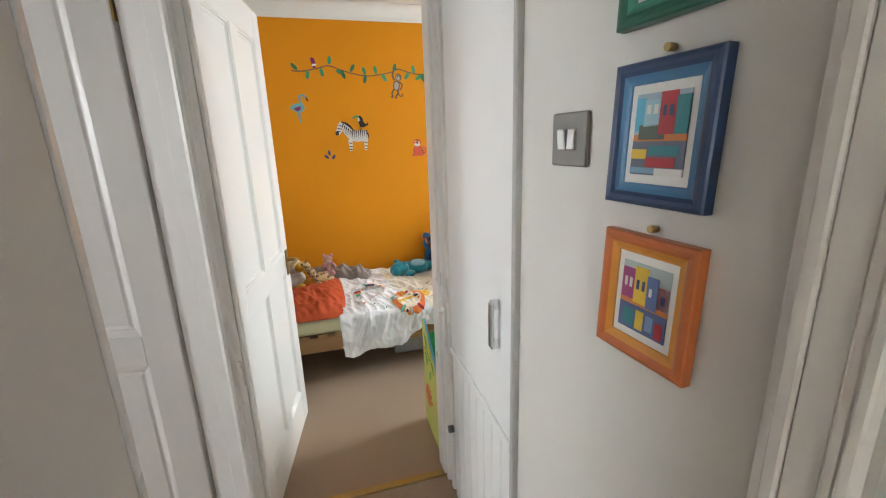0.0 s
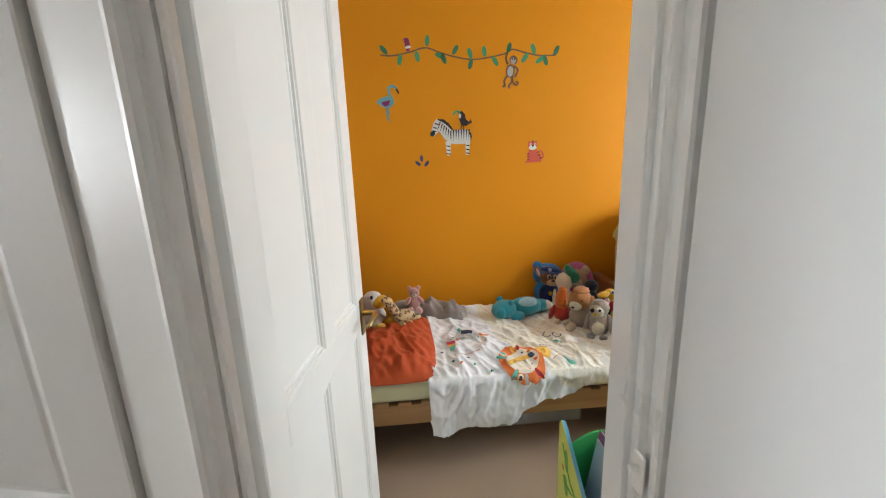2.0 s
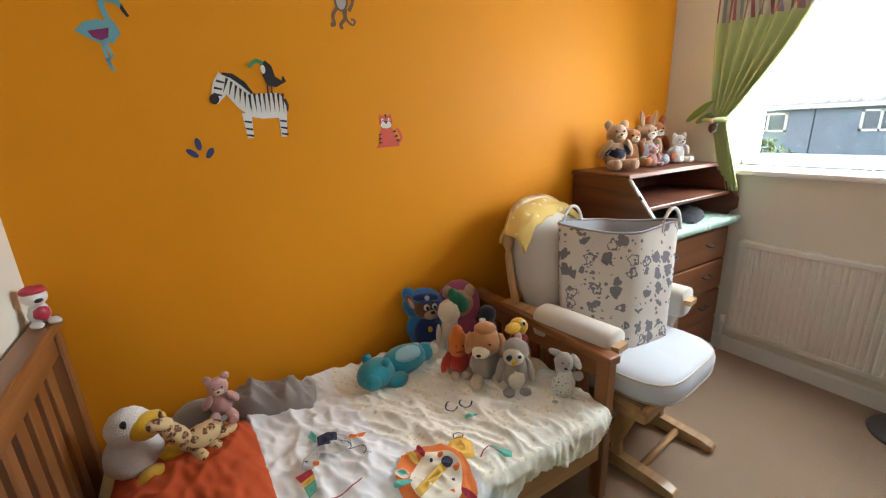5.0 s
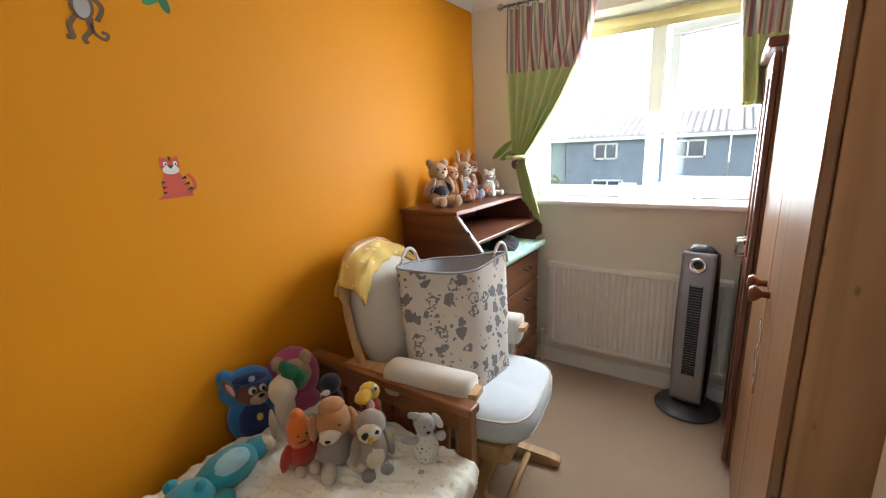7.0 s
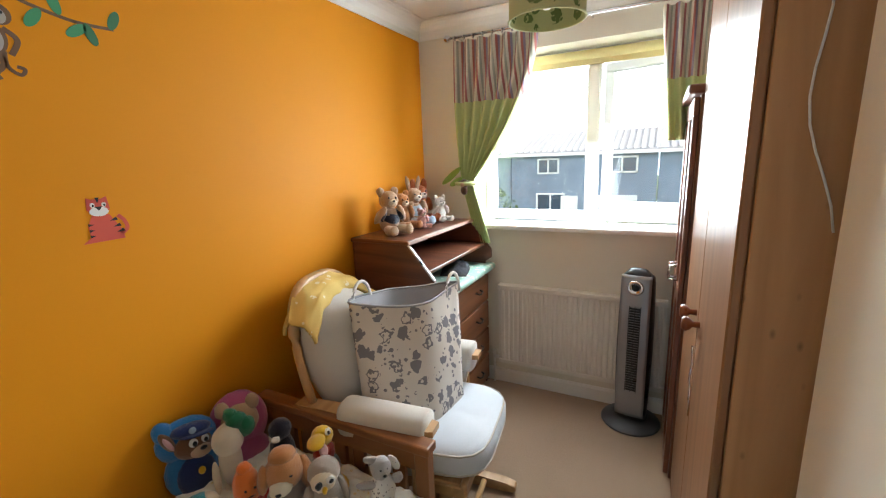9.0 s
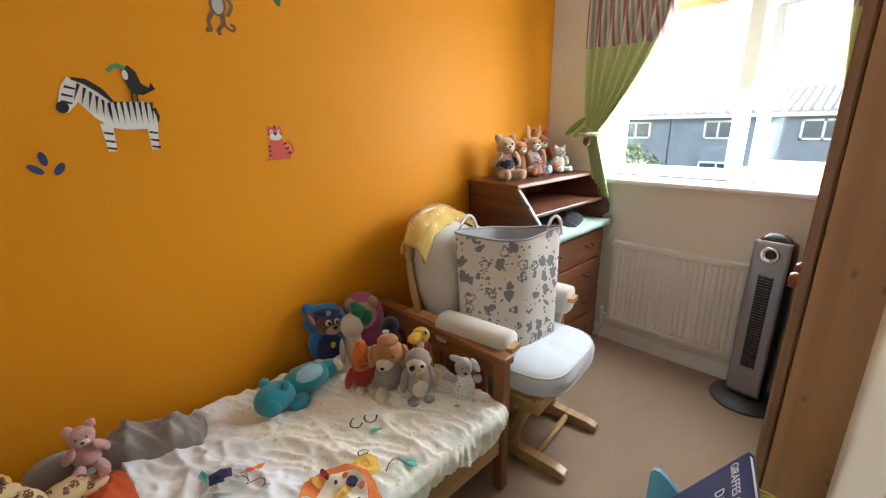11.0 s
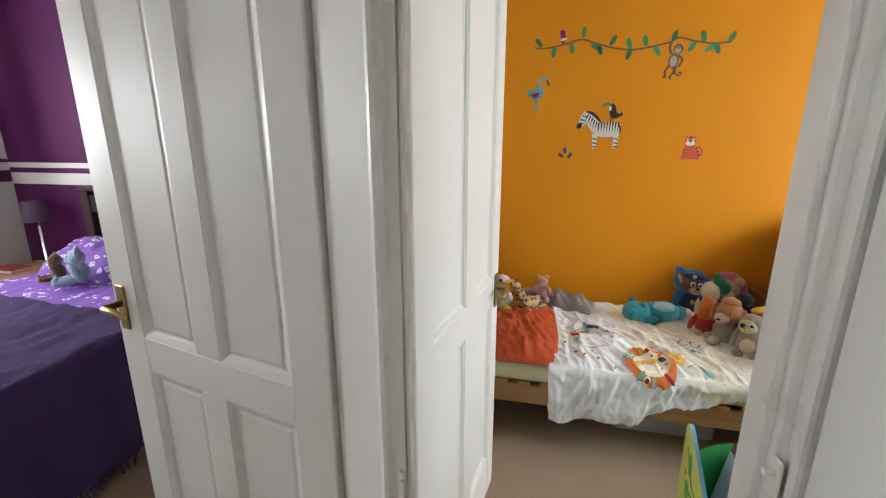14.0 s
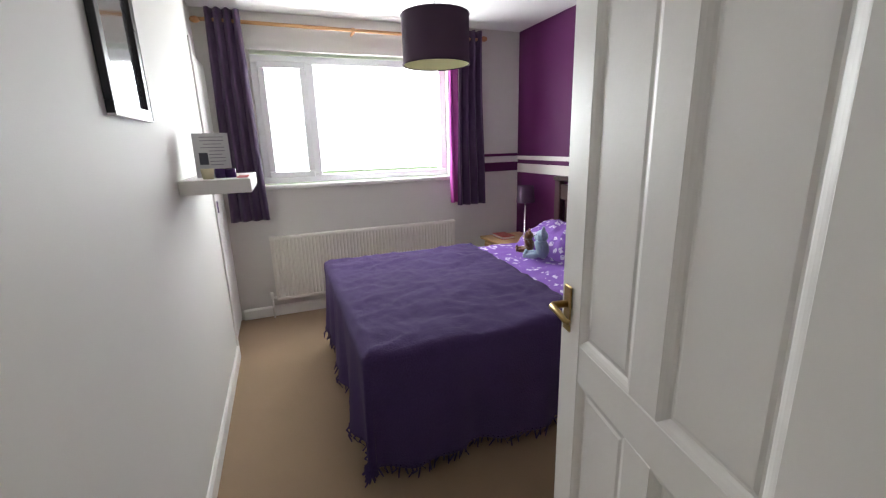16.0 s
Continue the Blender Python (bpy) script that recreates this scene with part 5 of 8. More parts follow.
part("body", basket_wall(0.0, 0.0, 1.0), BASKET, LB, world=True)
part("lining", basket_wall(0.03, 0.06, 0.99), BASKIN, LB, "plain grey lining", world=True)
bm = bmesh.new()
tube(bm, [basket_point(k, 1.0) for k in range(NB + 1)], 0.005, 6)
part("rim", bm, BASKIN, LB, world=True)
for sg in (1, -1):
    c = TOPC + E1 * (1.02 * sg) + E2 * (0.35 if sg > 0 else -0.2)
    bm = bmesh.new()
    tube(bm, arc(lambda q: (c.x + 0.055 * math.cos(q) * 0.98, c.y - 0.055 * math.cos(q) * 0.1, 0.94 + 0.095 * math.sin(q)), 14, 0, math.pi), 0.007, 8)
    part("rope_handle", bm, flat("white_rope", (0.75, 0.74, 0.72), 0.8), LB, "white rope handle", world=True)
clo = thing("crumpled_shirt", "dark crumpled shirt lying inside the laundry basket", "shirt", (1.775, 2.60, 0.82))
bm = bmesh.new()
ball(bm, (0, 0, 0), (0.085, 0.085, 0.06), lump=0.03, freq=14)
part("cloth", bm, flat("dark_clothes", (0.03, 0.03, 0.05), 0.95), clo)

# ---- changing dresser ----
DR = thing("changing_dresser", "dark reddish wooden changing unit with open shelf and drawers", "dresser", (2.42, 2.85, FZ))
DXA, DXB, DYF = 2.03, 2.80, 2.632
for x0, x1 in ((DXA, DXA + 0.02), (DXB - 0.02, DXB)):
    bm = bmesh.new()
    prism(bm, [(OY - 0.018, FZ), (OY - 0.018, 1.12), (2.752, 1.12), (2.615, 0.955), (2.615, 0.90), (DYF + 0.02, 0.875), (DYF + 0.02, FZ)], "x", x0, x1)
    part("side_panel", bm, DRESSW, DR, world=True)
bm = bmesh.new()
tube(bm, [(DXA - 0.001, 2.754, 1.122), (DXA - 0.001, 2.617, 0.957)], 0.0045, 5)
part("pale_edge", bm, flat("pale_edge_banding", (0.62, 0.56, 0.56)), DR, "chipped pale edge", world=True)
bm = bmesh.new()
tube(bm, [(DXA - 0.001, 2.688, 1.046), (DXA - 0.001, 2.676, 1.030)], 0.006, 5)
part("edge_chip", bm, BLACKP, DR, "dark chip in the edge", world=True)
part("top_board", B(DXA - 0.015, DXB + 0.005, 2.74, OY - 0.016, 1.12, 1.140, 0.004), DRESSW, DR, world=True)
part("front_edge", B(DXA - 0.014, DXB + 0.004, 2.7375, 2.7395, 1.122, 1.138), flat("worn_edge_banding", (0.42, 0.26, 0.20)), DR, "worn paler front edge", world=True)
part("back_panel", B(DXA + 0.02, DXB - 0.02, OY - 0.03, OY - 0.018, FZ, 1.12), DRESSW, DR, world=True)
part("shelf", B(DXA + 0.02, DXB - 0.02, 2.655, OY - 0.03, 0.975, 0.993, 0.003), DRESSW, DR, world=True)
part("changing_top", B(DXA + 0.021, DXB - 0.021, DYF, OY - 0.03, 0.80, 0.82, 0.004), DRESSW, DR, world=True)
for k in range(4):
    z0 = FZ + 0.04 + k * 0.181
    dr = part("drawer", B(DXA + 0.022, DXB - 0.022, DYF, DYF + 0.02, z0 + 0.004, z0 + 0.176, 0.005), DRESSF, DR, world=True)
    for xx in (2.24, 2.60):
        bm = bmesh.new()
        tube(bm, [(xx - 0.035, DYF, z0 + 0.105), (xx - 0.03, DYF - 0.02, z0 + 0.098), (xx, DYF - 0.022, z0 + 0.09), (xx + 0.03, DYF - 0.02, z0 + 0.098), (xx + 0.035, DYF, z0 + 0.105)], 0.005, 8)
        part("drawer_handle", bm, DARKGREY, dr, "dark metal drawer handle", world=True)
part("plinth", B(DXA + 0.02, DXB - 0.02, DYF + 0.03, DYF + 0.045, FZ, FZ + 0.045), DRESSW, DR, world=True)
cm = thing("changing_mat", "mint green padded changing mat on the dresser", "mat", (2.42, 2.8, 0.82))
bm = bmesh.new()
box(bm, DXA + 0.03, DXB + 0.03, DYF - 0.035, OY - 0.04, 0.821, 0.862, 0.016, seg=3)
part("pad", bm, TRAYM, cm, smooth=True, world=True)
fc = thing("folded_cloth", "dark grey folded cloth lying on the changing mat", "cloth", (2.52, 2.74, 0.862))
part("cloth", pillow_mesh(2.52, 2.74, 0.11, 0.08, 0.055, 0.866, 0.3, 24, 0.03), flat("dark_grey_cloth", (0.05, 0.05, 0.06), 0.95), fc, smooth=True, world=True)

# ---- tower fan heater ----
TF = thing("tower_heater", "silver and black tower fan heater on a round base", "heater", (2.70, 1.765, FZ), 82)
TF.scale = (0.96, 0.96, 0.955)
bm = bmesh.new()
lathe(bm, [(0.155, 0.0), (0.16, 0.008), (0.155, 0.016), (0.10, 0.028), (0.05, 0.045), (0.04, 0.06)], seg=36)
part("base", bm, DARKGREY, TF)


def tower_outline(z):
    k = z / 0.93
    return 0.080 + 0.012 * math.sin(math.pi * k), 0.064 + 0.008 * math.sin(math.pi * k)


bm = bmesh.new()
rings = []
for j in range(26):
    z = 0.05 + 0.87 * j / 25
    hx, hy = tower_outline(z)
    top = max(0, (z - 0.86) / 0.06)
    hx, hy = hx * (1 - 0.45 * top ** 3), hy * (1 - 0.25 * top ** 3)
    rings.append([bm.verts.new((*squircle(TAU * k / 28, hx, hy, 3.0), z + 0.02 * top * math.sin(TAU * k / 28))) for k in range(28)])
for a, b in zip(rings, rings[1:]):
    for k in range(28):
        f = bm.faces.new((a[k], a[(k + 1) % 28], b[(k + 1) % 28], b[k]))
        f.smooth = True
bm.faces.new(rings[0]), bm.faces.new(rings[-1])
part("housing", bm, BLACKP, TF)
bm = sheet(10, 40, lambda u, v: ((2 * u - 1) * 0.076, 0.072 - 0.010 * (2 * u - 1) ** 2 + 0.006 * math.sin(math.pi * v), 0.07 + 0.83 * v), 0.006)
part("front_panel", bm, SILVER, TF, "silver front panel", smooth=True)
for k in range(34):
    z = 0.235 + k * 0.0145
    part("grille_slat", B(-0.030, 0.022, 0.070, 0.084, z, z + 0.0085, 0.001), BLACKP, TF)
for sx in (-0.032, -0.004, 0.024):
    part("grille_bar", B(sx - 0.0015, sx + 0.0015, 0.072, 0.085, 0.23, 0.73), BLACKP, TF)
bm = bmesh.new()
lathe(bm, [(0.018, 0.0), (0.036, 0.0), (0.042, 0.006), (0.036, 0.012), (0.026, 0.007), (0.018, 0.004)], pose(0.0, 0.074, 0.835, -90), 28)
dl = part("dial", bm, CHROME, TF, "chrome ring round the dial")
bm = bmesh.new()
cone(bm, 0.02, 0.018, 0.012, pose(0, 0.080, 0.835, -90), 24)
part("dial_face", bm, BLACKP, dl)

# ---- wardrobes ----
W1 = thing("wardrobe", "tall pine wardrobe with plain doors and round knobs", "wardrobe", (1.75, 1.3, 0))
WA, WB_, WF = 1.305, 2.275, 1.575
part("side_panel", B(WA, WA + 0.02, 0.95, WF - 0.022, FZ, 2.06, 0.002), WARD, W1, world=True)
part("side_panel", B(WB_ - 0.02, WB_, 0.95, WF - 0.022, FZ, 2.06, 0.002), WARD, W1, world=True)
part("back_panel", B(WA + 0.02, WB_ - 0.02, 0.95, 0.96, FZ, 2.06), WARD, W1, world=True)
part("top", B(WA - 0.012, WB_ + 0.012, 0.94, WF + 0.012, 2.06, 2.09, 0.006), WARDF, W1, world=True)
part("plinth", B(WA + 0.02, WB_ - 0.02, WF - 0.05, WF - 0.03, FZ, 0.08), WARD, W1, world=True)
wm = (WA + WB_) / 2
for x0, x1, kx in ((WA, wm - 0.002, wm - 0.055), (wm + 0.002, WB_, wm + 0.055)):
    # doors take the tint darkened to hold back the window's light
    dd = part("door", B(x0, x1, WF - 0.02, WF, 0.08, 2.055, 0.004), WARDF, W1, "pine wardrobe door, its colour darkened to offset the window light", world=True)
    bm = bmesh.new()
    lathe(bm, [(0.010, 0.0), (0.009, 0.018), (0.018, 0.026), (0.023, 0.036), (0.018, 0.046), (0.0, 0.049)], pose(kx, WF, 1.01, -90), 18)
    part("knob", bm, flat("red_brown_knob", (0.22, 0.06, 0.02), 0.3), dd, "turned reddish wooden knob", world=True)
ky = thing("key_chain", "thin silver chain with a key hanging from the wardrobe knob", "key chain", (wm - 0.03, WF + 0.01, 0.78))
bm = bmesh.new()
tube(bm, [(wm - 0.03 + 0.004 * math.sin(k), WF + 0.008 + 0.002 * math.cos(k), 0.93 - 0.016 * k) for k in range(12)], 0.0035, 6)
box(bm, wm - 0.04, wm - 0.022, WF + 0.004, WF + 0.008, 0.70, 0.76, 0.002)
part("chain", bm, CHROME, ky, world=True)
cb = thing("cable", "thin white cable dangling down the wardrobe side", "cable", (WA - 0.004, 1.5, 1.5))
bm = bmesh.new()
tube(bm, [(WA - 0.004, 1.508 + 0.014 * math.sin(k * 0.75) - 0.0012 * k * k * 0.2, 2.04 - 0.045 * k) for k in range(16)], 0.0022, 6)
part("lead", bm, flat("white_cable", (0.78, 0.78, 0.76), 0.4), cb, world=True)

W2 = thing("small_wardrobe", "lower dark reddish wardrobe with panelled doors", "wardrobe", (2.55, 1.3, 0))
VA, VB, VF = 2.30, 2.80, 1.605
part("carcass", B(VA, VB, 1.0, VF - 0.022, FZ, 1.72, 0.003), WARD2, W2, world=True)
part("cornice", B(VA - 0.02, VB + 0.01, 0.99, VF + 0.025, 1.72, 1.755, 0.01, seg=2), WARD2, W2, world=True)
vm = (VA + VB) / 2
for x0, x1, kx in ((VA + 0.004, vm - 0.002, vm - 0.03), (vm + 0.002, VB - 0.004, vm + 0.03)):
    bm = bmesh.new()
    w = 0.05
    for a in ((x0, x1, 0.06, 0.13), (x0, x1, 1.64, 1.71), (x0, x1, 0.86, 0.93), (x0, x0 + w, 0.13, 1.64), (x1 - w, x1, 0.13, 1.64)):
        box(bm, a[0], a[1], VF - 0.02, VF, a[2], a[3], 0.003)
    box(bm, x0 + w - 0.004, x1 - w + 0.004, VF - 0.019, VF - 0.010, 0.12, 1.65)
    dd = part("door", bm, WARD2, W2, world=True)
    bm = bmesh.new()
    tube(bm, [(kx, VF, 1.0), (kx, VF + 0.03, 0.995), (kx, VF + 0.034, 0.93), (kx, VF, 0.925)], 0.005, 8)
    part("handle", bm, CHROME, dd, "curved chrome handle", world=True)

# ---- curtains of the orange room ----
def uv_by(ob, fn):
    me = ob.data
    uv = me.uv_layers.new(name="cloth")
    for lp in me.loops:
        uv.data[lp.index].uv = fn(me.vertices[lp.vertex_index].co)


def gathered(u, v):
    """A tab-top curtain drawn aside: full width at the top, pinched at the tie, loose below."""
    z = 2.185 - 1.19 * v
    tie = 0.685
    if v < tie:
        k = (v / tie) ** 1.7
        a, b = 2.835 - 0.03 * k, 2.33 + 0.40 * k
    else:
        k = (v - tie) / (1 - tie)
        a, b = 2.805 - 0.09 * k, 2.73 - 0.12 * k
    w = a - b
    y = a - w * u
    fold_ = math.sin(u * TAU * 6.5 + 0.7 * math.sin(v * 4)) * (0.018 + 0.012 * min(1, w))
    return (2.785 - fold_ * (0.55 if v > 0.6 else 1) - 0.012 * math.sin(3 * u + 5 * v), y, z)


cu = thing("curtain", "green curtain with a striped top band, tied back", "curtain", (2.785, 2.6, 1.0), group="bedroom curtains")
ob = part("cloth", sheet(90, 90, gathered, 0.004, 0, lambda u, v: 1 if v < 0.285 else 0), [CURTG, CURTS], cu, smooth=True, world=True)
uv_by(ob, lambda c: ((2.835 - (c.y + cu.location.y)) / (1.0 + 0.0 * c.z) * 1.7, c.z))
for k in range(9):
    bm = bmesh.new()
    lathe(bm, [(0.0145, -0.002), (0.0165, 0.0), (0.0145, 0.002), (0.0125, 0.0), (0.0145, -0.002)], pose(2.772, 2.82 - k * 0.058, 2.20, 90, 0, 0), 16)
    part("ring", bm, CHROME, cu, "metal curtain ring", world=True)
tb = thing("curtain_tieback", "green leaf tieback with a little brown toy monkey", "tieback", (2.75, 2.78, 1.36))
bm = bmesh.new()
ball(bm, (2.735, 2.765, 1.365), (0.026, 0.026, 0.028), mi=1), ball(bm, (2.712, 2.765, 1.36), (0.012, 0.016, 0.014), mi=2)
ball(bm, (2.735, 2.795, 1.372), (0.008, 0.012, 0.012), mi=1), ball(bm, (2.735, 2.735, 1.372), (0.008, 0.012, 0.012), mi=1)
ball(bm, (2.74, 2.768, 1.325), (0.022, 0.022, 0.03), mi=1)
ball(bm, (2.755, 2.86, 1.41), (0.008, 0.085, 0.02), (-38, 0, 0), 0), ball(bm, (2.758, 2.83, 1.375), (0.007, 0.05, 0.018), (-30, 0, 0), 0)
part("toy_monkey", bm, [fur("leaf_green_felt", (0.22, 0.36, 0.07)), fur("dark_brown_plush", (0.08, 0.035, 0.02)), fur("tan_plush", (0.50, 0.34, 0.22))], tb, world=True)
bm = bmesh.new()
tube(bm, [(2.765 + 0.05 * math.cos(a), 2.765 + 0.06 * math.sin(a), 1.365) for a in [TAU * k / 20 for k in range(21)]], 0.012, 8)
part("band", bm, CURTG, tb, world=True)


def gathered_r(u, v):
    z = 2.185 - 0.62 * v
    a, b = 1.74, 1.46 + 0.05 * v
    return (2.785 - 0.022 * math.sin(u * TAU * 5), a - (a - b) * u - 0.06 * v, z)


cu2 = thing("curtain", "green curtain with a striped top band above the wardrobe", "curtain", (2.785, 1.6, 1.56), group="bedroom curtains")
ob = part("cloth", sheet(50, 30, gathered_r, 0.004, 0, lambda u, v: 1 if v < 0.55 else 0), [CURTG, CURTS], cu2, smooth=True, world=True)
uv_by(ob, lambda c: ((2.835 - (c.y + cu2.location.y)) * 1.7, c.z))
po = thing("curtain_pole", "thin silver curtain pole with ball ends", "curtain pole", (2.772, 2.1, 2.205))
bm = bmesh.new()
tube(bm, [(2.772, 2.86, 2.205), (2.772, 1.45, 2.205)], 0.008, 10)
part("pole", bm, CHROME, po, world=True)
for y in (2.868, 1.44):
    bm = bmesh.new()
    ball(bm, (2.772, y, 2.205), 0.021)
    part("finial", bm, CHROME, po, world=True)
for y in (2.80, 2.06, 1.5):
    bm = bmesh.new()
    tube(bm, [(2.772, y, 2.202), (2.838, y, 2.202)], 0.006, 8)
    part("bracket", bm, CHROME, po, world=True)
bl = thing("roller_blind", "cream roller blind rolled up above the window", "blind", (3.0, 2.08, 2.05))
bm = bmesh.new()
cone(bm, 0.026, 0.026, 1.24, pose(3.0, 2.08, 2.06, 90), 18)
part("roll", bm, flat("cream_blind_cloth", (0.62, 0.54, 0.28), 0.8), bl, world=True)
part("bottom_bar", B(2.995, 3.005, 1.46, 2.70, 2.005, 2.05, 0.002), flat("cream_blind_cloth", (0.62, 0.54, 0.28), 0.8), bl, world=True)


def pendant(name, label, x, y, z0, z1, r, outer, inner, top):
    p = thing(name, label, "ceiling lamp", (x, y, top))
    bm = bmesh.new()
    cone(bm, r, r, z1 - z0, pose(x, y, (z0 + z1) / 2), 48, caps=False)
    part("shade", bm, outer, p, world=True)
    bm = bmesh.new()
    cone(bm, r - 0.004, r - 0.004, z1 - z0 - 0.002, pose(x, y, (z0 + z1) / 2), 48, caps=False)
    part("shade_lining", bm, inner, p, world=True)
    for zz in (z0, z1):
        bm = bmesh.new()
        tube(bm, [(x + r * math.cos(TAU * k / 48), y + r * math.sin(TAU * k / 48), zz) for k in range(49)], 0.004, 6)
        part("rim", bm, outer, p, world=True)
    bm = bmesh.new()
    tube(bm, [(x, y, z1 - 0.05), (x, y, top)], 0.004, 8)
    part("flex", bm, flat("white_cable", (0.78, 0.78, 0.76), 0.4), p, world=True)
    bm = bmesh.new()
    lathe(bm, [(0.0, -0.03), (0.045, -0.025), (0.05, 0.0)], pose(x, y, top - 0.001), 24)
    part("ceiling_rose", bm, GLOSS, p, world=True)
    bm = bmesh.new()
    cone(bm, 0.018, 0.018, 0.05, pose(x, y, z1 - 0.06), 14), ball(bm, (x, y, z1 - 0.11), (0.03, 0.03, 0.035))
    part("bulb", bm, flat("white_lamp_glass", (0.8, 0.8, 0.78), 0.3), p, world=True)
    for k in range(3):
        a = TAU * k / 3
        bm = bmesh.new()
        tube(bm, [(x, y, z1 - 0.04), (x + r * math.cos(a), y + r * math.sin(a), z1)], 0.002, 6)
        part("spoke", bm, STEEL, p, world=True)
    return p


pendant("pendant_lamp", "leaf-print drum lampshade hanging from the bedroom ceiling", 1.9, 2.075, 1.955, 2.13, 0.125, SHADEG, SHADEG, CZ)
pendant("pendant_lamp", "dark purple drum lampshade with a pale lining", -2.2, 1.52, 1.80, 2.03, 0.172, SHADEP, SHADEIN, CZP)

# ---- purple room ----
DB = thing("double_bed", "double bed with a dark wooden headboard", "bed", (-2.25, 1.9, 0))
EX0, EX1, EY0, EY1 = -2.98, -1.52, 0.97, 2.86
part("base", B(EX0 + 0.03, EX1 - 0.03, EY0 + 0.03, EY1, 0.04, 0.32, 0.02), flat("dark_divan", (0.05, 0.03, 0.05), 0.9), DB, world=True)
for x in (EX0 + 0.1, EX1 - 0.1):
    for y in (EY0 + 0.1, EY1 - 0.1):
        part("foot", B(x - 0.02, x + 0.02, y - 0.02, y + 0.02, 0, 0.05), DARKGREY, DB, world=True)
HB = wood("dark_headboard_wood", (0.025, 0.012, 0.012), (0.05, 0.022, 0.022), 0.35, 5, 0.3, "Z", False)
for x in (EX0 - 0.01, EX1 - 0.06):
    part("headboard_post", B(x, x + 0.07, 2.855, 2.905, 0, 1.08, 0.006), HB, DB, world=True)
part("headboard_rail", B(EX0 - 0.03, EX1 + 0.03, 2.85, 2.908, 1.08, 1.115, 0.008), HB, DB, world=True)
part("headboard_rail", B(EX0 + 0.06, EX1 - 0.06, 2.866, 2.895, 0.93, 1.05, 0.004), HB, DB, world=True)
for k in range(9):
    x = EX0 + 0.12 + k * 0.155
    part("headboard_slat", B(x, x + 0.05, 2.87, 2.89, 0.45, 0.935, 0.003), HB, DB, world=True)
dm = thing("double_mattress", "thick mattress on the double bed", "mattress", (-2.25, 1.9, 0.32))
part("body", box(bmesh.new(), EX0, EX1, EY0, EY1 - 0.01, 0.321, 0.55, 0.04, seg=3), flat("white_mattress", (0.7, 0.68, 0.66), 0.9), dm, smooth=True, world=True)


def spread(x0, x1, y0, y1, top, fall_n, fall_f, fall_foot, head_y, ripple, seed, slack=0.0):
    """A bedspread: lies on the bed and falls over the two sides and the foot."""
    def fn(u, v):
        sx, sy = -fall_f + u * ((x1 - x0) + fall_f + fall_n), -fall_foot + v * ((head_y - y0) + fall_foot)
        w = x1 - x0
        cx, cy = min(max(sx, 0), w), max(sy, 0)
        dx = sx - w if sx > w else (sx if sx < 0 else 0)
        dy = sy if sy < 0 else 0
        d = math.hypot(dx, dy)
        rag = 1
        x, y = x0 + cx, y0 + cy
        r = 0.035
        if d > 0:
            nx, ny = dx / d, dy / d
            o = r * math.sin(min(1, d / (r * 1.57)) * math.pi / 2)
            dn = max(0, d - r * 0.57)
            dn = dn if dn < 0.5 else 0.5 + 0.22 * (dn - 0.5)
            corner = abs(nx * ny) * 2
            run = (cy if abs(nx) > abs(ny) else cx)
            wave = ripple * dn * (math.sin(run * 13 + seed) + 0.6 * math.sin(run * 29 + 2 * seed)) + 0.05 * corner * dn
            out = o + wave + slack * dn
            z = top - (d - o * 0.6 if d < r else dn) * (1 - 0.1 * corner)
            return (x + nx * out, y + ny * out, max(0.012 + 0.006 * math.sin(run * 60), z))
        return (x, y, top + fold(x * 0.7, y * 0.7, 0.014) + 0.012 * max(0, noise.noise(Vector((x * 2.2, y * 2.2, seed)))))
    return fn


dv = thing("floral_duvet", "lilac duvet with a pale floral print on the double bed", "duvet", (-2.25, 2.2, 0.55))
part("cover", sheet(70, 70, spread(EX0 + 0.005, EX1 - 0.005, EY0 + 0.03, 2.7, 0.585, 0.05, 0.05, 0.04, 2.62, 0.05, 2.0), 0.012), LAVD, dv, smooth=True, world=True)
bk = thing("bedspread", "dark purple knitted bedspread with a fringed hem", "bedspread", (-2.25, 1.4, 0.6))
blanket_fn = spread(EX0 - 0.012, EX1 + 0.012, EY0 - 0.03, 2.05, 0.618, 0.66, 0.50, 0.66, 1.98, 0.045, 5.0, 0.0)


def skewed(u, v):
    """The upper hem runs aslant across the bed."""
    p = blanket_fn(u, (v + (1 - v) * 0.15 * (1 - u) ** 1.2) * (0.985 + 0.05 * (1 - u)))
    return (p[0], p[1] + 0.06 * (1 - u) * v, p[2])


part("cloth", sheet(120, 110, skewed, 0.008), LAVC, bk, smooth=True, world=True)
bm = bmesh.new()
rnd = random.Random(4)
for k in range(170):
    f = k / 170
    p = Vector(skewed(1.0, f * 0.97)) if k % 2 else Vector(skewed(f, 0.0))
    tube(bm, [p + Vector((0, 0, 0.012)), p + Vector((rnd.uniform(-0.014, 0.014), rnd.uniform(-0.014, 0.006), -0.004)), Vector((p.x + rnd.uniform(-0.02, 0.02), p.y + rnd.uniform(-0.025, 0.01), max(0.006, p.z - 0.035)))], [0.006, 0.005, 0.003], 5)
tagged(part("fringe", bm, LAVC, bk, "short tasselled fringe", world=True), kind="stuff")
pw = thing("double_pillow", "purple floral pillow propped on the double bed", "pillow", (-2.65, 2.65, 0.6))
bm = pillow_mesh(0, 0, 0.33, 0.22, 0.16, 0, 0, 34, 0.02)
bm.transform(pose(-2.62, 2.64, 0.615, 22, 0, 4))
part("case", bm, LAVD, pw, smooth=True, world=True)
pw = thing("double_pillow", "plain purple pillow lying flat on the double bed", "pillow", (-1.95, 2.6, 0.6))
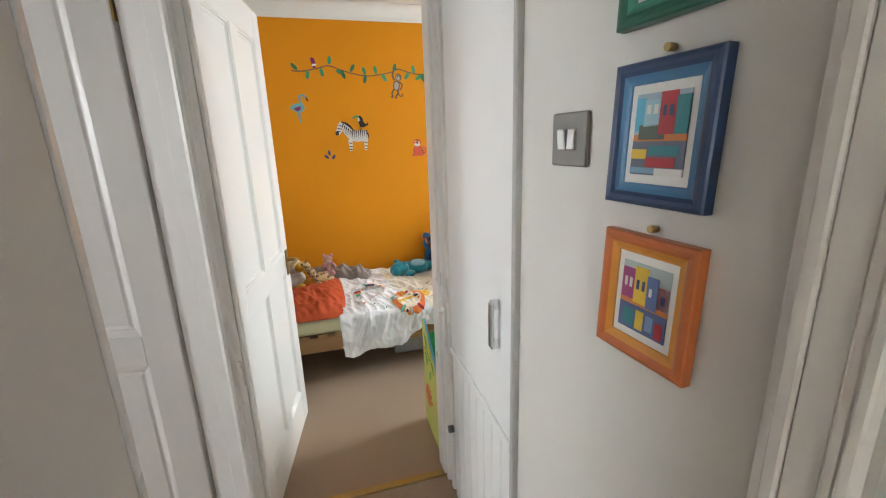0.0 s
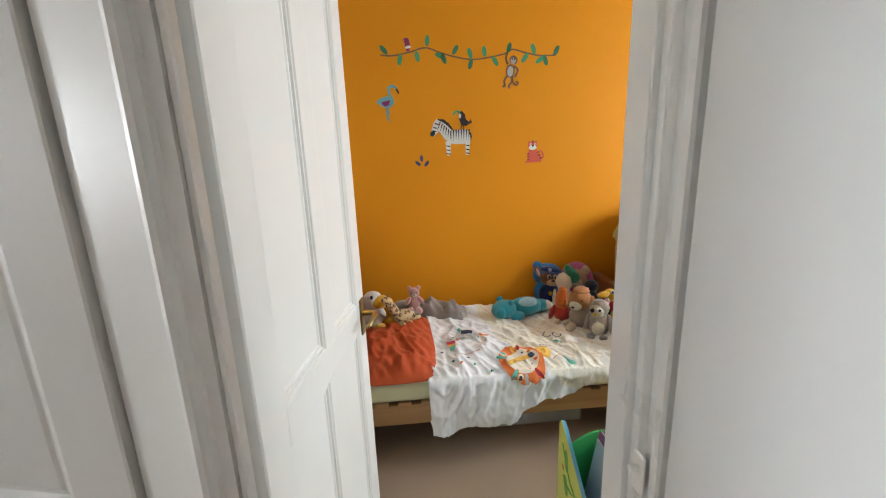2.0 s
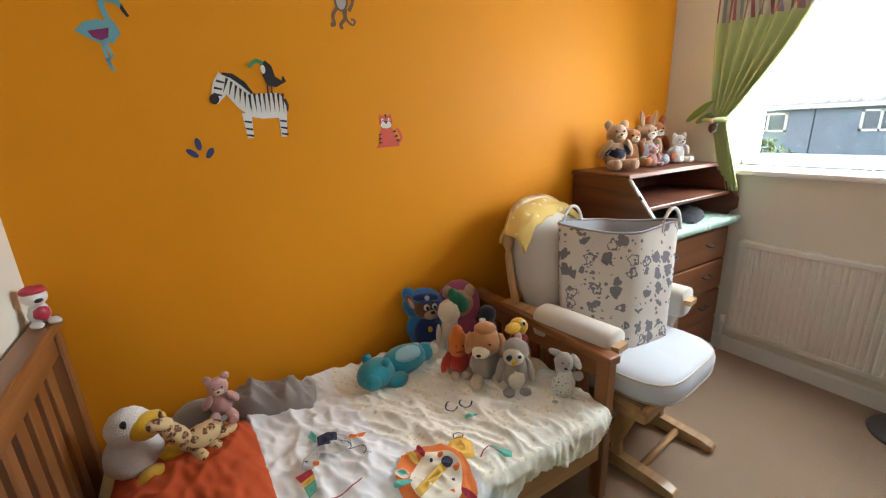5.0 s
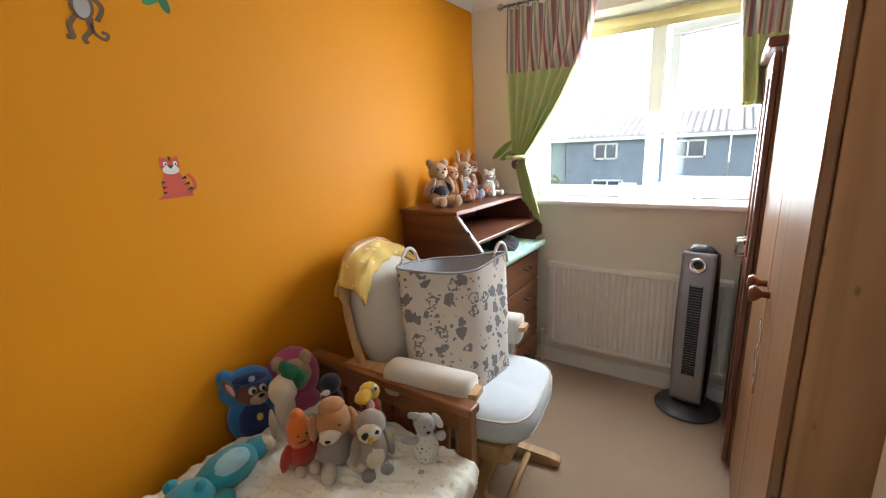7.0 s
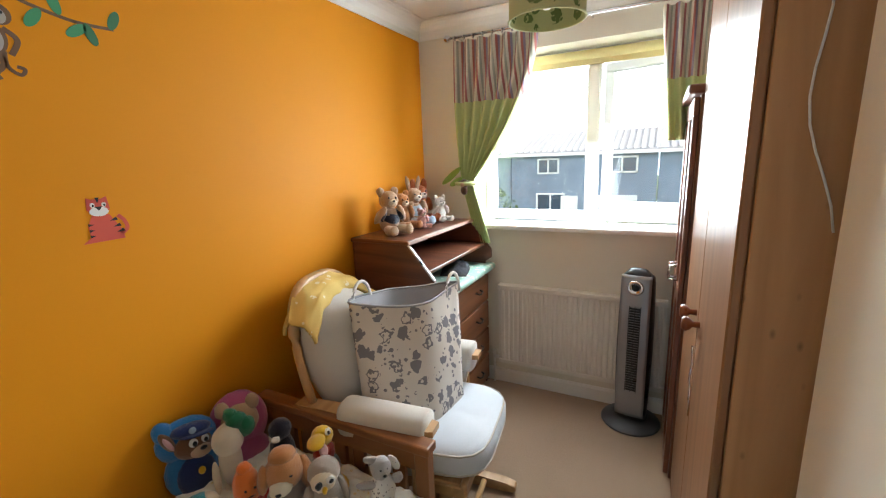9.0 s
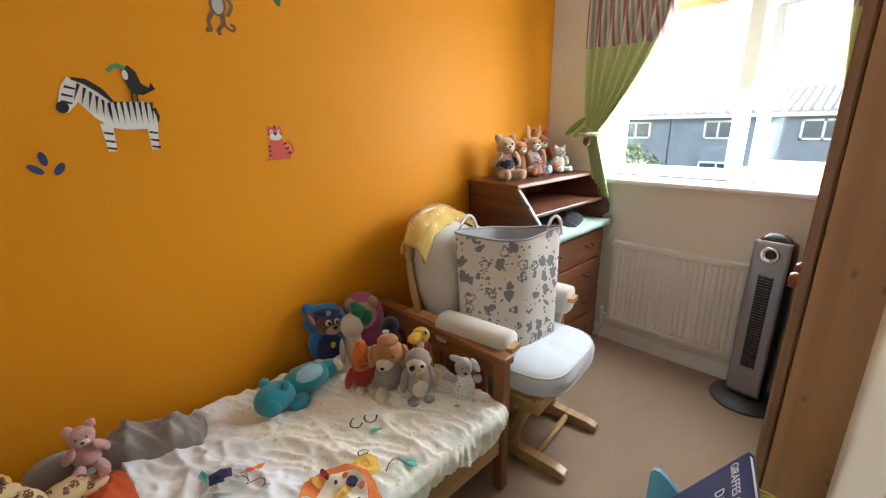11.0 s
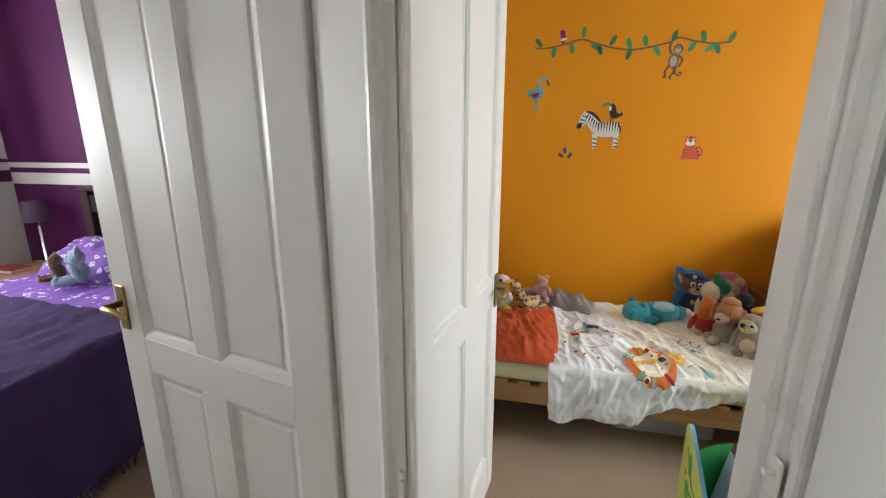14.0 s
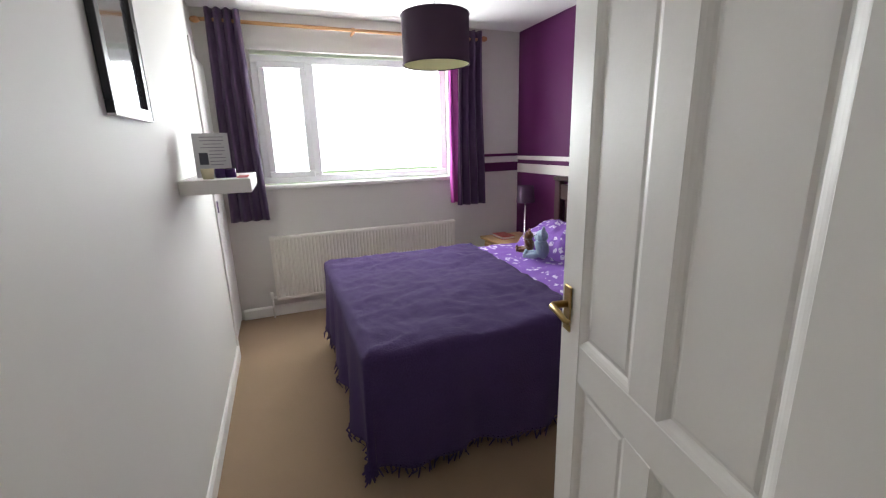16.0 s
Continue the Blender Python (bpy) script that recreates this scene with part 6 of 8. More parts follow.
bm = pillow_mesh(0, 0, 0.33, 0.22, 0.14, 0, 0, 30, 0.02)
bm.transform(pose(-1.92, 2.62, 0.61, 16, 0, -3))
part("case", bm, LAVC, pw, smooth=True, world=True)

NS = thing("bedside_table", "small pine bedside table with one drawer", "table", (-3.36, 2.68, 0))
part("top", B(-3.60, -3.10, 2.45, 2.90, 0.50, 0.525, 0.006), BEECH, NS, world=True)
part("carcass", B(-3.57, -3.13, 2.49, 2.89, 0.04, 0.50, 0.004), BEECHZ, NS, world=True)
dr = part("drawer", B(-3.55, -3.15, 2.474, 2.49, 0.33, 0.47, 0.004), BEECH, NS, world=True)
bm = bmesh.new()
ball(bm, (-3.35, 2.462, 0.40), 0.016)
part("knob", bm, BEECH, dr, world=True)
bo = thing("paperback", "red-covered book lying on the bedside table", "book", (-3.42, 2.62, 0.526))
part("pages", B(-3.53, -3.34, 2.56, 2.68, 0.529, 0.549), flat("page_white", (0.75, 0.72, 0.66), 0.9), bo, world=True)
part("cover", B(-3.535, -3.335, 2.555, 2.683, 0.549, 0.555, 0.001), flat("red_cover", (0.40, 0.05, 0.05), 0.5), bo, world=True)
part("cover", B(-3.535, -3.335, 2.555, 2.683, 0.526, 0.529), flat("red_cover", (0.40, 0.05, 0.05), 0.5), bo, world=True)
TL = thing("table_lamp", "small bedside lamp with a dark purple shade", "lamp", (-3.27, 2.75, 0.526))
bm = bmesh.new()
lathe(bm, [(0.05, 0.0), (0.05, 0.012), (0.012, 0.022), (0.01, 0.30), (0.008, 0.34)], pose(-3.27, 2.75, 0.526), 20)
part("stem", bm, CHROME, TL, world=True)
bm = bmesh.new()
cone(bm, 0.085, 0.07, 0.145, pose(-3.27, 2.75, 0.945), 28, caps=False)
part("shade", bm, SHADEP, TL, world=True)

# curtains and pole
def straight_curtain(y0, y1, z0, z1, x, waves, flare=0.0):
    def fn(u, v):
        y = y0 + (y1 - y0) * u + flare * v * (u - 0.5)
        return (x + 0.028 * math.sin(u * TAU * waves + 0.5 * math.sin(4 * v)) + 0.006 * math.sin(7 * v + 3 * u), y, z1 - (z1 - z0) * v)
    return fn


c1 = thing("purple_curtain", "dark purple eyelet curtain drawn to the window's side", "curtain", (PX + 0.1, 0.42, 0.86), group="purple room curtains")
part("cloth", sheet(60, 40, straight_curtain(0.34, 0.555, 0.855, 2.36, PX + 0.12, 3.5, 0.06), 0.004), CURTP, c1, smooth=True, world=True)
c2 = thing("purple_curtain", "dark purple eyelet curtain with a magenta lining", "curtain", (PX + 0.1, 2.33, 0.84), group="purple room curtains")
part("cloth", sheet(60, 40, straight_curtain(2.245, 2.47, 0.845, 2.34, PX + 0.12, 3.5, 0.06), 0.004), CURTP, c2, smooth=True, world=True)
# strip of lining whose backlit look is only its brighter colour
part("lining", sheet(20, 30, straight_curtain(2.16, 2.26, 0.87, 2.27, PX + 0.085, 1.5, 0.0), 0.003), CURTPB, c2, "magenta lining with the window's backlight painted into its colour", smooth=True, world=True)
pp = thing("wooden_curtain_pole", "pine curtain pole with turned ends across the wide window", "curtain pole", (PX + 0.1, 1.4, 2.285))
bm = bmesh.new()
tube(bm, [(PX + 0.10, 0.29, 2.29), (PX + 0.10, 2.48, 2.275)], 0.0135, 12)
part("pole", bm, POLEW, pp, world=True)
for y in (0.27, 2.50):
    bm = bmesh.new()
    ball(bm, (PX + 0.10, y, 2.285), (0.022, 0.034, 0.022))
    part("finial", bm, POLEW, pp, world=True)
bm = bmesh.new()
tube(bm, [(PX + 0.001, 1.36, 2.27), (PX + 0.10, 1.36, 2.27)], 0.012, 10)
lathe(bm, [(0.018, -0.012), (0.024, 0), (0.018, 0.012)], pose(PX + 0.10, 1.36, 2.28, 90), 16)
part("bracket", bm, POLEW, pp, world=True)

# shelf, card and candle
SH = thing("floating_shelf", "thick white floating shelf on the pale wall", "shelf", (-2.35, PYS, 1.25))
part("board", B(-2.62, -2.09, PYS + 0.001, 0.575, 1.212, 1.275, 0.003), GLOSS, SH, world=True)
cd = thing("greeting_card", "pale printed card standing on the floating shelf", "card", (-2.25, 0.42, 1.275))
CM = pose(-2.27, 0.415, 1.2755, 0, -9, 4)
part("sheet", lbox(CM, -0.002, 0.002, -0.075, 0.075, 0.0, 0.205), flat("pale_card", (0.55, 0.55, 0.56), 0.5), cd, world=True)
bm = bmesh.new()
for k in range(9):
    w = 0.045 - 0.012 * (k % 3 == 2)
    box(bm, 0.002, 0.0028, -w if k < 4 else -0.012, w + 0.01, 0.185 - k * 0.016, 0.1885 - k * 0.016, m=CM)
part("print", bm, flat("grey_print", (0.22, 0.21, 0.24), 0.7), cd, "illegible lines of print", world=True)
part("photo", lbox(CM, 0.002, 0.003, -0.055, -0.018, 0.06, 0.115), flat("dark_photo", (0.04, 0.04, 0.06), 0.3), cd, "small dark photo", world=True)
ca = thing("tealight_holder", "small white candle in a glass holder", "candle", (-2.16, 0.41, 1.275))
bm = bmesh.new()
lathe(bm, [(0.022, 0.0), (0.028, 0.045), (0.025, 0.045), (0.02, 0.008)], pose(-2.16, 0.40, 1.2755), 20)
part("cup", bm, flat("cream_candle", (0.75, 0.68, 0.45), 0.35), ca, world=True)
for k, y in enumerate((0.445, 0.475)):
    tin = thing("small_tin", "small dark purple tin on the floating shelf", "tin", (-2.2, y, 1.275), group="tins on the shelf")
    bm = bmesh.new()
    lathe(bm, [(0.024, 0.0), (0.024, 0.036), (0.020, 0.042), (0.0, 0.042)], pose(-2.21, y + 0.012 * k, 1.2755), 20)
    part("body", bm, flat("purple_tin", (0.05, 0.02, 0.12), 0.25), tin, world=True)
rc = thing("red_card", "flat red card lying on the floating shelf", "card", (-2.2, 0.54, 1.276))
part("sheet", B(-2.30, -2.15, 0.515, 0.56, 1.2755, 1.279), flat("red_card_paper", (0.5, 0.08, 0.08), 0.6), rc, world=True)
wp = thing("wall_picture", "black and silver framed glazed picture on the pale wall", "picture", (-1.6, PYS, 1.7))
bm = bmesh.new()
X0, X1, Z0, Z1 = -1.79, -1.42, 1.50, 2.02
for a in ((X0, X1, Z0, Z0 + 0.035), (X0, X1, Z1 - 0.035, Z1), (X0, X0 + 0.035, Z0 + 0.035, Z1 - 0.035), (X1 - 0.035, X1, Z0 + 0.035, Z1 - 0.035)):
    box(bm, a[0], a[1], PYS + 0.001, PYS + 0.022, a[2], a[3], 0.002)
part("frame", bm, BLACKP, wp, world=True)
bm = bmesh.new()
for a in ((X0 - 0.002, X1 + 0.002, Z0 - 0.004, Z0 + 0.002), (X0 - 0.004, X0 + 0.001, Z0, Z1)):
    box(bm, a[0], a[1], PYS + 0.002, PYS + 0.024, a[2], a[3], 0.001)
part("silver_edge", bm, flat("silver_paint", (0.62, 0.60, 0.60), 0.35), wp, world=True)
part("glass_front", B(X0 + 0.035, X1 - 0.035, PYS + 0.006, PYS + 0.010, Z0 + 0.035, Z1 - 0.035), mat("glazed_print", (0.10, 0.10, 0.12), 0.03, 0.1, 4, spec=0.9, coat=1.0), wp, "glazed dark print", world=True)

# soft toys on the double bed
def toy(name, label, loc, rz, blobs, mats, group="", tilt=0.0, lean=0.0):
    """A soft toy, one plain mesh: blobs are (centre, radii, turn, material)."""
    bm = bmesh.new()
    for c, r, rot, mi in blobs:
        ball(bm, c, r, rot, mi, 20, 13, 0.0032, 85)
    ob = part(name, bm, mats)
    ob.matrix_world = pose(*loc, tilt, lean, rz)
    return tagged(ob, label, "soft toy", group)


def sitting(body, limb, mats, s=1.0, ear=(0.018, 0.012, 0.018), ear_z=0.05, muzzle=True, long_ear=False):
    """The blobs of a small sitting plush that faces -y."""
    q = [((0, 0, 0.06), (0.047, 0.042, 0.062), (0, 0, 0), body), ((0, -0.006, 0.145), (0.043, 0.040, 0.040), (0, 0, 0), body)]
    q += [((sx * 0.05, -0.02, 0.085), (0.017, 0.02, 0.045), (25, sx * -28, 0), body) for sx in (-1, 1)]
    q += [((sx * 0.034, -0.06, 0.022), (0.021, 0.048, 0.02), (0, 0, sx * 14), limb) for sx in (-1, 1)]
    q += [((sx * 0.036, -0.108, 0.026), (0.02, 0.012, 0.022), (0, 0, 0), limb) for sx in (-1, 1)]
    if long_ear:
        q += [((sx * 0.03, 0.0, 0.205), (0.012, 0.008, 0.042), (0, sx * 12, 0), body) for sx in (-1, 1)]
    else:
        q += [((sx * 0.034, 0.0, 0.145 + ear_z * 0.75), ear, (0, 0, 0), body) for sx in (-1, 1)]
    if muzzle:
        q += [((0, -0.040, 0.136), (0.020, 0.016, 0.015), (0, 0, 0), 1), ((0, -0.056, 0.143), (0.007, 0.005, 0.005), (0, 0, 0), 2)]
    q += [((sx * 0.016, -0.041, 0.156), (0.0045, 0.004, 0.005), (0, 0, 0), 2) for sx in (-1, 1)]
    return [((c[0] * s, c[1] * s, c[2] * s), tuple(x * s for x in r), rot, mi) for c, r, rot, mi in q]


F = {k: fur(k + "_plush", c) for k, c in dict(tan=(0.50, 0.30, 0.16), cream=(0.66, 0.56, 0.42), black=(0.012, 0.012, 0.014), navy=(0.012, 0.014, 0.03), teal=(0.02, 0.25, 0.31), paleteal=(0.30, 0.50, 0.55), carrot=(0.62, 0.14, 0.02), red=(0.40, 0.03, 0.02), brown=(0.16, 0.07, 0.03), caramel=(0.44, 0.19, 0.07), grey=(0.30, 0.27, 0.26), palegrey=(0.42, 0.39, 0.38), taupe=(0.34, 0.27, 0.22), yellow=(0.70, 0.42, 0.02), white=(0.72, 0.70, 0.67), pink=(0.55, 0.30, 0.28), blue=(0.02, 0.16, 0.40), deepblue=(0.015, 0.03, 0.12), magenta=(0.45, 0.10, 0.22), green=(0.01, 0.14, 0.06), fox=(0.42, 0.12, 0.04), paleblue=(0.35, 0.45, 0.55)).items()}
GD = "teddies on the dresser"
toy("soft_toy_elephant", "pale blue plush elephant on the double bed", (-2.42, 2.36, 0.60), -40, sitting(0, 0, None, 1.1, (0.035, 0.012, 0.035), 0.03), [F["paleblue"], F["paleblue"], F["black"]])
toy("soft_toy_bear", "small brown plush bear on the double bed", (-2.62, 2.38, 0.60), -30, sitting(0, 0, None, 0.85), [F["brown"], F["tan"], F["black"]])

# ---- teddies on the dresser top ----
ZT = 1.143
toy("teddy_bear", "tan teddy bear in a dark navy jumper", (2.185, 2.955, ZT), -28, sitting(0, 3, None, 1.2) + [((0, -0.002, 0.075), (0.056, 0.05, 0.055), (0, 0, 0), 4), ((0.055, -0.022, 0.10), (0.022, 0.026, 0.04), (25, -28, 0), 4), ((-0.055, -0.022, 0.10), (0.022, 0.026, 0.04), (25, 28, 0), 4), ((0.0, 0.004, 0.196), (0.047, 0.042, 0.013), (0, 0, 0), 4)], [F["tan"], F["cream"], F["black"], F["tan"], F["navy"]], GD)
toy("teddy_bear", "light tan teddy bear sitting on the dresser", (2.345, 2.98, ZT), -22, sitting(0, 0, None, 1.05), [F["caramel"], F["cream"], F["black"]], GD)
toy("soft_toy_dog", "tiny pink and cream plush between the teddies", (2.40, 2.88, ZT), -30, sitting(0, 0, None, 0.55), [F["pink"], F["cream"], F["black"]], GD)
toy("soft_toy_rabbit", "plush rabbit in a pale blue jacket", (2.50, 2.99, ZT), -25, sitting(0, 3, None, 1.15, long_ear=True) + [((0, -0.002, 0.075), (0.056, 0.05, 0.055), (0, 0, 0), 3)], [F["tan"], F["white"], F["black"], F["paleblue"]], GD)
toy("soft_toy_fox", "rust-coloured plush fox behind the rabbit", (2.615, 3.02, ZT), -25, sitting(0, 0, None, 1.2, (0.02, 0.01, 0.035), 0.05), [F["fox"], F["white"], F["black"]], GD)
toy("soft_toy_lamb", "white plush lamb on the dresser", (2.66, 2.90, ZT), -30, sitting(0, 0, None, 0.8), [F["white"], F["white"], F["black"]], GD)

# ---- toys on the small bed ----
ZB = MT + 0.040
GB = "soft toys on the small bed"
# a flat shaped cushion printed with a pup in a blue cap
bm = bmesh.new()
for c, r, rot, mi in (
        ((0, 0, 0.095), (0.090, 0.030, 0.098), (0, 0, 0), 0), ((0, 0, 0.215), (0.100, 0.030, 0.080), (0, 0, 0), 0), ((-0.062, 0, 0.262), (0.034, 0.026, 0.046), (0, -24, 0), 0),
        ((0.008, -0.018, 0.080), (0.066, 0.026, 0.080), (0, 0, 0), 1), ((0.012, -0.022, 0.196), (0.062, 0.026, 0.050), (0, 0, 0), 2), ((0.030, -0.042, 0.172), (0.036, 0.016, 0.024), (0, 0, 0), 3),
        ((-0.060, -0.020, 0.238), (0.018, 0.018, 0.044), (0, -24, 0), 2), ((-0.060, -0.034, 0.236), (0.009, 0.010, 0.030), (0, -24, 0), 7), ((0.014, -0.022, 0.252), (0.066, 0.028, 0.026), (0, 6, 0), 4),
        ((0.026, -0.040, 0.236), (0.056, 0.022, 0.007), (0, 6, 0), 1), ((0.010, -0.044, 0.210), (0.015, 0.008, 0.016), (0, 0, 0), 5), ((0.048, -0.042, 0.210), (0.013, 0.008, 0.015), (0, 0, 0), 5),
        ((0.013, -0.051, 0.208), (0.008, 0.005, 0.010), (0, 0, 0), 6), ((0.049, -0.049, 0.208), (0.007, 0.005, 0.009), (0, 0, 0), 6), ((0.036, -0.057, 0.186), (0.012, 0.006, 0.008), (0, 0, 0), 6), ((0.02, -0.043, 0.10), (0.012, 0.005, 0.015), (0, 0, 0), 8), ((0.014, -0.049, 0.258), (0.012, 0.005, 0.012), (0, 0, 0), 9)):
    ball(bm, c, r, rot, mi)
ob = part("shaped_cushion", bm, [F["blue"], F["deepblue"], F["brown"], F["tan"], F["deepblue"], F["white"], F["black"], F["pink"], F["yellow"], F["paleblue"]])
ob.matrix_world = pose(1.06, 3.025, ZB - 0.02, -6, 0, -18) @ Matrix.Diagonal((0.92, 1, 0.92, 1))
tagged(ob, "flat blue cushion shaped like a pup in a cap", "cushion", GB)
toy("shaped_cushion", "rounded pink character cushion leaning in the corner", (1.23, 3.0, ZB - 0.03), -25, [((0, 0, 0.17), (0.10, 0.035, 0.115), (0, 0, 0), 0), ((0, -0.02, 0.18), (0.066, 0.03, 0.066), (0, 0, 0), 1), ((0.01, -0.042, 0.165), (0.03, 0.016, 0.024), (0, 0, 0), 2), ((-0.05, -0.02, 0.235), (0.024, 0.024, 0.03), (0, 0, 0), 1), ((0.05, -0.02, 0.235), (0.024, 0.024, 0.03), (0, 0, 0), 1), ((0, 0, 0.06), (0.09, 0.04, 0.06), (0, 0, 0), 0)], [F["magenta"], F["tan"], F["cream"]], GB, -8)
toy("soft_toy_hippo", "turquoise sleep-soother plush lying on the bed", (0.86, 2.87, ZB), 14, [((-0.115, 0.0, 0.052), (0.075, 0.062, 0.055), (0, 0, 0), 0), ((0.02, 0.0, 0.05), (0.10, 0.062, 0.055), (0, 0, -8), 0), ((0.02, -0.018, 0.078), (0.062, 0.042, 0.030), (0, 0, -8), 1), ((0.12, -0.01, 0.045), (0.05, 0.04, 0.035), (0, 0, 10), 0), ((0.15, -0.03, 0.05), (0.022, 0.03, 0.025), (0, 0, 10), 2), ((-0.06, -0.06, 0.025), (0.045, 0.035, 0.024), (0, 0, 20), 0), ((-0.12, 0.045, 0.10), (0.02, 0.014, 0.018), (0, 0, 0), 0), ((-0.09, -0.035, 0.10), (0.018, 0.014, 0.018), (0, 0, 0), 0), ((-0.15, -0.03, 0.05), (0.035, 0.035, 0.035), (0, 0, 0), 0)], [F["teal"], F["paleteal"], F["cream"]], GB)
toy("soft_toy_parsnip", "tall pale cream vegetable plush with dark green leaves", (1.125, 2.92, ZB), -25, [((0, 0, 0.09), (0.036, 0.034, 0.095), (0, 0, 0), 0), ((0, 0, 0.17), (0.048, 0.042, 0.055), (0, 0, 0), 0), ((0.035, 0.0, 0.225), (0.035, 0.022, 0.03), (0, 30, 0), 1), ((0.06, -0.01, 0.20), (0.026, 0.02, 0.035), (0, 10, 0), 1), ((0.02, 0.01, 0.245), (0.022, 0.02, 0.026), (0, -20, 0), 1), ((-0.05, -0.03, 0.07), (0.012, 0.012, 0.06), (0, 0, 0), 0)], [F["cream"], F["green"]], GB)
toy("soft_toy_carrot", "orange carrot plush in a red outfit with stitched smile", (1.045, 2.735, ZB), -22, [((0, 0, 0.125), (0.038, 0.034, 0.068), (0, 0, 0), 0), ((0, 0, 0.185), (0.022, 0.02, 0.02), (0, 0, 0), 0), ((0, 0, 0.055), (0.045, 0.038, 0.05), (0, 0, 0), 1), ((0.055, -0.01, 0.055), (0.018, 0.018, 0.05), (0, -18, 0), 1), ((-0.05, -0.01, 0.06), (0.016, 0.018, 0.045), (0, 18, 0), 1), ((-0.02, -0.045, 0.016), (0.018, 0.026, 0.016), (0, 0, 0), 3), ((0.024, -0.045, 0.016), (0.018, 0.026, 0.016), (0, 0, 0), 3), ((-0.012, -0.033, 0.135), (0.004, 0.003, 0.004), (0, 0, 0), 2), ((0.014, -0.033, 0.135), (0.004, 0.003, 0.004), (0, 0, 0), 2), ((0.0, -0.034, 0.112), (0.014, 0.003, 0.002), (0, 0, 0), 2)], [F["carrot"], F["red"], F["black"], F["cream"]], GB)
toy("soft_toy_spaniel", "fluffy caramel spaniel plush with hanging ears", (1.115, 2.655, ZB), -28, [((0, 0.0, 0.06), (0.058, 0.05, 0.062), (0, 0, 0), 2), ((0, -0.005, 0.155), (0.058, 0.052, 0.055), (0, 0, 0), 0), ((0.0, 0.0, 0.205), (0.04, 0.036, 0.024), (0, 0, 0), 0), ((-0.022, -0.045, 0.135), (0.032, 0.024, 0.026), (0, 0, 0), 1), ((-0.034, -0.064, 0.132), (0.009, 0.007, 0.007), (0, 0, 0), 3), ((0.062, -0.012, 0.125), (0.022, 0.034, 0.06), (0, -8, 0), 0), ((-0.06, 0.0, 0.15), (0.016, 0.026, 0.045), (0, 8, 0), 0), ((0.006, -0.05, 0.165), (0.010, 0.006, 0.010), (0, 0, 0), 3), ((0.045, -0.06, 0.02), (0.024, 0.05, 0.02), (0, 0, 14), 1), ((-0.04, -0.06, 0.02), (0.024, 0.05, 0.02), (0, 0, -14), 1)], [F["caramel"], F["cream"], F["taupe"], F["black"]], GB)
toy("soft_toy_owl", "taupe and cream owl plush in front of the pile", (1.165, 2.545, ZB), -30, [((0, 0, 0.065), (0.052, 0.045, 0.068), (0, 0, 0), 0), ((0, -0.022, 0.055), (0.034, 0.03, 0.045), (0, 0, 0), 1), ((0, 0, 0.15), (0.048, 0.044, 0.044), (0, 0, 0), 0), ((-0.008, -0.022, 0.142), (0.038, 0.03, 0.036), (0, 0, 0), 1), ((0.004, -0.052, 0.155), (0.012, 0.008, 0.013), (0, 0, 0), 3), ((0.005, -0.058, 0.155), (0.007, 0.005, 0.008), (0, 0, 0), 2), ((-0.03, -0.05, 0.15), (0.010, 0.008, 0.012), (0, 0, 0), 2), ((-0.016, -0.056, 0.132), (0.008, 0.010, 0.010), (0, 0, 0), 4), ((0.052, 0.0, 0.07), (0.016, 0.03, 0.05), (0, -12, 0), 0), ((-0.052, 0.0, 0.07), (0.016, 0.03, 0.05), (0, 12, 0), 0), ((0.03, -0.05, 0.012), (0.022, 0.026, 0.012), (0, 0, 0), 5), ((-0.03, -0.05, 0.012), (0.022, 0.026, 0.012), (0, 0, 0), 5)], [F["taupe"], F["cream"], F["black"], F["white"], F["yellow"], F["grey"]], GB)
toy("soft_toy_duck", "yellow cartoon duck plush with open beak and red scarf", (1.265, 2.64, ZB), -30, [((0, 0, 0.055), (0.05, 0.045, 0.055), (0, 0, 0), 2), ((0, 0, 0.115), (0.036, 0.032, 0.04), (0, 0, 0), 1), ((0, 0, 0.175), (0.036, 0.032, 0.034), (0, 0, 0), 0), ((-0.03, -0.04, 0.188), (0.030, 0.036, 0.014), (0, -18, 0), 0), ((-0.012, -0.045, 0.155), (0.014, 0.026, 0.010), (30, 0, 0), 4), ((0.012, -0.028, 0.202), (0.010, 0.008, 0.012), (0, 0, 0), 3), ((0.013, -0.036, 0.203), (0.005, 0.004, 0.006), (0, 0, 0), 5), ((0.03, -0.06, 0.022), (0.024, 0.032, 0.022), (0, 0, 0), 0), ((0.02, -0.03, 0.06), (0.018, 0.02, 0.04), (0, 0, 0), 0)], [F["yellow"], F["red"], F["navy"], F["white"], F["pink"], F["black"]], GB)
toy("soft_toy_dark", "dark grey plush tucked behind the others", (1.235, 2.80, ZB), -20, [((0, 0, 0.08), (0.045, 0.04, 0.08), (0, 0, 0), 0), ((0, 0, 0.175), (0.038, 0.036, 0.036), (0, 0, 0), 0), ((-0.03, -0.035, 0.165), (0.014, 0.014, 0.01), (0, 0, 0), 1)], [F["navy"], F["white"]], GB)
DOT = motif_cloth("spotted_cotton", (0.70, 0.67, 0.64), (0.10, 0.09, 0.10), 0.012, 0.25)
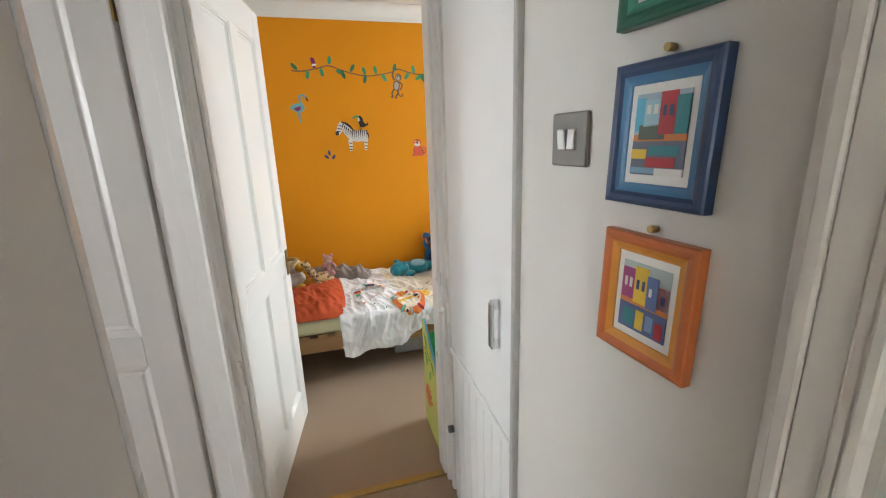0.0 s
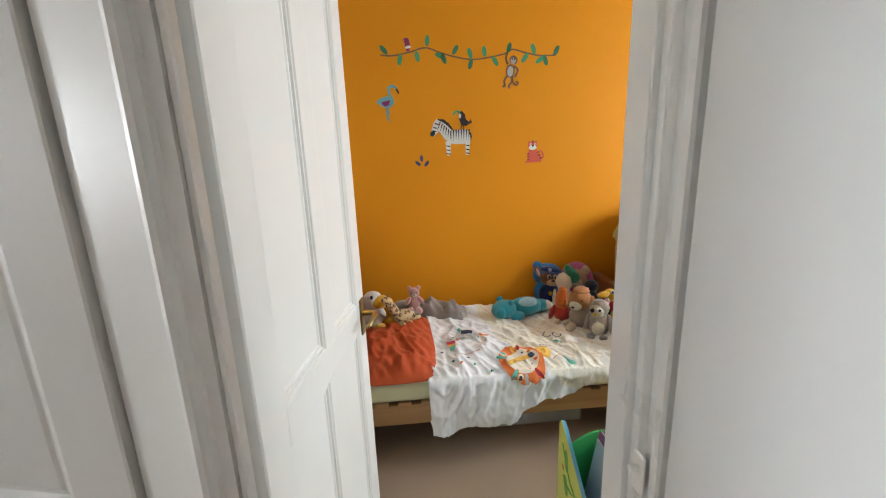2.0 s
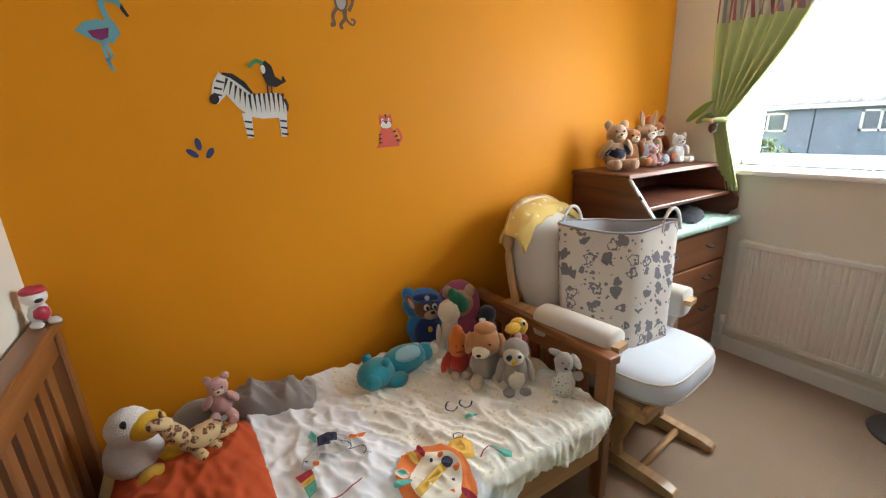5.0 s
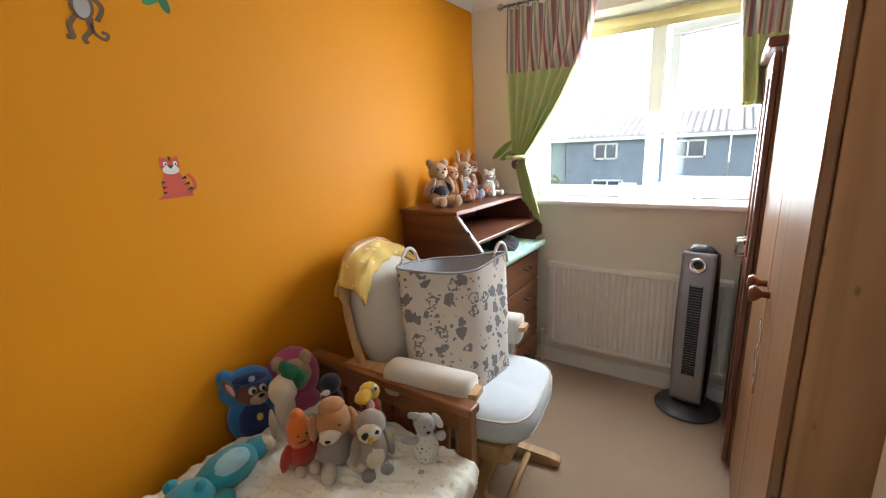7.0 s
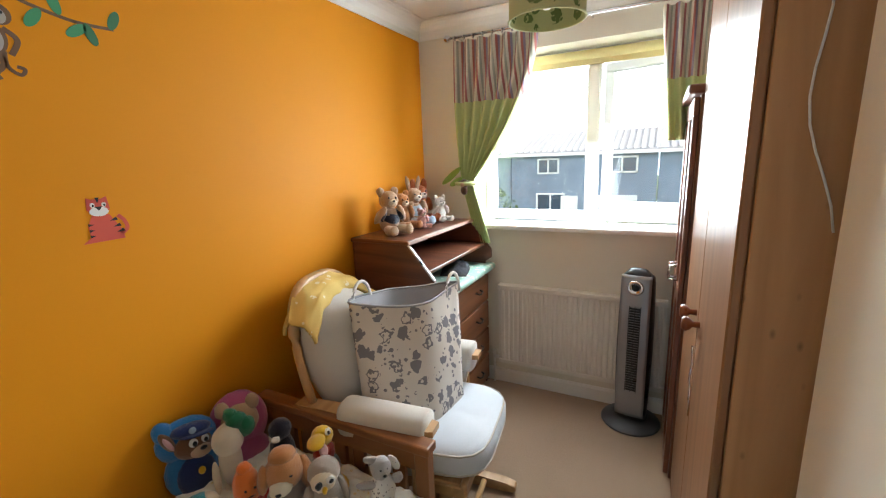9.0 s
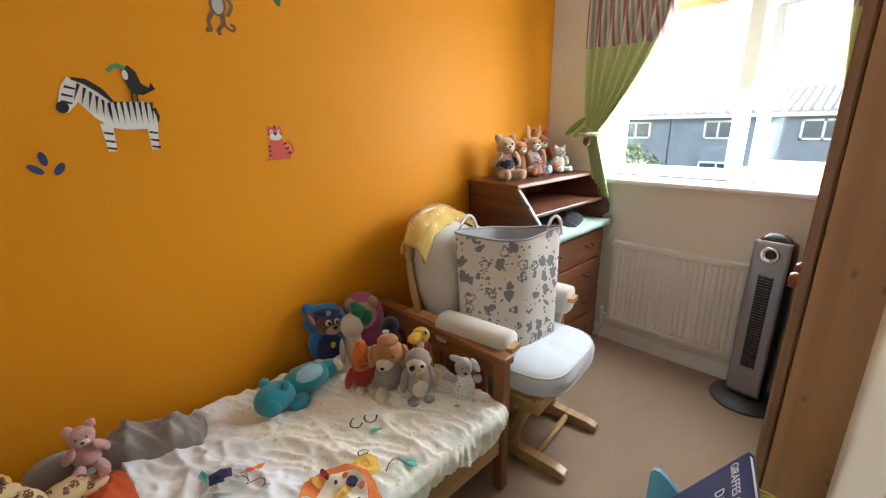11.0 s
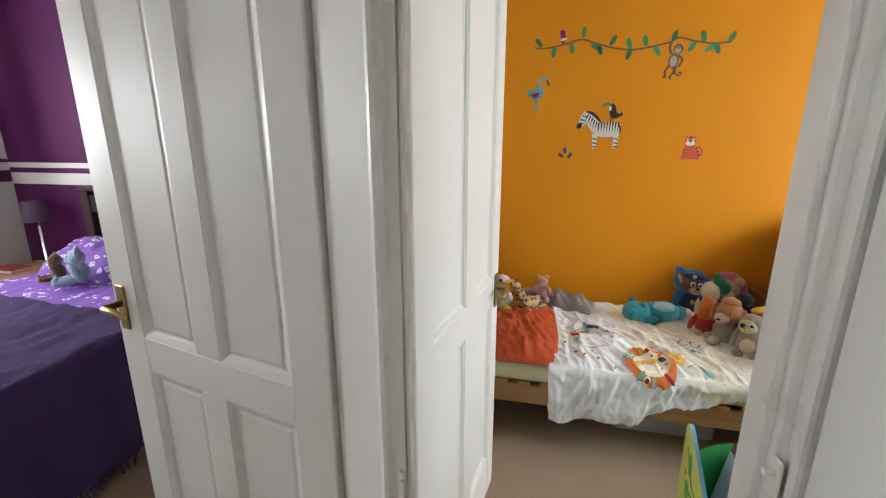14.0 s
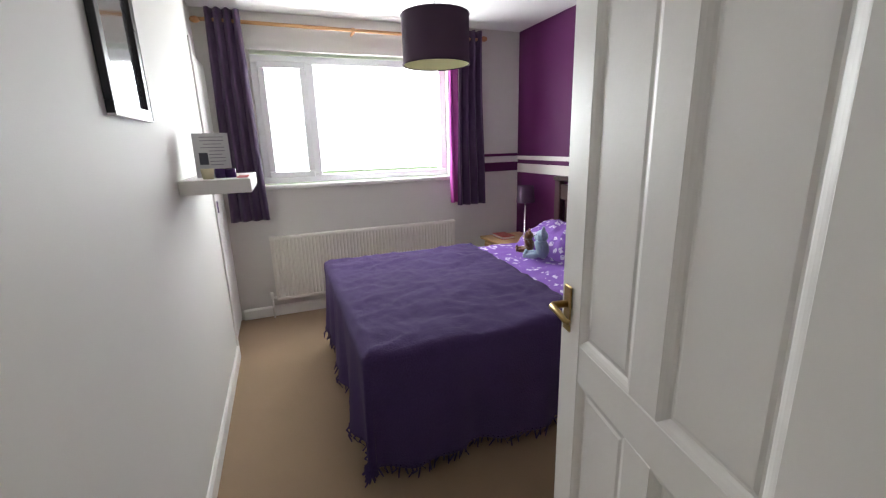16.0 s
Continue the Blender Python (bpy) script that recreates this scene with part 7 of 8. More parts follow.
toy("soft_toy_bunny", "pale grey bunny plush in a spotted white outfit", (1.265, 2.41, ZB - 0.01), -35, [((0, 0, 0.062), (0.042, 0.036, 0.060), (0, 0, 0), 1), ((0, -0.002, 0.145), (0.032, 0.03, 0.036), (0, 0, 0), 0), ((-0.026, 0.004, 0.178), (0.030, 0.008, 0.013), (0, 28, 0), 0), ((0.042, 0.0, 0.146), (0.013, 0.008, 0.034), (0, -28, 0), 1), ((-0.05, -0.008, 0.108), (0.034, 0.012, 0.012), (0, 22, 0), 0), ((0.048, -0.008, 0.095), (0.020, 0.012, 0.018), (0, 30, 0), 0), ((-0.028, -0.035, 0.010), (0.022, 0.026, 0.014), (0, 0, 0), 0), ((0.028, -0.04, 0.010), (0.02, 0.026, 0.014), (0, 0, 0), 0), ((0.0, -0.032, 0.138), (0.006, 0.004, 0.004), (0, 0, 0), 2), ((-0.01, -0.028, 0.156), (0.003, 0.003, 0.003), (0, 0, 0), 2), ((0.012, -0.028, 0.156), (0.003, 0.003, 0.003), (0, 0, 0), 2)], [F["palegrey"], DOT, F["black"]], GB)
ZP = MT + 0.06
toy("soft_toy_duck", "white duck plush with a big yellow beak beside the pillow", (0.01, 2.86, ZP - 0.02), 40, [((0, 0, 0.06), (0.075, 0.07, 0.07), (0, 0, 0), 0), ((0, -0.01, 0.15), (0.058, 0.055, 0.055), (0, 0, 0), 0), ((0.02, -0.058, 0.15), (0.05, 0.036, 0.036), (0, 0, 0), 1), ((0.06, -0.08, 0.03), (0.044, 0.036, 0.028), (0, 0, 0), 1), ((-0.02, -0.09, 0.02), (0.04, 0.036, 0.025), (0, 0, 0), 1), ((-0.03, -0.045, 0.185), (0.008, 0.008, 0.01), (0, 0, 0), 2)], [F["white"], F["yellow"], F["black"]], GB)
GIR = motif_cloth("giraffe_print_plush", (0.58, 0.42, 0.22), (0.14, 0.06, 0.03), 0.026, 0.42, 0.95)
toy("soft_toy_giraffe", "brown-patched giraffe plush lying beside the pillow", (0.155, 2.80, ZP + 0.02), 25, [((0.03, 0, 0.03), (0.065, 0.036, 0.034), (0, 0, 0), 0), ((-0.035, -0.005, 0.085), (0.026, 0.026, 0.055), (0, -32, 0), 0), ((-0.068, -0.012, 0.14), (0.034, 0.02, 0.02), (0, 20, 0), 0), ((0.09, -0.02, 0.01), (0.035, 0.014, 0.014), (0, 0, 0), 0), ((0.0, -0.04, 0.0), (0.018, 0.04, 0.014), (0, 0, 0), 0), ((0.045, -0.045, 0.0), (0.018, 0.04, 0.014), (0, 0, 0), 0), ((-0.06, -0.012, 0.165), (0.005, 0.005, 0.016), (0, 0, 0), 1)], [GIR, F["brown"]], GB)
toy("teddy_bear", "small pale pink teddy sitting by the grey blanket", (0.245, 2.895, ZP + 0.045), 0, sitting(0, 0, None, 0.72), [F["pink"], F["cream"], F["black"]], GB)
toy("soft_toy_mouse", "round grey plush behind the pillow", (0.175, 2.95, ZP), 0, [((0, 0, 0.035), (0.075, 0.05, 0.05), (0, 0, 0), 0), ((0.05, -0.02, 0.03), (0.04, 0.035, 0.03), (0, 0, 0), 0)], [F["grey"]], GB)
# a vinyl pup figure on the headboard rail
toy("toy_figure", "small red-capped white pup figure on the headboard", (BX0 + 0.025, 3.0, 0.916), 30, [((0, 0, 0.03), (0.024, 0.024, 0.03), (0, 0, 0), 0), ((0, -0.022, 0.035), (0.018, 0.014, 0.02), (0, 0, 0), 1), ((0, -0.004, 0.078), (0.027, 0.026, 0.025), (0, 0, 0), 0), ((0, -0.002, 0.096), (0.028, 0.027, 0.014), (0, 0, 0), 1), ((0, -0.026, 0.072), (0.010, 0.008, 0.007), (0, 0, 0), 2), ((0.018, -0.026, 0.008), (0.014, 0.024, 0.009), (0, 0, 0), 0), ((-0.018, -0.026, 0.008), (0.014, 0.024, 0.009), (0, 0, 0), 0)], [flat("white_vinyl", (0.75, 0.73, 0.72), 0.3), flat("red_vinyl", (0.45, 0.03, 0.06), 0.3), BLACKP])

# ---- wall stickers ----
def S(a, b):
    """Sticker drawing units to the orange wall's x and z."""
    return 0.134 + (a - 92) * 0.001149, 1.93 - (b - 140) * 0.001129




def stick(parent, name, pts, m, layer=0, smooth_n=0):
    """A flat cut-out on the orange wall."""
    bm = bmesh.new()
    q = [S(*p) for p in pts]
    y = OY - 0.0012 - 0.0006 * layer
    prism(bm, q, "y", y, OY - 0.0002)
    return part(name, bm, m, parent, world=True)


def oval(cx, cy, a, b, rot=0.0, n=18):
    r = radians(rot)
    return [(cx + a * math.cos(TAU * k / n) * math.cos(r) - b * math.sin(TAU * k / n) * math.sin(r), cy + a * math.cos(TAU * k / n) * math.sin(r) + b * math.sin(TAU * k / n) * math.cos(r)) for k in range(n)]


def ribbon(pts, w):
    left, right = [], []
    for i, p in enumerate(pts):
        q0, q1 = pts[max(0, i - 1)], pts[min(len(pts) - 1, i + 1)]
        dx, dy = q1[0] - q0[0], q1[1] - q0[1]
        d = math.hypot(dx, dy) or 1
        ww = w[i] if isinstance(w, (list, tuple)) else w
        left.append((p[0] - dy / d * ww, p[1] + dx / d * ww)), right.append((p[0] + dy / d * ww, p[1] - dx / d * ww))
    return left + right[::-1]


def bez(p, n=14):
    out = []
    for k in range(len(p) - 1):
        a, b, c, d = p[max(k - 1, 0)], p[k], p[k + 1], p[min(k + 2, len(p) - 1)]
        for j in range(n):
            t = j / n
            out.append(tuple(0.5 * (2 * b[i] + (c[i] - a[i]) * t + (2 * a[i] - 5 * b[i] + 4 * c[i] - d[i]) * t * t + (3 * b[i] - a[i] - 3 * c[i] + d[i]) * t ** 3) for i in (0, 1)))
    return out + [p[-1]]


V_ = lambda n, c: flat("sticker_" + n, c, 0.45)
SBR, SG1, SG2, SBK, SWH, SRD, SGY, SBL, SMG, SORG, SNV = V_("brown", (0.16, 0.09, 0.05)), V_("green", (0.03, 0.16, 0.08)), V_("bright_green", (0.05, 0.28, 0.13)), V_("black", (0.015, 0.015, 0.02)), V_("white", (0.75, 0.74, 0.72)), V_("coral", (0.62, 0.09, 0.06)), V_("grey", (0.42, 0.38, 0.37)), V_("blue", (0.14, 0.36, 0.42)), V_("plum", (0.22, 0.02, 0.12)), V_("orange", (0.6, 0.2, 0.03)), V_("navy", (0.03, 0.05, 0.16))


def sticker(name, label, a, b):
    x, z = S(a, b)
    return thing(name, label, "wall sticker", (x, OY - 0.001, z), group="jungle wall stickers")


vn = sticker("vine_sticker", "leafy vine wall sticker running across the orange wall", 500, 150)
stem = bez([(92, 153), (150, 156), (230, 142), (305, 124), (370, 145), (450, 168), (535, 180), (620, 170), (690, 155), (725, 138), (790, 155), (860, 168), (935, 167)], 6)
for k in range(0, len(stem) - 6, 6):
    stick(vn, "stem", ribbon(stem[k:k + 7], 3.6), SBR)
for a, b, r, m in ((110, 130, 50, SG1), (182, 176, 100, SG2), (265, 162, 80, SG2), (315, 92, 95, SG2), (372, 160, 20, SG2), (390, 174, 70, SG1), (446, 135, 120, SG1), (516, 152, 75, SG2), (518, 200, 105, SG1), (585, 144, 80, SG2), (638, 190, 60, SG2), (705, 130, 105, SG1), (782, 178, 125, SG2), (824, 137, 75, SG2), (857, 187, 145, SG2), (884, 190, 70, SG1), (938, 146, 115, SG1)):
    stick(vn, "leaf", oval(a, b, 25, 11, r), m, 1)
bd = sticker("bird_sticker", "small dark bird wall sticker on the vine", 218, 108)
stick(bd, "body", [(204, 84), (214, 78), (228, 82), (234, 110), (230, 138), (216, 138), (210, 110)], SMG, 1)
stick(bd, "breast", oval(224, 120, 6, 14, 80), SWH, 2)
stick(bd, "beak", [(197, 86), (206, 80), (207, 92), (200, 98)], SORG, 2)

mk = sticker("monkey_sticker", "grey-brown monkey wall sticker hanging from the vine", 715, 240)
stick(mk, "arm", ribbon(bez([(698, 150), (690, 178), (700, 205)]), 5), SBR)
stick(mk, "arm", ribbon(bez([(728, 212), (748, 232), (734, 264)]), 5), SBR)
stick(mk, "body", oval(711, 236, 31, 22, 95), SBR, 1)
stick(mk, "belly", oval(711, 238, 24, 15, 95), SGY, 2)
stick(mk, "head", oval(727, 186, 20, 21), SBR, 2)
stick(mk, "face", oval(725, 190, 13, 15), SGY, 3)
for a in (721, 731):
    stick(mk, "eye", oval(a, 182, 3, 3.5, 0, 10), SBK, 4)
stick(mk, "leg", ribbon(bez([(698, 256), (682, 280), (684, 304), (672, 306)]), 5), SBR)
stick(mk, "leg", ribbon(bez([(716, 262), (718, 285), (704, 304), (708, 316)]), 5), SBR)
stick(mk, "tail", ribbon(bez([(724, 258), (724, 288), (742, 302), (750, 290), (738, 286)]), 3.5), SBR)

fl = sticker("flamingo_sticker", "pale blue flamingo wall sticker with plum wing", 105, 370)
stick(fl, "body", [(58, 366), (80, 346), (110, 338), (140, 344), (146, 368), (128, 390), (100, 392), (78, 380)], SBL)
stick(fl, "wing", [(82, 366), (125, 356), (120, 378), (104, 386), (90, 380)], SMG, 1)
stick(fl, "neck", ribbon(bez([(134, 352), (124, 325), (122, 300), (140, 293), (160, 304)]), 6), SBL, 1)
stick(fl, "beak", [(160, 300), (172, 326), (166, 330), (156, 312)], SBK, 2)
stick(fl, "leg", ribbon([(106, 388), (108, 420), (114, 455)], 4), SBL)
stick(fl, "leg", ribbon([(112, 388), (120, 420), (104, 432)], 3), SBL)

zb = sticker("zebra_sticker", "black and white zebra wall sticker", 420, 540)
stick(zb, "neck", [(352, 455), (378, 466), (425, 510), (440, 545), (404, 566), (380, 545), (352, 505)], SWH)
stick(zb, "head", [(345, 450), (362, 470), (352, 512), (330, 534), (314, 524), (322, 492), (330, 470)], SWH, 1)
stick(zb, "muzzle", oval(323, 521, 12, 14, 20), SBK, 2)
stick(zb, "body", [(404, 520), (440, 506), (490, 504), (510, 520), (513, 548), (500, 574), (440, 576), (408, 570), (392, 550)], SWH, 1)
for a in (386, 483):
    stick(zb, "leg", [(a, 560), (a + 26, 560), (a + 22, 630), (a + 5, 630)] if a < 400 else [(a + 2, 560), (a + 28, 552), (a + 18, 630), (a + 2, 630)], SWH)
    for z in (580, 600, 618):
        stick(zb, "stripe", [(a + 3, z), (a + 23, z + 3), (a + 22, z + 9), (a + 4, z + 5)], SBK, 2)
for k in range(8):
    a = 410 + k * 13
    stick(zb, "stripe", [(a, 506 + 6 * (k == 0)), (a + 7, 505), (a + 4 - k * 0.5, 560)], SBK, 3)
for k in range(6):
    a, b = 360 + k * 10, 464 + k * 9
    stick(zb, "stripe", [(a, b), (a + 6, b + 4), (a - 14 + k * 3, b + 44)], SBK, 3)
stick(zb, "mane", ribbon(bez([(350, 452), (378, 462), (404, 482), (424, 508)]), [4, 7, 8, 3] * 11), SBK, 2) if False else stick(zb, "mane", ribbon([(352, 454), (376, 460), (402, 480), (422, 506)], [3, 7, 7, 3]), SBK, 4)
for a, b in ((336, 470), (328, 488), (324, 504)):
    stick(zb, "stripe", [(a, b), (a + 20, b + 6), (a + 18, b + 10), (a - 2, b + 6)], SBK, 3)
stick(zb, "ear", [(340, 466), (344, 448), (352, 462)], SWH, 4)
stick(zb, "tail", ribbon([(508, 520), (514, 540), (512, 556)], [4, 4, 2]), SBK, 3)

tc_ = sticker("toucan_sticker", "black toucan wall sticker standing on the zebra", 478, 455)
stick(tc_, "body", [(455, 424), (470, 416), (484, 430), (490, 458), (506, 470), (512, 455), (520, 472), (490, 488), (466, 484), (456, 455)], SBK, 3)
stick(tc_, "beak", ribbon(bez([(462, 424), (444, 418), (424, 434)]), 5), SG2, 4)
stick(tc_, "chest", oval(460, 440, 6, 12), SWH, 4)
for a in (466, 477):
    stick(tc_, "leg", ribbon([(a, 484), (a - 2, 506)], 1.6), SBK, 5)

sp = sticker("sprout_sticker", "three navy leaves wall sticker", 265, 655)
for a, b, r in ((245, 664, 40), (263, 640, 85), (288, 666, 125)):
    stick(sp, "leaf", oval(a, b, 17, 8, r), SNV)

tg = sticker("tiger_sticker", "coral tiger wall sticker sitting upright", 830, 630)
stick(tg, "body", [(812, 615), (848, 615), (868, 652), (874, 680), (784, 682), (802, 668), (800, 640)], SRD)
stick(tg, "head", [(806, 572), (816, 576), (836, 576), (848, 570), (852, 600), (840, 618), (816, 618), (804, 600)], SRD, 1)
stick(tg, "muzzle", oval(828, 606, 20, 12), SWH, 2)
stick(tg, "nose", [(820, 594), (836, 594), (828, 604)], SBK, 3)
for a in (816, 840):
    stick(tg, "eye", oval(a, 590, 5, 6, 0, 10), SWH, 3)
    stick(tg, "pupil", oval(a + 1, 591, 2.2, 3, 0, 8), SBK, 4)
stick(tg, "forehead_mark", [(824, 572), (832, 572), (829, 584), (827, 584)], SBK, 3)
stick(tg, "tail", ribbon(bez([(866, 668), (882, 655), (878, 634), (866, 620)]), 4.5), SRD)
for a, b in ((846, 632), (852, 648), (858, 662)):
    stick(tg, "stripe", [(a, b), (a + 14, b - 8), (a + 18, b)], SBK, 3)
for b in (634, 648, 662):
    stick(tg, "stripe", [(801, b), (812, b + 3), (801, b + 7)], SBK, 3)

# ---- children's book box by the door ----
BB = thing("book_box", "painted lime, green and blue children's book box full of books", "book box", (0.94, 1.64, 0))
LIME, BLUEP, GREENP, YELP = flat("lime_paint", (0.58, 0.60, 0.13), 0.5), flat("sky_blue_paint", (0.14, 0.45, 0.66), 0.45), flat("bright_green_paint", (0.03, 0.42, 0.10), 0.5), flat("yellow_green_paint", (0.52, 0.54, 0.05), 0.5)
PX0, PX1, PY0, PY1 = 0.664, 1.226, 1.475, 1.75
SIDE = [(PY1, FZ), (PY1, 0.585), (PY1 - 0.008, 0.598), (PY1 - 0.02, 0.60), (PY1 - 0.035, 0.592), (PY0, 0.40), (PY0, FZ)]
for x0, x1, off in ((PX0, PX0 + 0.012, 0.0), (PX1 - 0.012, PX1, 0.04)):
    bm = bmesh.new()
    o = [(y, z + (off if z > 0.1 else 0)) for y, z in SIDE]
    prism(bm, o, "x", x0 + 0.0015, x1)
    sp = part("side_panel", bm, BLUEP, BB, "sky blue side panel", world=True)
    if off == 0.0:
        bm = bmesh.new()
        prism(bm, o, "x", x0, x0 + 0.0015)
        part("painted_face", bm, LIME, sp, "lime face painted with plants", world=True)
XM = 0.93
for xa, xb, m_ in ((PX0 + 0.012, XM, GREENP), (XM, PX1 - 0.012, YELP)):
    bm = sheet(16, 6, lambda u, v: (xa + (xb - xa) * u, PY1 - 0.02 + 0.02 * math.sin(math.pi * u), FZ + v * (0.45 + 0.055 * math.sin(math.pi * min(1, u * 1.1)) ** 0.6)), 0.010)
    part("back_bin", bm, m_, BB, "curved bright bin wall", smooth=True, world=True)
part("front_panel", B(PX0 + 0.012, PX1 - 0.012, PY0, PY0 + 0.012, FZ, 0.36, 0.003), GREENP, BB, "bright green panel", world=True)
part("divider", B(PX0 + 0.012, PX1 - 0.012, 1.60, 1.61, 0.03, 0.40, 0.002), GREENP, BB, world=True)
part("bottom", B(PX0 + 0.012, PX1 - 0.012, PY0 + 0.012, PY1 - 0.03, FZ, FZ + 0.01), GREENP, BB, world=True)


def leaf_shape(cy, cz, a, b, rot):
    return [(cy + a * math.cos(q) * math.cos(rot) - b * math.sin(q) * math.sin(rot), cz + a * math.cos(q) * math.sin(rot) + b * math.sin(q) * math.cos(rot)) for q in [TAU * k / 18 for k in range(18)]]


bm = bmesh.new()
for q in ((1.685, 0.50, 0.034, 0.012, 1.4), (1.683, 0.415, 0.032, 0.014, 1.3), (1.62, 0.36, 0.03, 0.012, 1.9), (1.57, 0.42, 0.03, 0.012, 0.9)):
    prism(bm, leaf_shape(*q), "x", PX0 - 0.0012, PX0)
tube(bm, [(PX0, 1.715, 0.54), (PX0, 1.69, 0.50), (PX0, 1.655, 0.455), (PX0, 1.62, 0.44)], 0.003, 5, flat=0.3)
tube(bm, [(PX0, 1.70, 0.44), (PX0, 1.675, 0.425), (PX0, 1.64, 0.425), (PX0, 1.60, 0.45)], 0.004, 5, flat=0.3)
part("painted_vine", bm, flat("mid_green_paint", (0.12, 0.36, 0.06), 0.5), BB, "painted green trailing leaves", world=True)
bm = bmesh.new()
for k in range(7):
    prism(bm, leaf_shape(1.665 + 0.028 * math.cos(0.5 + 0.36 * k), 0.17 + 0.06 * math.sin(0.5 + 0.36 * k), 0.055, 0.012, 0.5 + 0.36 * k), "x", PX0 - 0.0012 - 0.0001 * k, PX0)
prism(bm, leaf_shape(1.708, 0.46, 0.010, 0.006, 1.2), "x", PX0 - 0.0012, PX0)
part("painted_flower", bm, flat("coral_paint", (0.62, 0.14, 0.03), 0.5), BB, "painted coral flower", world=True)


def book(label, m, w, h, d, cover, title=None):
    b = thing("picture_book", label, "book", (0, 0, 0), group="books in the book box")
    b.matrix_world = m
    part("pages", B(0.002, w - 0.003, -d / 2 + 0.0015, d / 2 - 0.0015, 0.003, h - 0.003), flat("page_white", (0.75, 0.72, 0.66), 0.9), b)
    c = bmesh.new()
    box(c, 0, w, -d / 2, -d / 2 + 0.0015, 0, h), box(c, 0, w, d / 2 - 0.0015, d / 2, 0, h), box(c, -0.001, 0.001, -d / 2, d / 2, 0, h)
    part("cover", c, cover, b)
    return b


rb = random.Random(11)
shades = [(0.35, 0.03, 0.05), (0.55, 0.56, 0.58), (0.03, 0.20, 0.22), (0.70, 0.42, 0.05), (0.50, 0.62, 0.20), (0.20, 0.05, 0.16), (0.62, 0.60, 0.55), (0.05, 0.12, 0.35), (0.60, 0.20, 0.12), (0.30, 0.52, 0.66)]


def leaning(o, ex, ez):
    """A frame with its corner at o, its width along ex and its height along ez."""
    ez = Vector(ez).normalized()
    ex = (Vector(ex) - ez * Vector(ex).dot(ez)).normalized()
    ey = ez.cross(ex)
    m = Matrix((ex, ey, ez)).transposed().to_4x4()
    m.translation = Vector(o)
    return m


for row, y in ((0, 1.495), (1, 1.62)):
    for k in range(20):
        x = PX0 + 0.022 + k * 0.0172
        c = shades[rb.randrange(len(shades))]
        d = rb.uniform(0.006, 0.013)
        t_ = 0.20 + rb.uniform(-0.03, 0.03) - 0.003 * k
        hgt = rb.uniform(0.55, 0.62) + 0.01 * row - (0.07 if k < 3 else 0)
        book("thin picture book standing in the box", leaning((x, y + rb.uniform(-0.004, 0.004), FZ + 0.012), (0, 1, 0), (math.sin(t_) * 0.8, 0, math.cos(t_))), 0.085, hgt, d, flat("book_%02d%02d%02d" % tuple(int(99 * q) for q in c), c, 0.35))
for k, (c, hgt) in enumerate((((0.20, 0.05, 0.16), 0.70), ((0.60, 0.66, 0.72), 0.66), ((0.25, 0.50, 0.68), 0.69), ((0.55, 0.62, 0.42), 0.67), ((0.72, 0.58, 0.04), 0.70), ((0.70, 0.62, 0.56), 0.68))):
    book("tall thin picture book standing in the box", leaning((1.045 + 0.022 * k, 1.50, FZ + 0.012), (0, 1, 0), (0.06, 0, 1)), 0.09, hgt, 0.012, flat("tall_book_%d" % k, c, 0.35))
gm = leaning((1.140, 1.722, 0.575), (-0.223, -0.02, -0.005), (0.07, -0.150, 0.225))
gb_ = book("navy picture book with a giraffe on its cover", gm, 0.25, 0.275, 0.012, flat("navy_cover", (0.012, 0.018, 0.09), 0.35))
bm = bmesh.new()
prism(bm, [(0.13 + 0.085 * math.cos(TAU * k / 28), 0.105 + 0.078 * math.sin(TAU * k / 28)) for k in range(28)], "y", -0.0066, -0.006)
part("moon", bm, flat("moon_cream", (0.78, 0.76, 0.72), 0.5), gb_, "pale moon disc")
bm = bmesh.new()
tube(bm, [(0.07, -0.007, 0.045), (0.10, -0.007, 0.085), (0.135, -0.007, 0.12), (0.15, -0.007, 0.125)], [0.016, 0.012, 0.007, 0.008], 8, flat=0.05)
part("giraffe", bm, flat("giraffe_yellow", (0.72, 0.36, 0.03), 0.6), gb_, "small yellow giraffe")
for txt, sz, px, pz in (("GIRAFFES CAN'T", 0.032, 0.012, 0.232), ("DANCE", 0.038, 0.075, 0.194)):
    cu_ = bpy.data.curves.new("title", "FONT")
    cu_.body, cu_.size, cu_.extrude = txt, sz * 0.82, 0.0003
    tmp = new("title_tmp", cu_)
    bpy.context.view_layer.update()
    me_ = bpy.data.meshes.new_from_object(tmp.evaluated_get(bpy.context.evaluated_depsgraph_get()))
    bpy.data.objects.remove(tmp)
    bm = bmesh.new()
    bm.from_mesh(me_)
    bm.transform(pose(px, -0.0068, pz, 90, 0, 0))
    part("title", bm, flat("title_white", (0.75, 0.76, 0.78), 0.5), gb_)

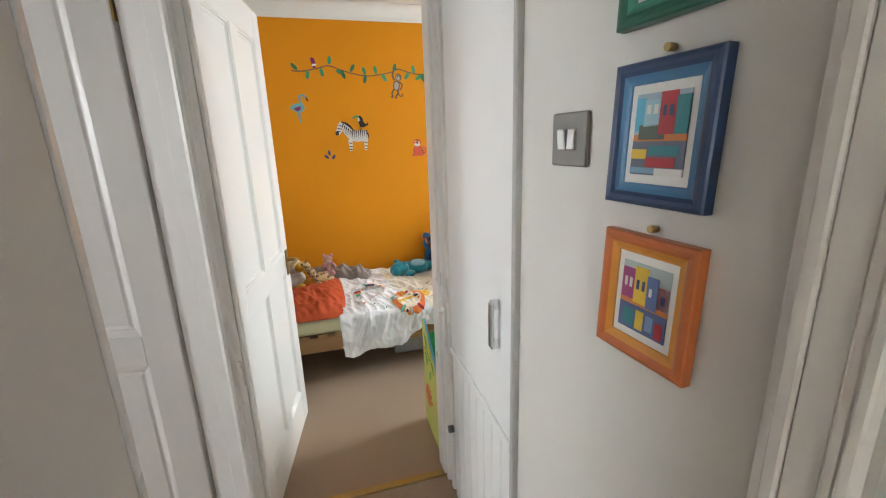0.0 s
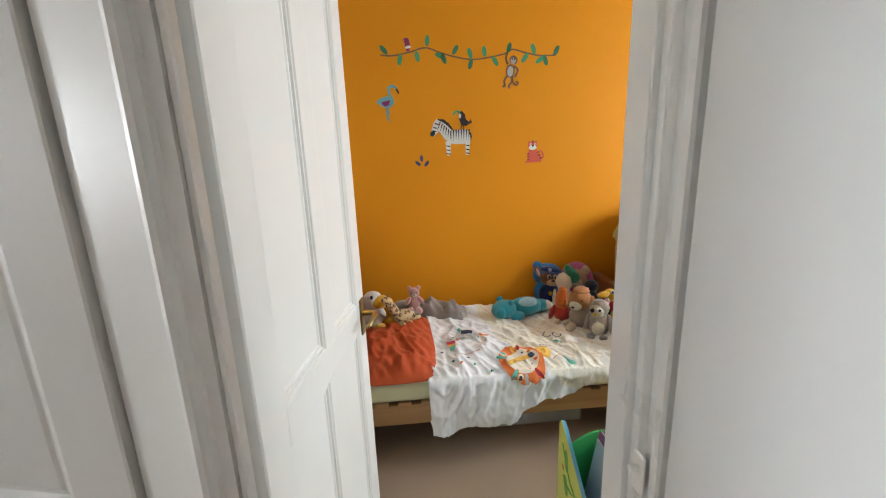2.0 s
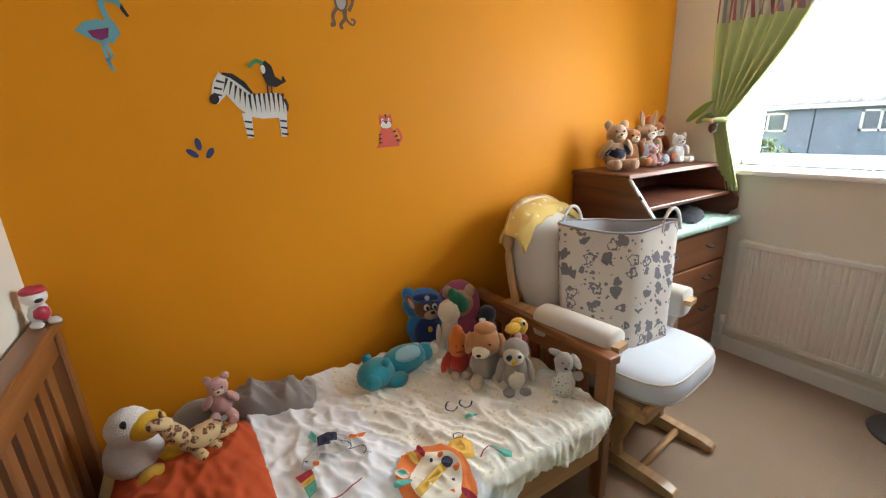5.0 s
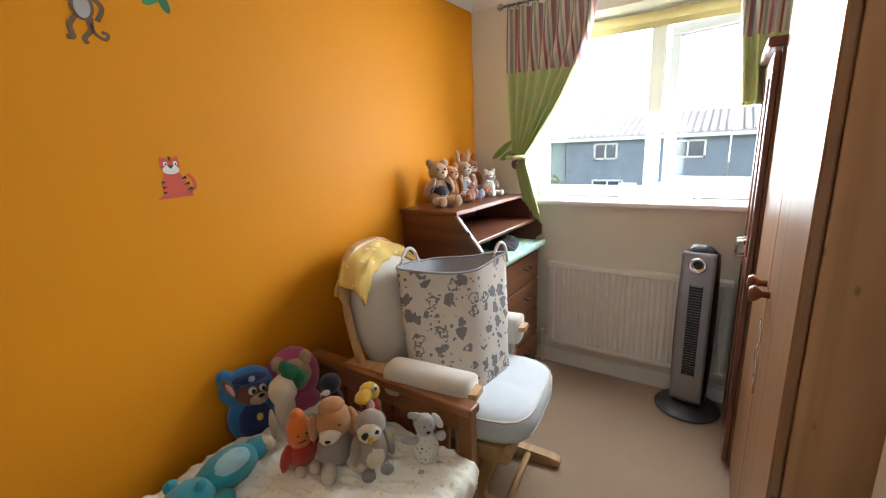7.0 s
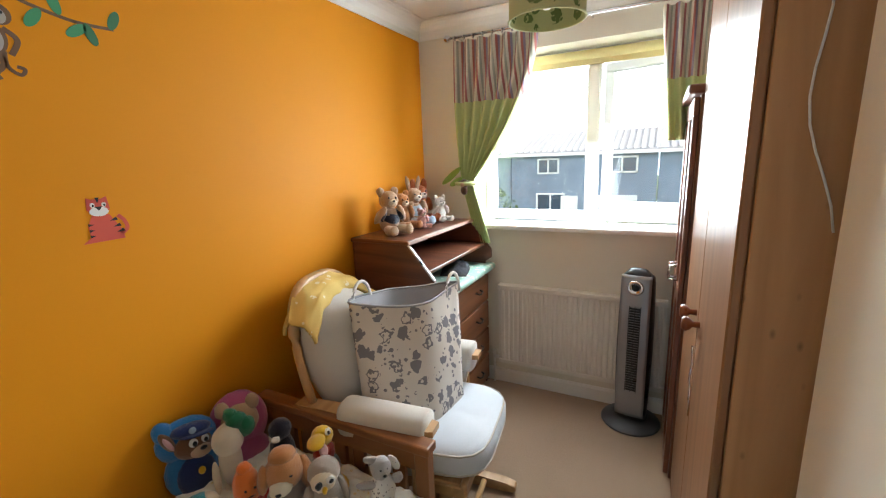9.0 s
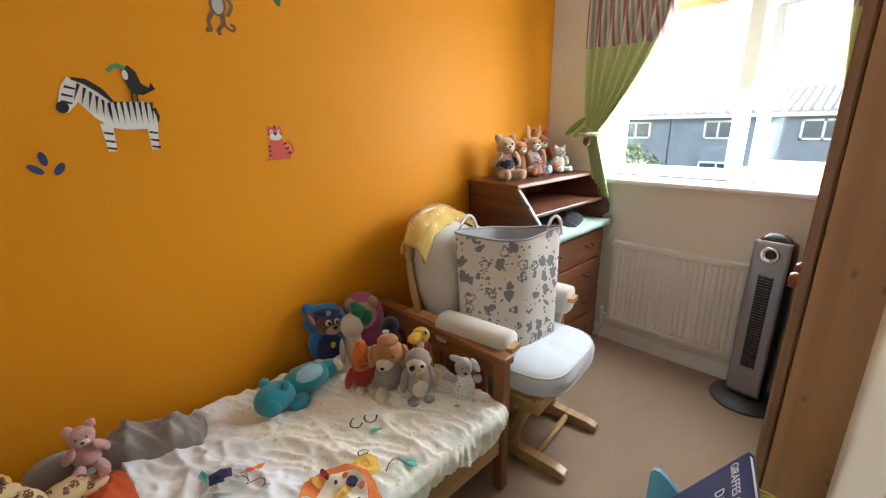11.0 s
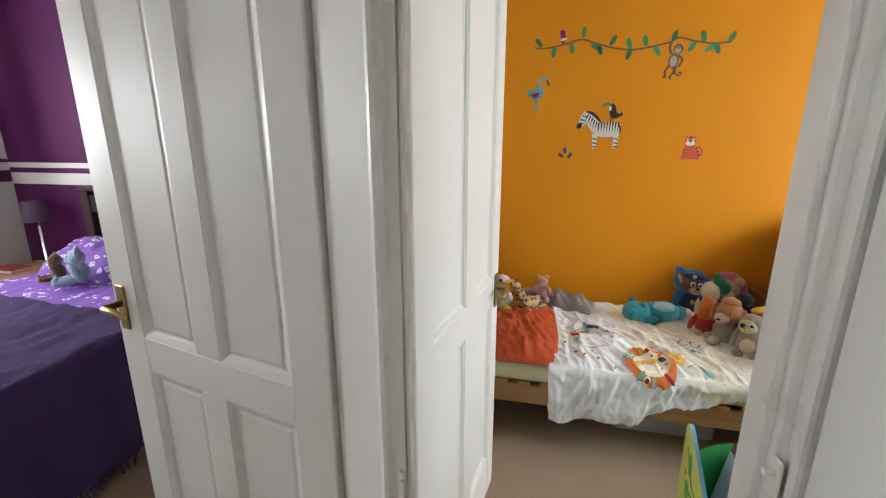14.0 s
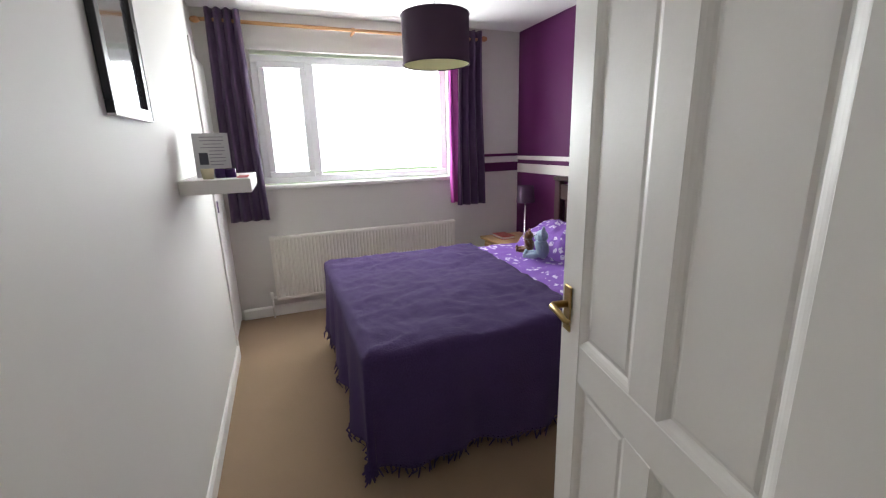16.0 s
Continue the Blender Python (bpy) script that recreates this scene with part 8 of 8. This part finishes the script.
# ---- outside ----
GZ = -2.7
struct("ground", B(-400, 400, -400, 400, GZ - 0.2, GZ), GRASS, "grass and paving outside the house", "ground")
struct("road", B(9, 15, -120, 120, GZ, GZ + 0.004), mat("asphalt", (0.05, 0.05, 0.05), 0.9, 0.15, 3), "grey road in front of the houses", "road")
# added glowing boards that whiten the view from the windows like bright haze
HAZE = bpy.data.materials.new("glowing_haze")
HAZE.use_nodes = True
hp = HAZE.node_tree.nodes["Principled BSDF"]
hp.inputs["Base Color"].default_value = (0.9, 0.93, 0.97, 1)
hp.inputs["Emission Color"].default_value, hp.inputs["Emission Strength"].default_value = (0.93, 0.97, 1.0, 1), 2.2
struct("backdrop_east", B(90, 90.2, -140, 140, GZ, 60), HAZE, "glowing backdrop standing in for the white hazy sky", "sky")
struct("backdrop_west", B(-80.2, -80, -140, 140, GZ, 60), HAZE, "glowing backdrop standing in for the white hazy sky", "sky")


def house(name, label, x, y0, y1, eave, ridge, face):
    """A two-storey brick house with its front on x, looking along face."""
    h = thing(name, label, "house", (x, (y0 + y1) / 2, GZ), group="houses opposite")
    d = 7.0 * -face
    part("wall", B(min(x, x + d), max(x, x + d), y0, y1, GZ, GZ + eave), BRICKM, h, world=True)
    bm = bmesh.new()
    e = 0.35
    prism(bm, [(x + e * face, GZ + eave - 0.05), (x + d / 2, GZ + ridge), (x + d - e * face, GZ + eave - 0.05), (x + d - e * face, GZ + eave - 0.18), (x + d / 2, GZ + ridge - 0.15), (x + e * face, GZ + eave - 0.18)], "y", y0 - 0.02, y1 + 0.02)
    rf = part("roof", bm, TILEM, h, "grey tiled roof", world=True)
    bm = bmesh.new()
    n = int((y1 - y0) / 0.33)
    for k in range(n):
        y = y0 + 0.15 + k * 0.33
        tube(bm, [(x + e * face, y, GZ + eave - 0.03), (x + d / 2, y, GZ + ridge + 0.02)], 0.06, 5)
    tagged(part("tile_rolls", bm, TILEM, rf, world=True), kind="stuff")
    part("gutter", B(min(x, x + 0.5 * face), max(x, x + 0.5 * face), y0, y1, GZ + eave - 0.28, GZ + eave - 0.12), UPVC, h, "white fascia and gutter", world=True)
    dk = flat("dark_window", (0.06, 0.09, 0.13), 0.1)
    span = y1 - y0
    for f0, w, z, hh in ((0.22, 1.5, eave - 1.25, 0.85), (0.72, 1.2, eave - 1.25, 0.85), (0.70, 1.6, 0.9, 1.3)):
        y = y0 + f0 * span
        wd = part("window", B(x - 0.02, x + 0.05 * face, y - w / 2, y + w / 2, GZ + z, GZ + z + hh), dk, h, world=True)
        bm = bmesh.new()
        for a in ((y - w / 2, y + w / 2, z, z + 0.09), (y - w / 2, y + w / 2, z + hh - 0.09, z + hh), (y - w / 2, y - w / 2 + 0.09, z, z + hh), (y + w / 2 - 0.09, y + w / 2, z, z + hh), (y - 0.04, y + 0.04, z, z + hh)):
            box(bm, min(x, x + 0.09 * face), max(x, x + 0.09 * face), a[0], a[1], GZ + a[2], GZ + a[3])
        part("window_frame", bm, UPVC, wd, world=True)
    y = y0 + 0.28 * span
    part("garage_door", B(min(x, x + 0.06 * face), max(x, x + 0.06 * face), y - 1.25, y + 1.25, GZ, GZ + 2.1), flat("white_garage", (0.75, 0.76, 0.78), 0.5), h, world=True)
    part("front_door", B(min(x, x + 0.06 * face), max(x, x + 0.06 * face), y + 1.7, y + 2.6, GZ, GZ + 2.05), UPVC, h, world=True)
    return h


for k in range(6):
    x = 24.0
    house("house", "brick terraced house with grey tiled roof and white windows", x, -13.5 + k * 7.6, -5.95 + k * 7.6, 4.5, 5.6, -1)


def tree(name, label, x, y, h, spread_, seed):
    t = thing(name, label, "tree", (x, y, GZ))
    r = random.Random(seed)
    bm = bmesh.new()
    tube(bm, [(x, y, GZ), (x + 0.05, y, GZ + h * 0.3), (x, y + 0.05, GZ + h * 0.6)], [0.12, 0.09, 0.05], 8)
    for k in range(9):
        a = r.uniform(0, TAU)
        tube(bm, [(x, y, GZ + h * (0.25 + 0.04 * k)), (x + spread_ * 0.7 * math.cos(a), y + spread_ * 0.7 * math.sin(a), GZ + h * (0.5 + 0.05 * k))], [0.04, 0.012], 6)
    part("trunk", bm, BARK, t, world=True)
    bm = bmesh.new()
    for k in range(900):
        a, rr, z = r.uniform(0, TAU), spread_ * r.random() ** 0.5, r.random()
        rr *= 0.35 + 1.1 * math.sin(math.pi * min(0.97, 0.18 + z * 0.8))
        c = Vector((x + rr * math.cos(a), y + rr * math.sin(a), GZ + h * (0.22 + 0.78 * z)))
        n = Vector((r.gauss(0, 1), r.gauss(0, 1), r.gauss(0, 1))).normalized()
        u = n.orthogonal().normalized() * r.uniform(0.05, 0.12)
        w = n.cross(u) * 0.6
        bm.faces.new([bm.verts.new(c + q) for q in (u, w, -u, -w)])
    tagged(part("crown", bm, LEAFM, t, world=True), kind="stuff")
    return t


tree("garden_tree", "small leafy garden tree in front of the houses", 17.5, 8.6, 3.2, 1.3, 3)
tree("garden_tree", "low leafy garden shrub in front of the houses", 17.0, 2.2, 2.1, 1.0, 8)
CV = thing("parked_car", "pale parked car on the drive opposite", "car", (19, 4.6, GZ), 90)
bm = bmesh.new()
prism(bm, [(-2.0, 0.35), (-2.0, 0.85), (-1.1, 0.98), (-0.5, 1.42), (0.9, 1.45), (1.7, 0.95), (2.05, 0.9), (2.05, 0.35)], "y", -0.85, 0.85)
part("body", bm, flat("pale_car_paint", (0.6, 0.62, 0.65), 0.25), CV)
bm = bmesh.new()
prism(bm, [(-0.95, 1.0), (-0.42, 1.36), (0.82, 1.38), (1.4, 1.0)], "y", -0.86, 0.86)
part("windows", bm, flat("dark_window", (0.06, 0.09, 0.13), 0.1), CV)
for wx in (-1.3, 1.3):
    for wy in (-0.8, 0.8):
        bm = bmesh.new()
        cone(bm, 0.32, 0.32, 0.2, pose(wx, wy, 0.32, 90), 20)
        wh = part("wheel", bm, DARKGREY, CV)
        bm = bmesh.new()
        cone(bm, 0.2, 0.2, 0.21, pose(wx, wy, 0.32, 90), 16)
        part("rim", bm, SILVER, wh)
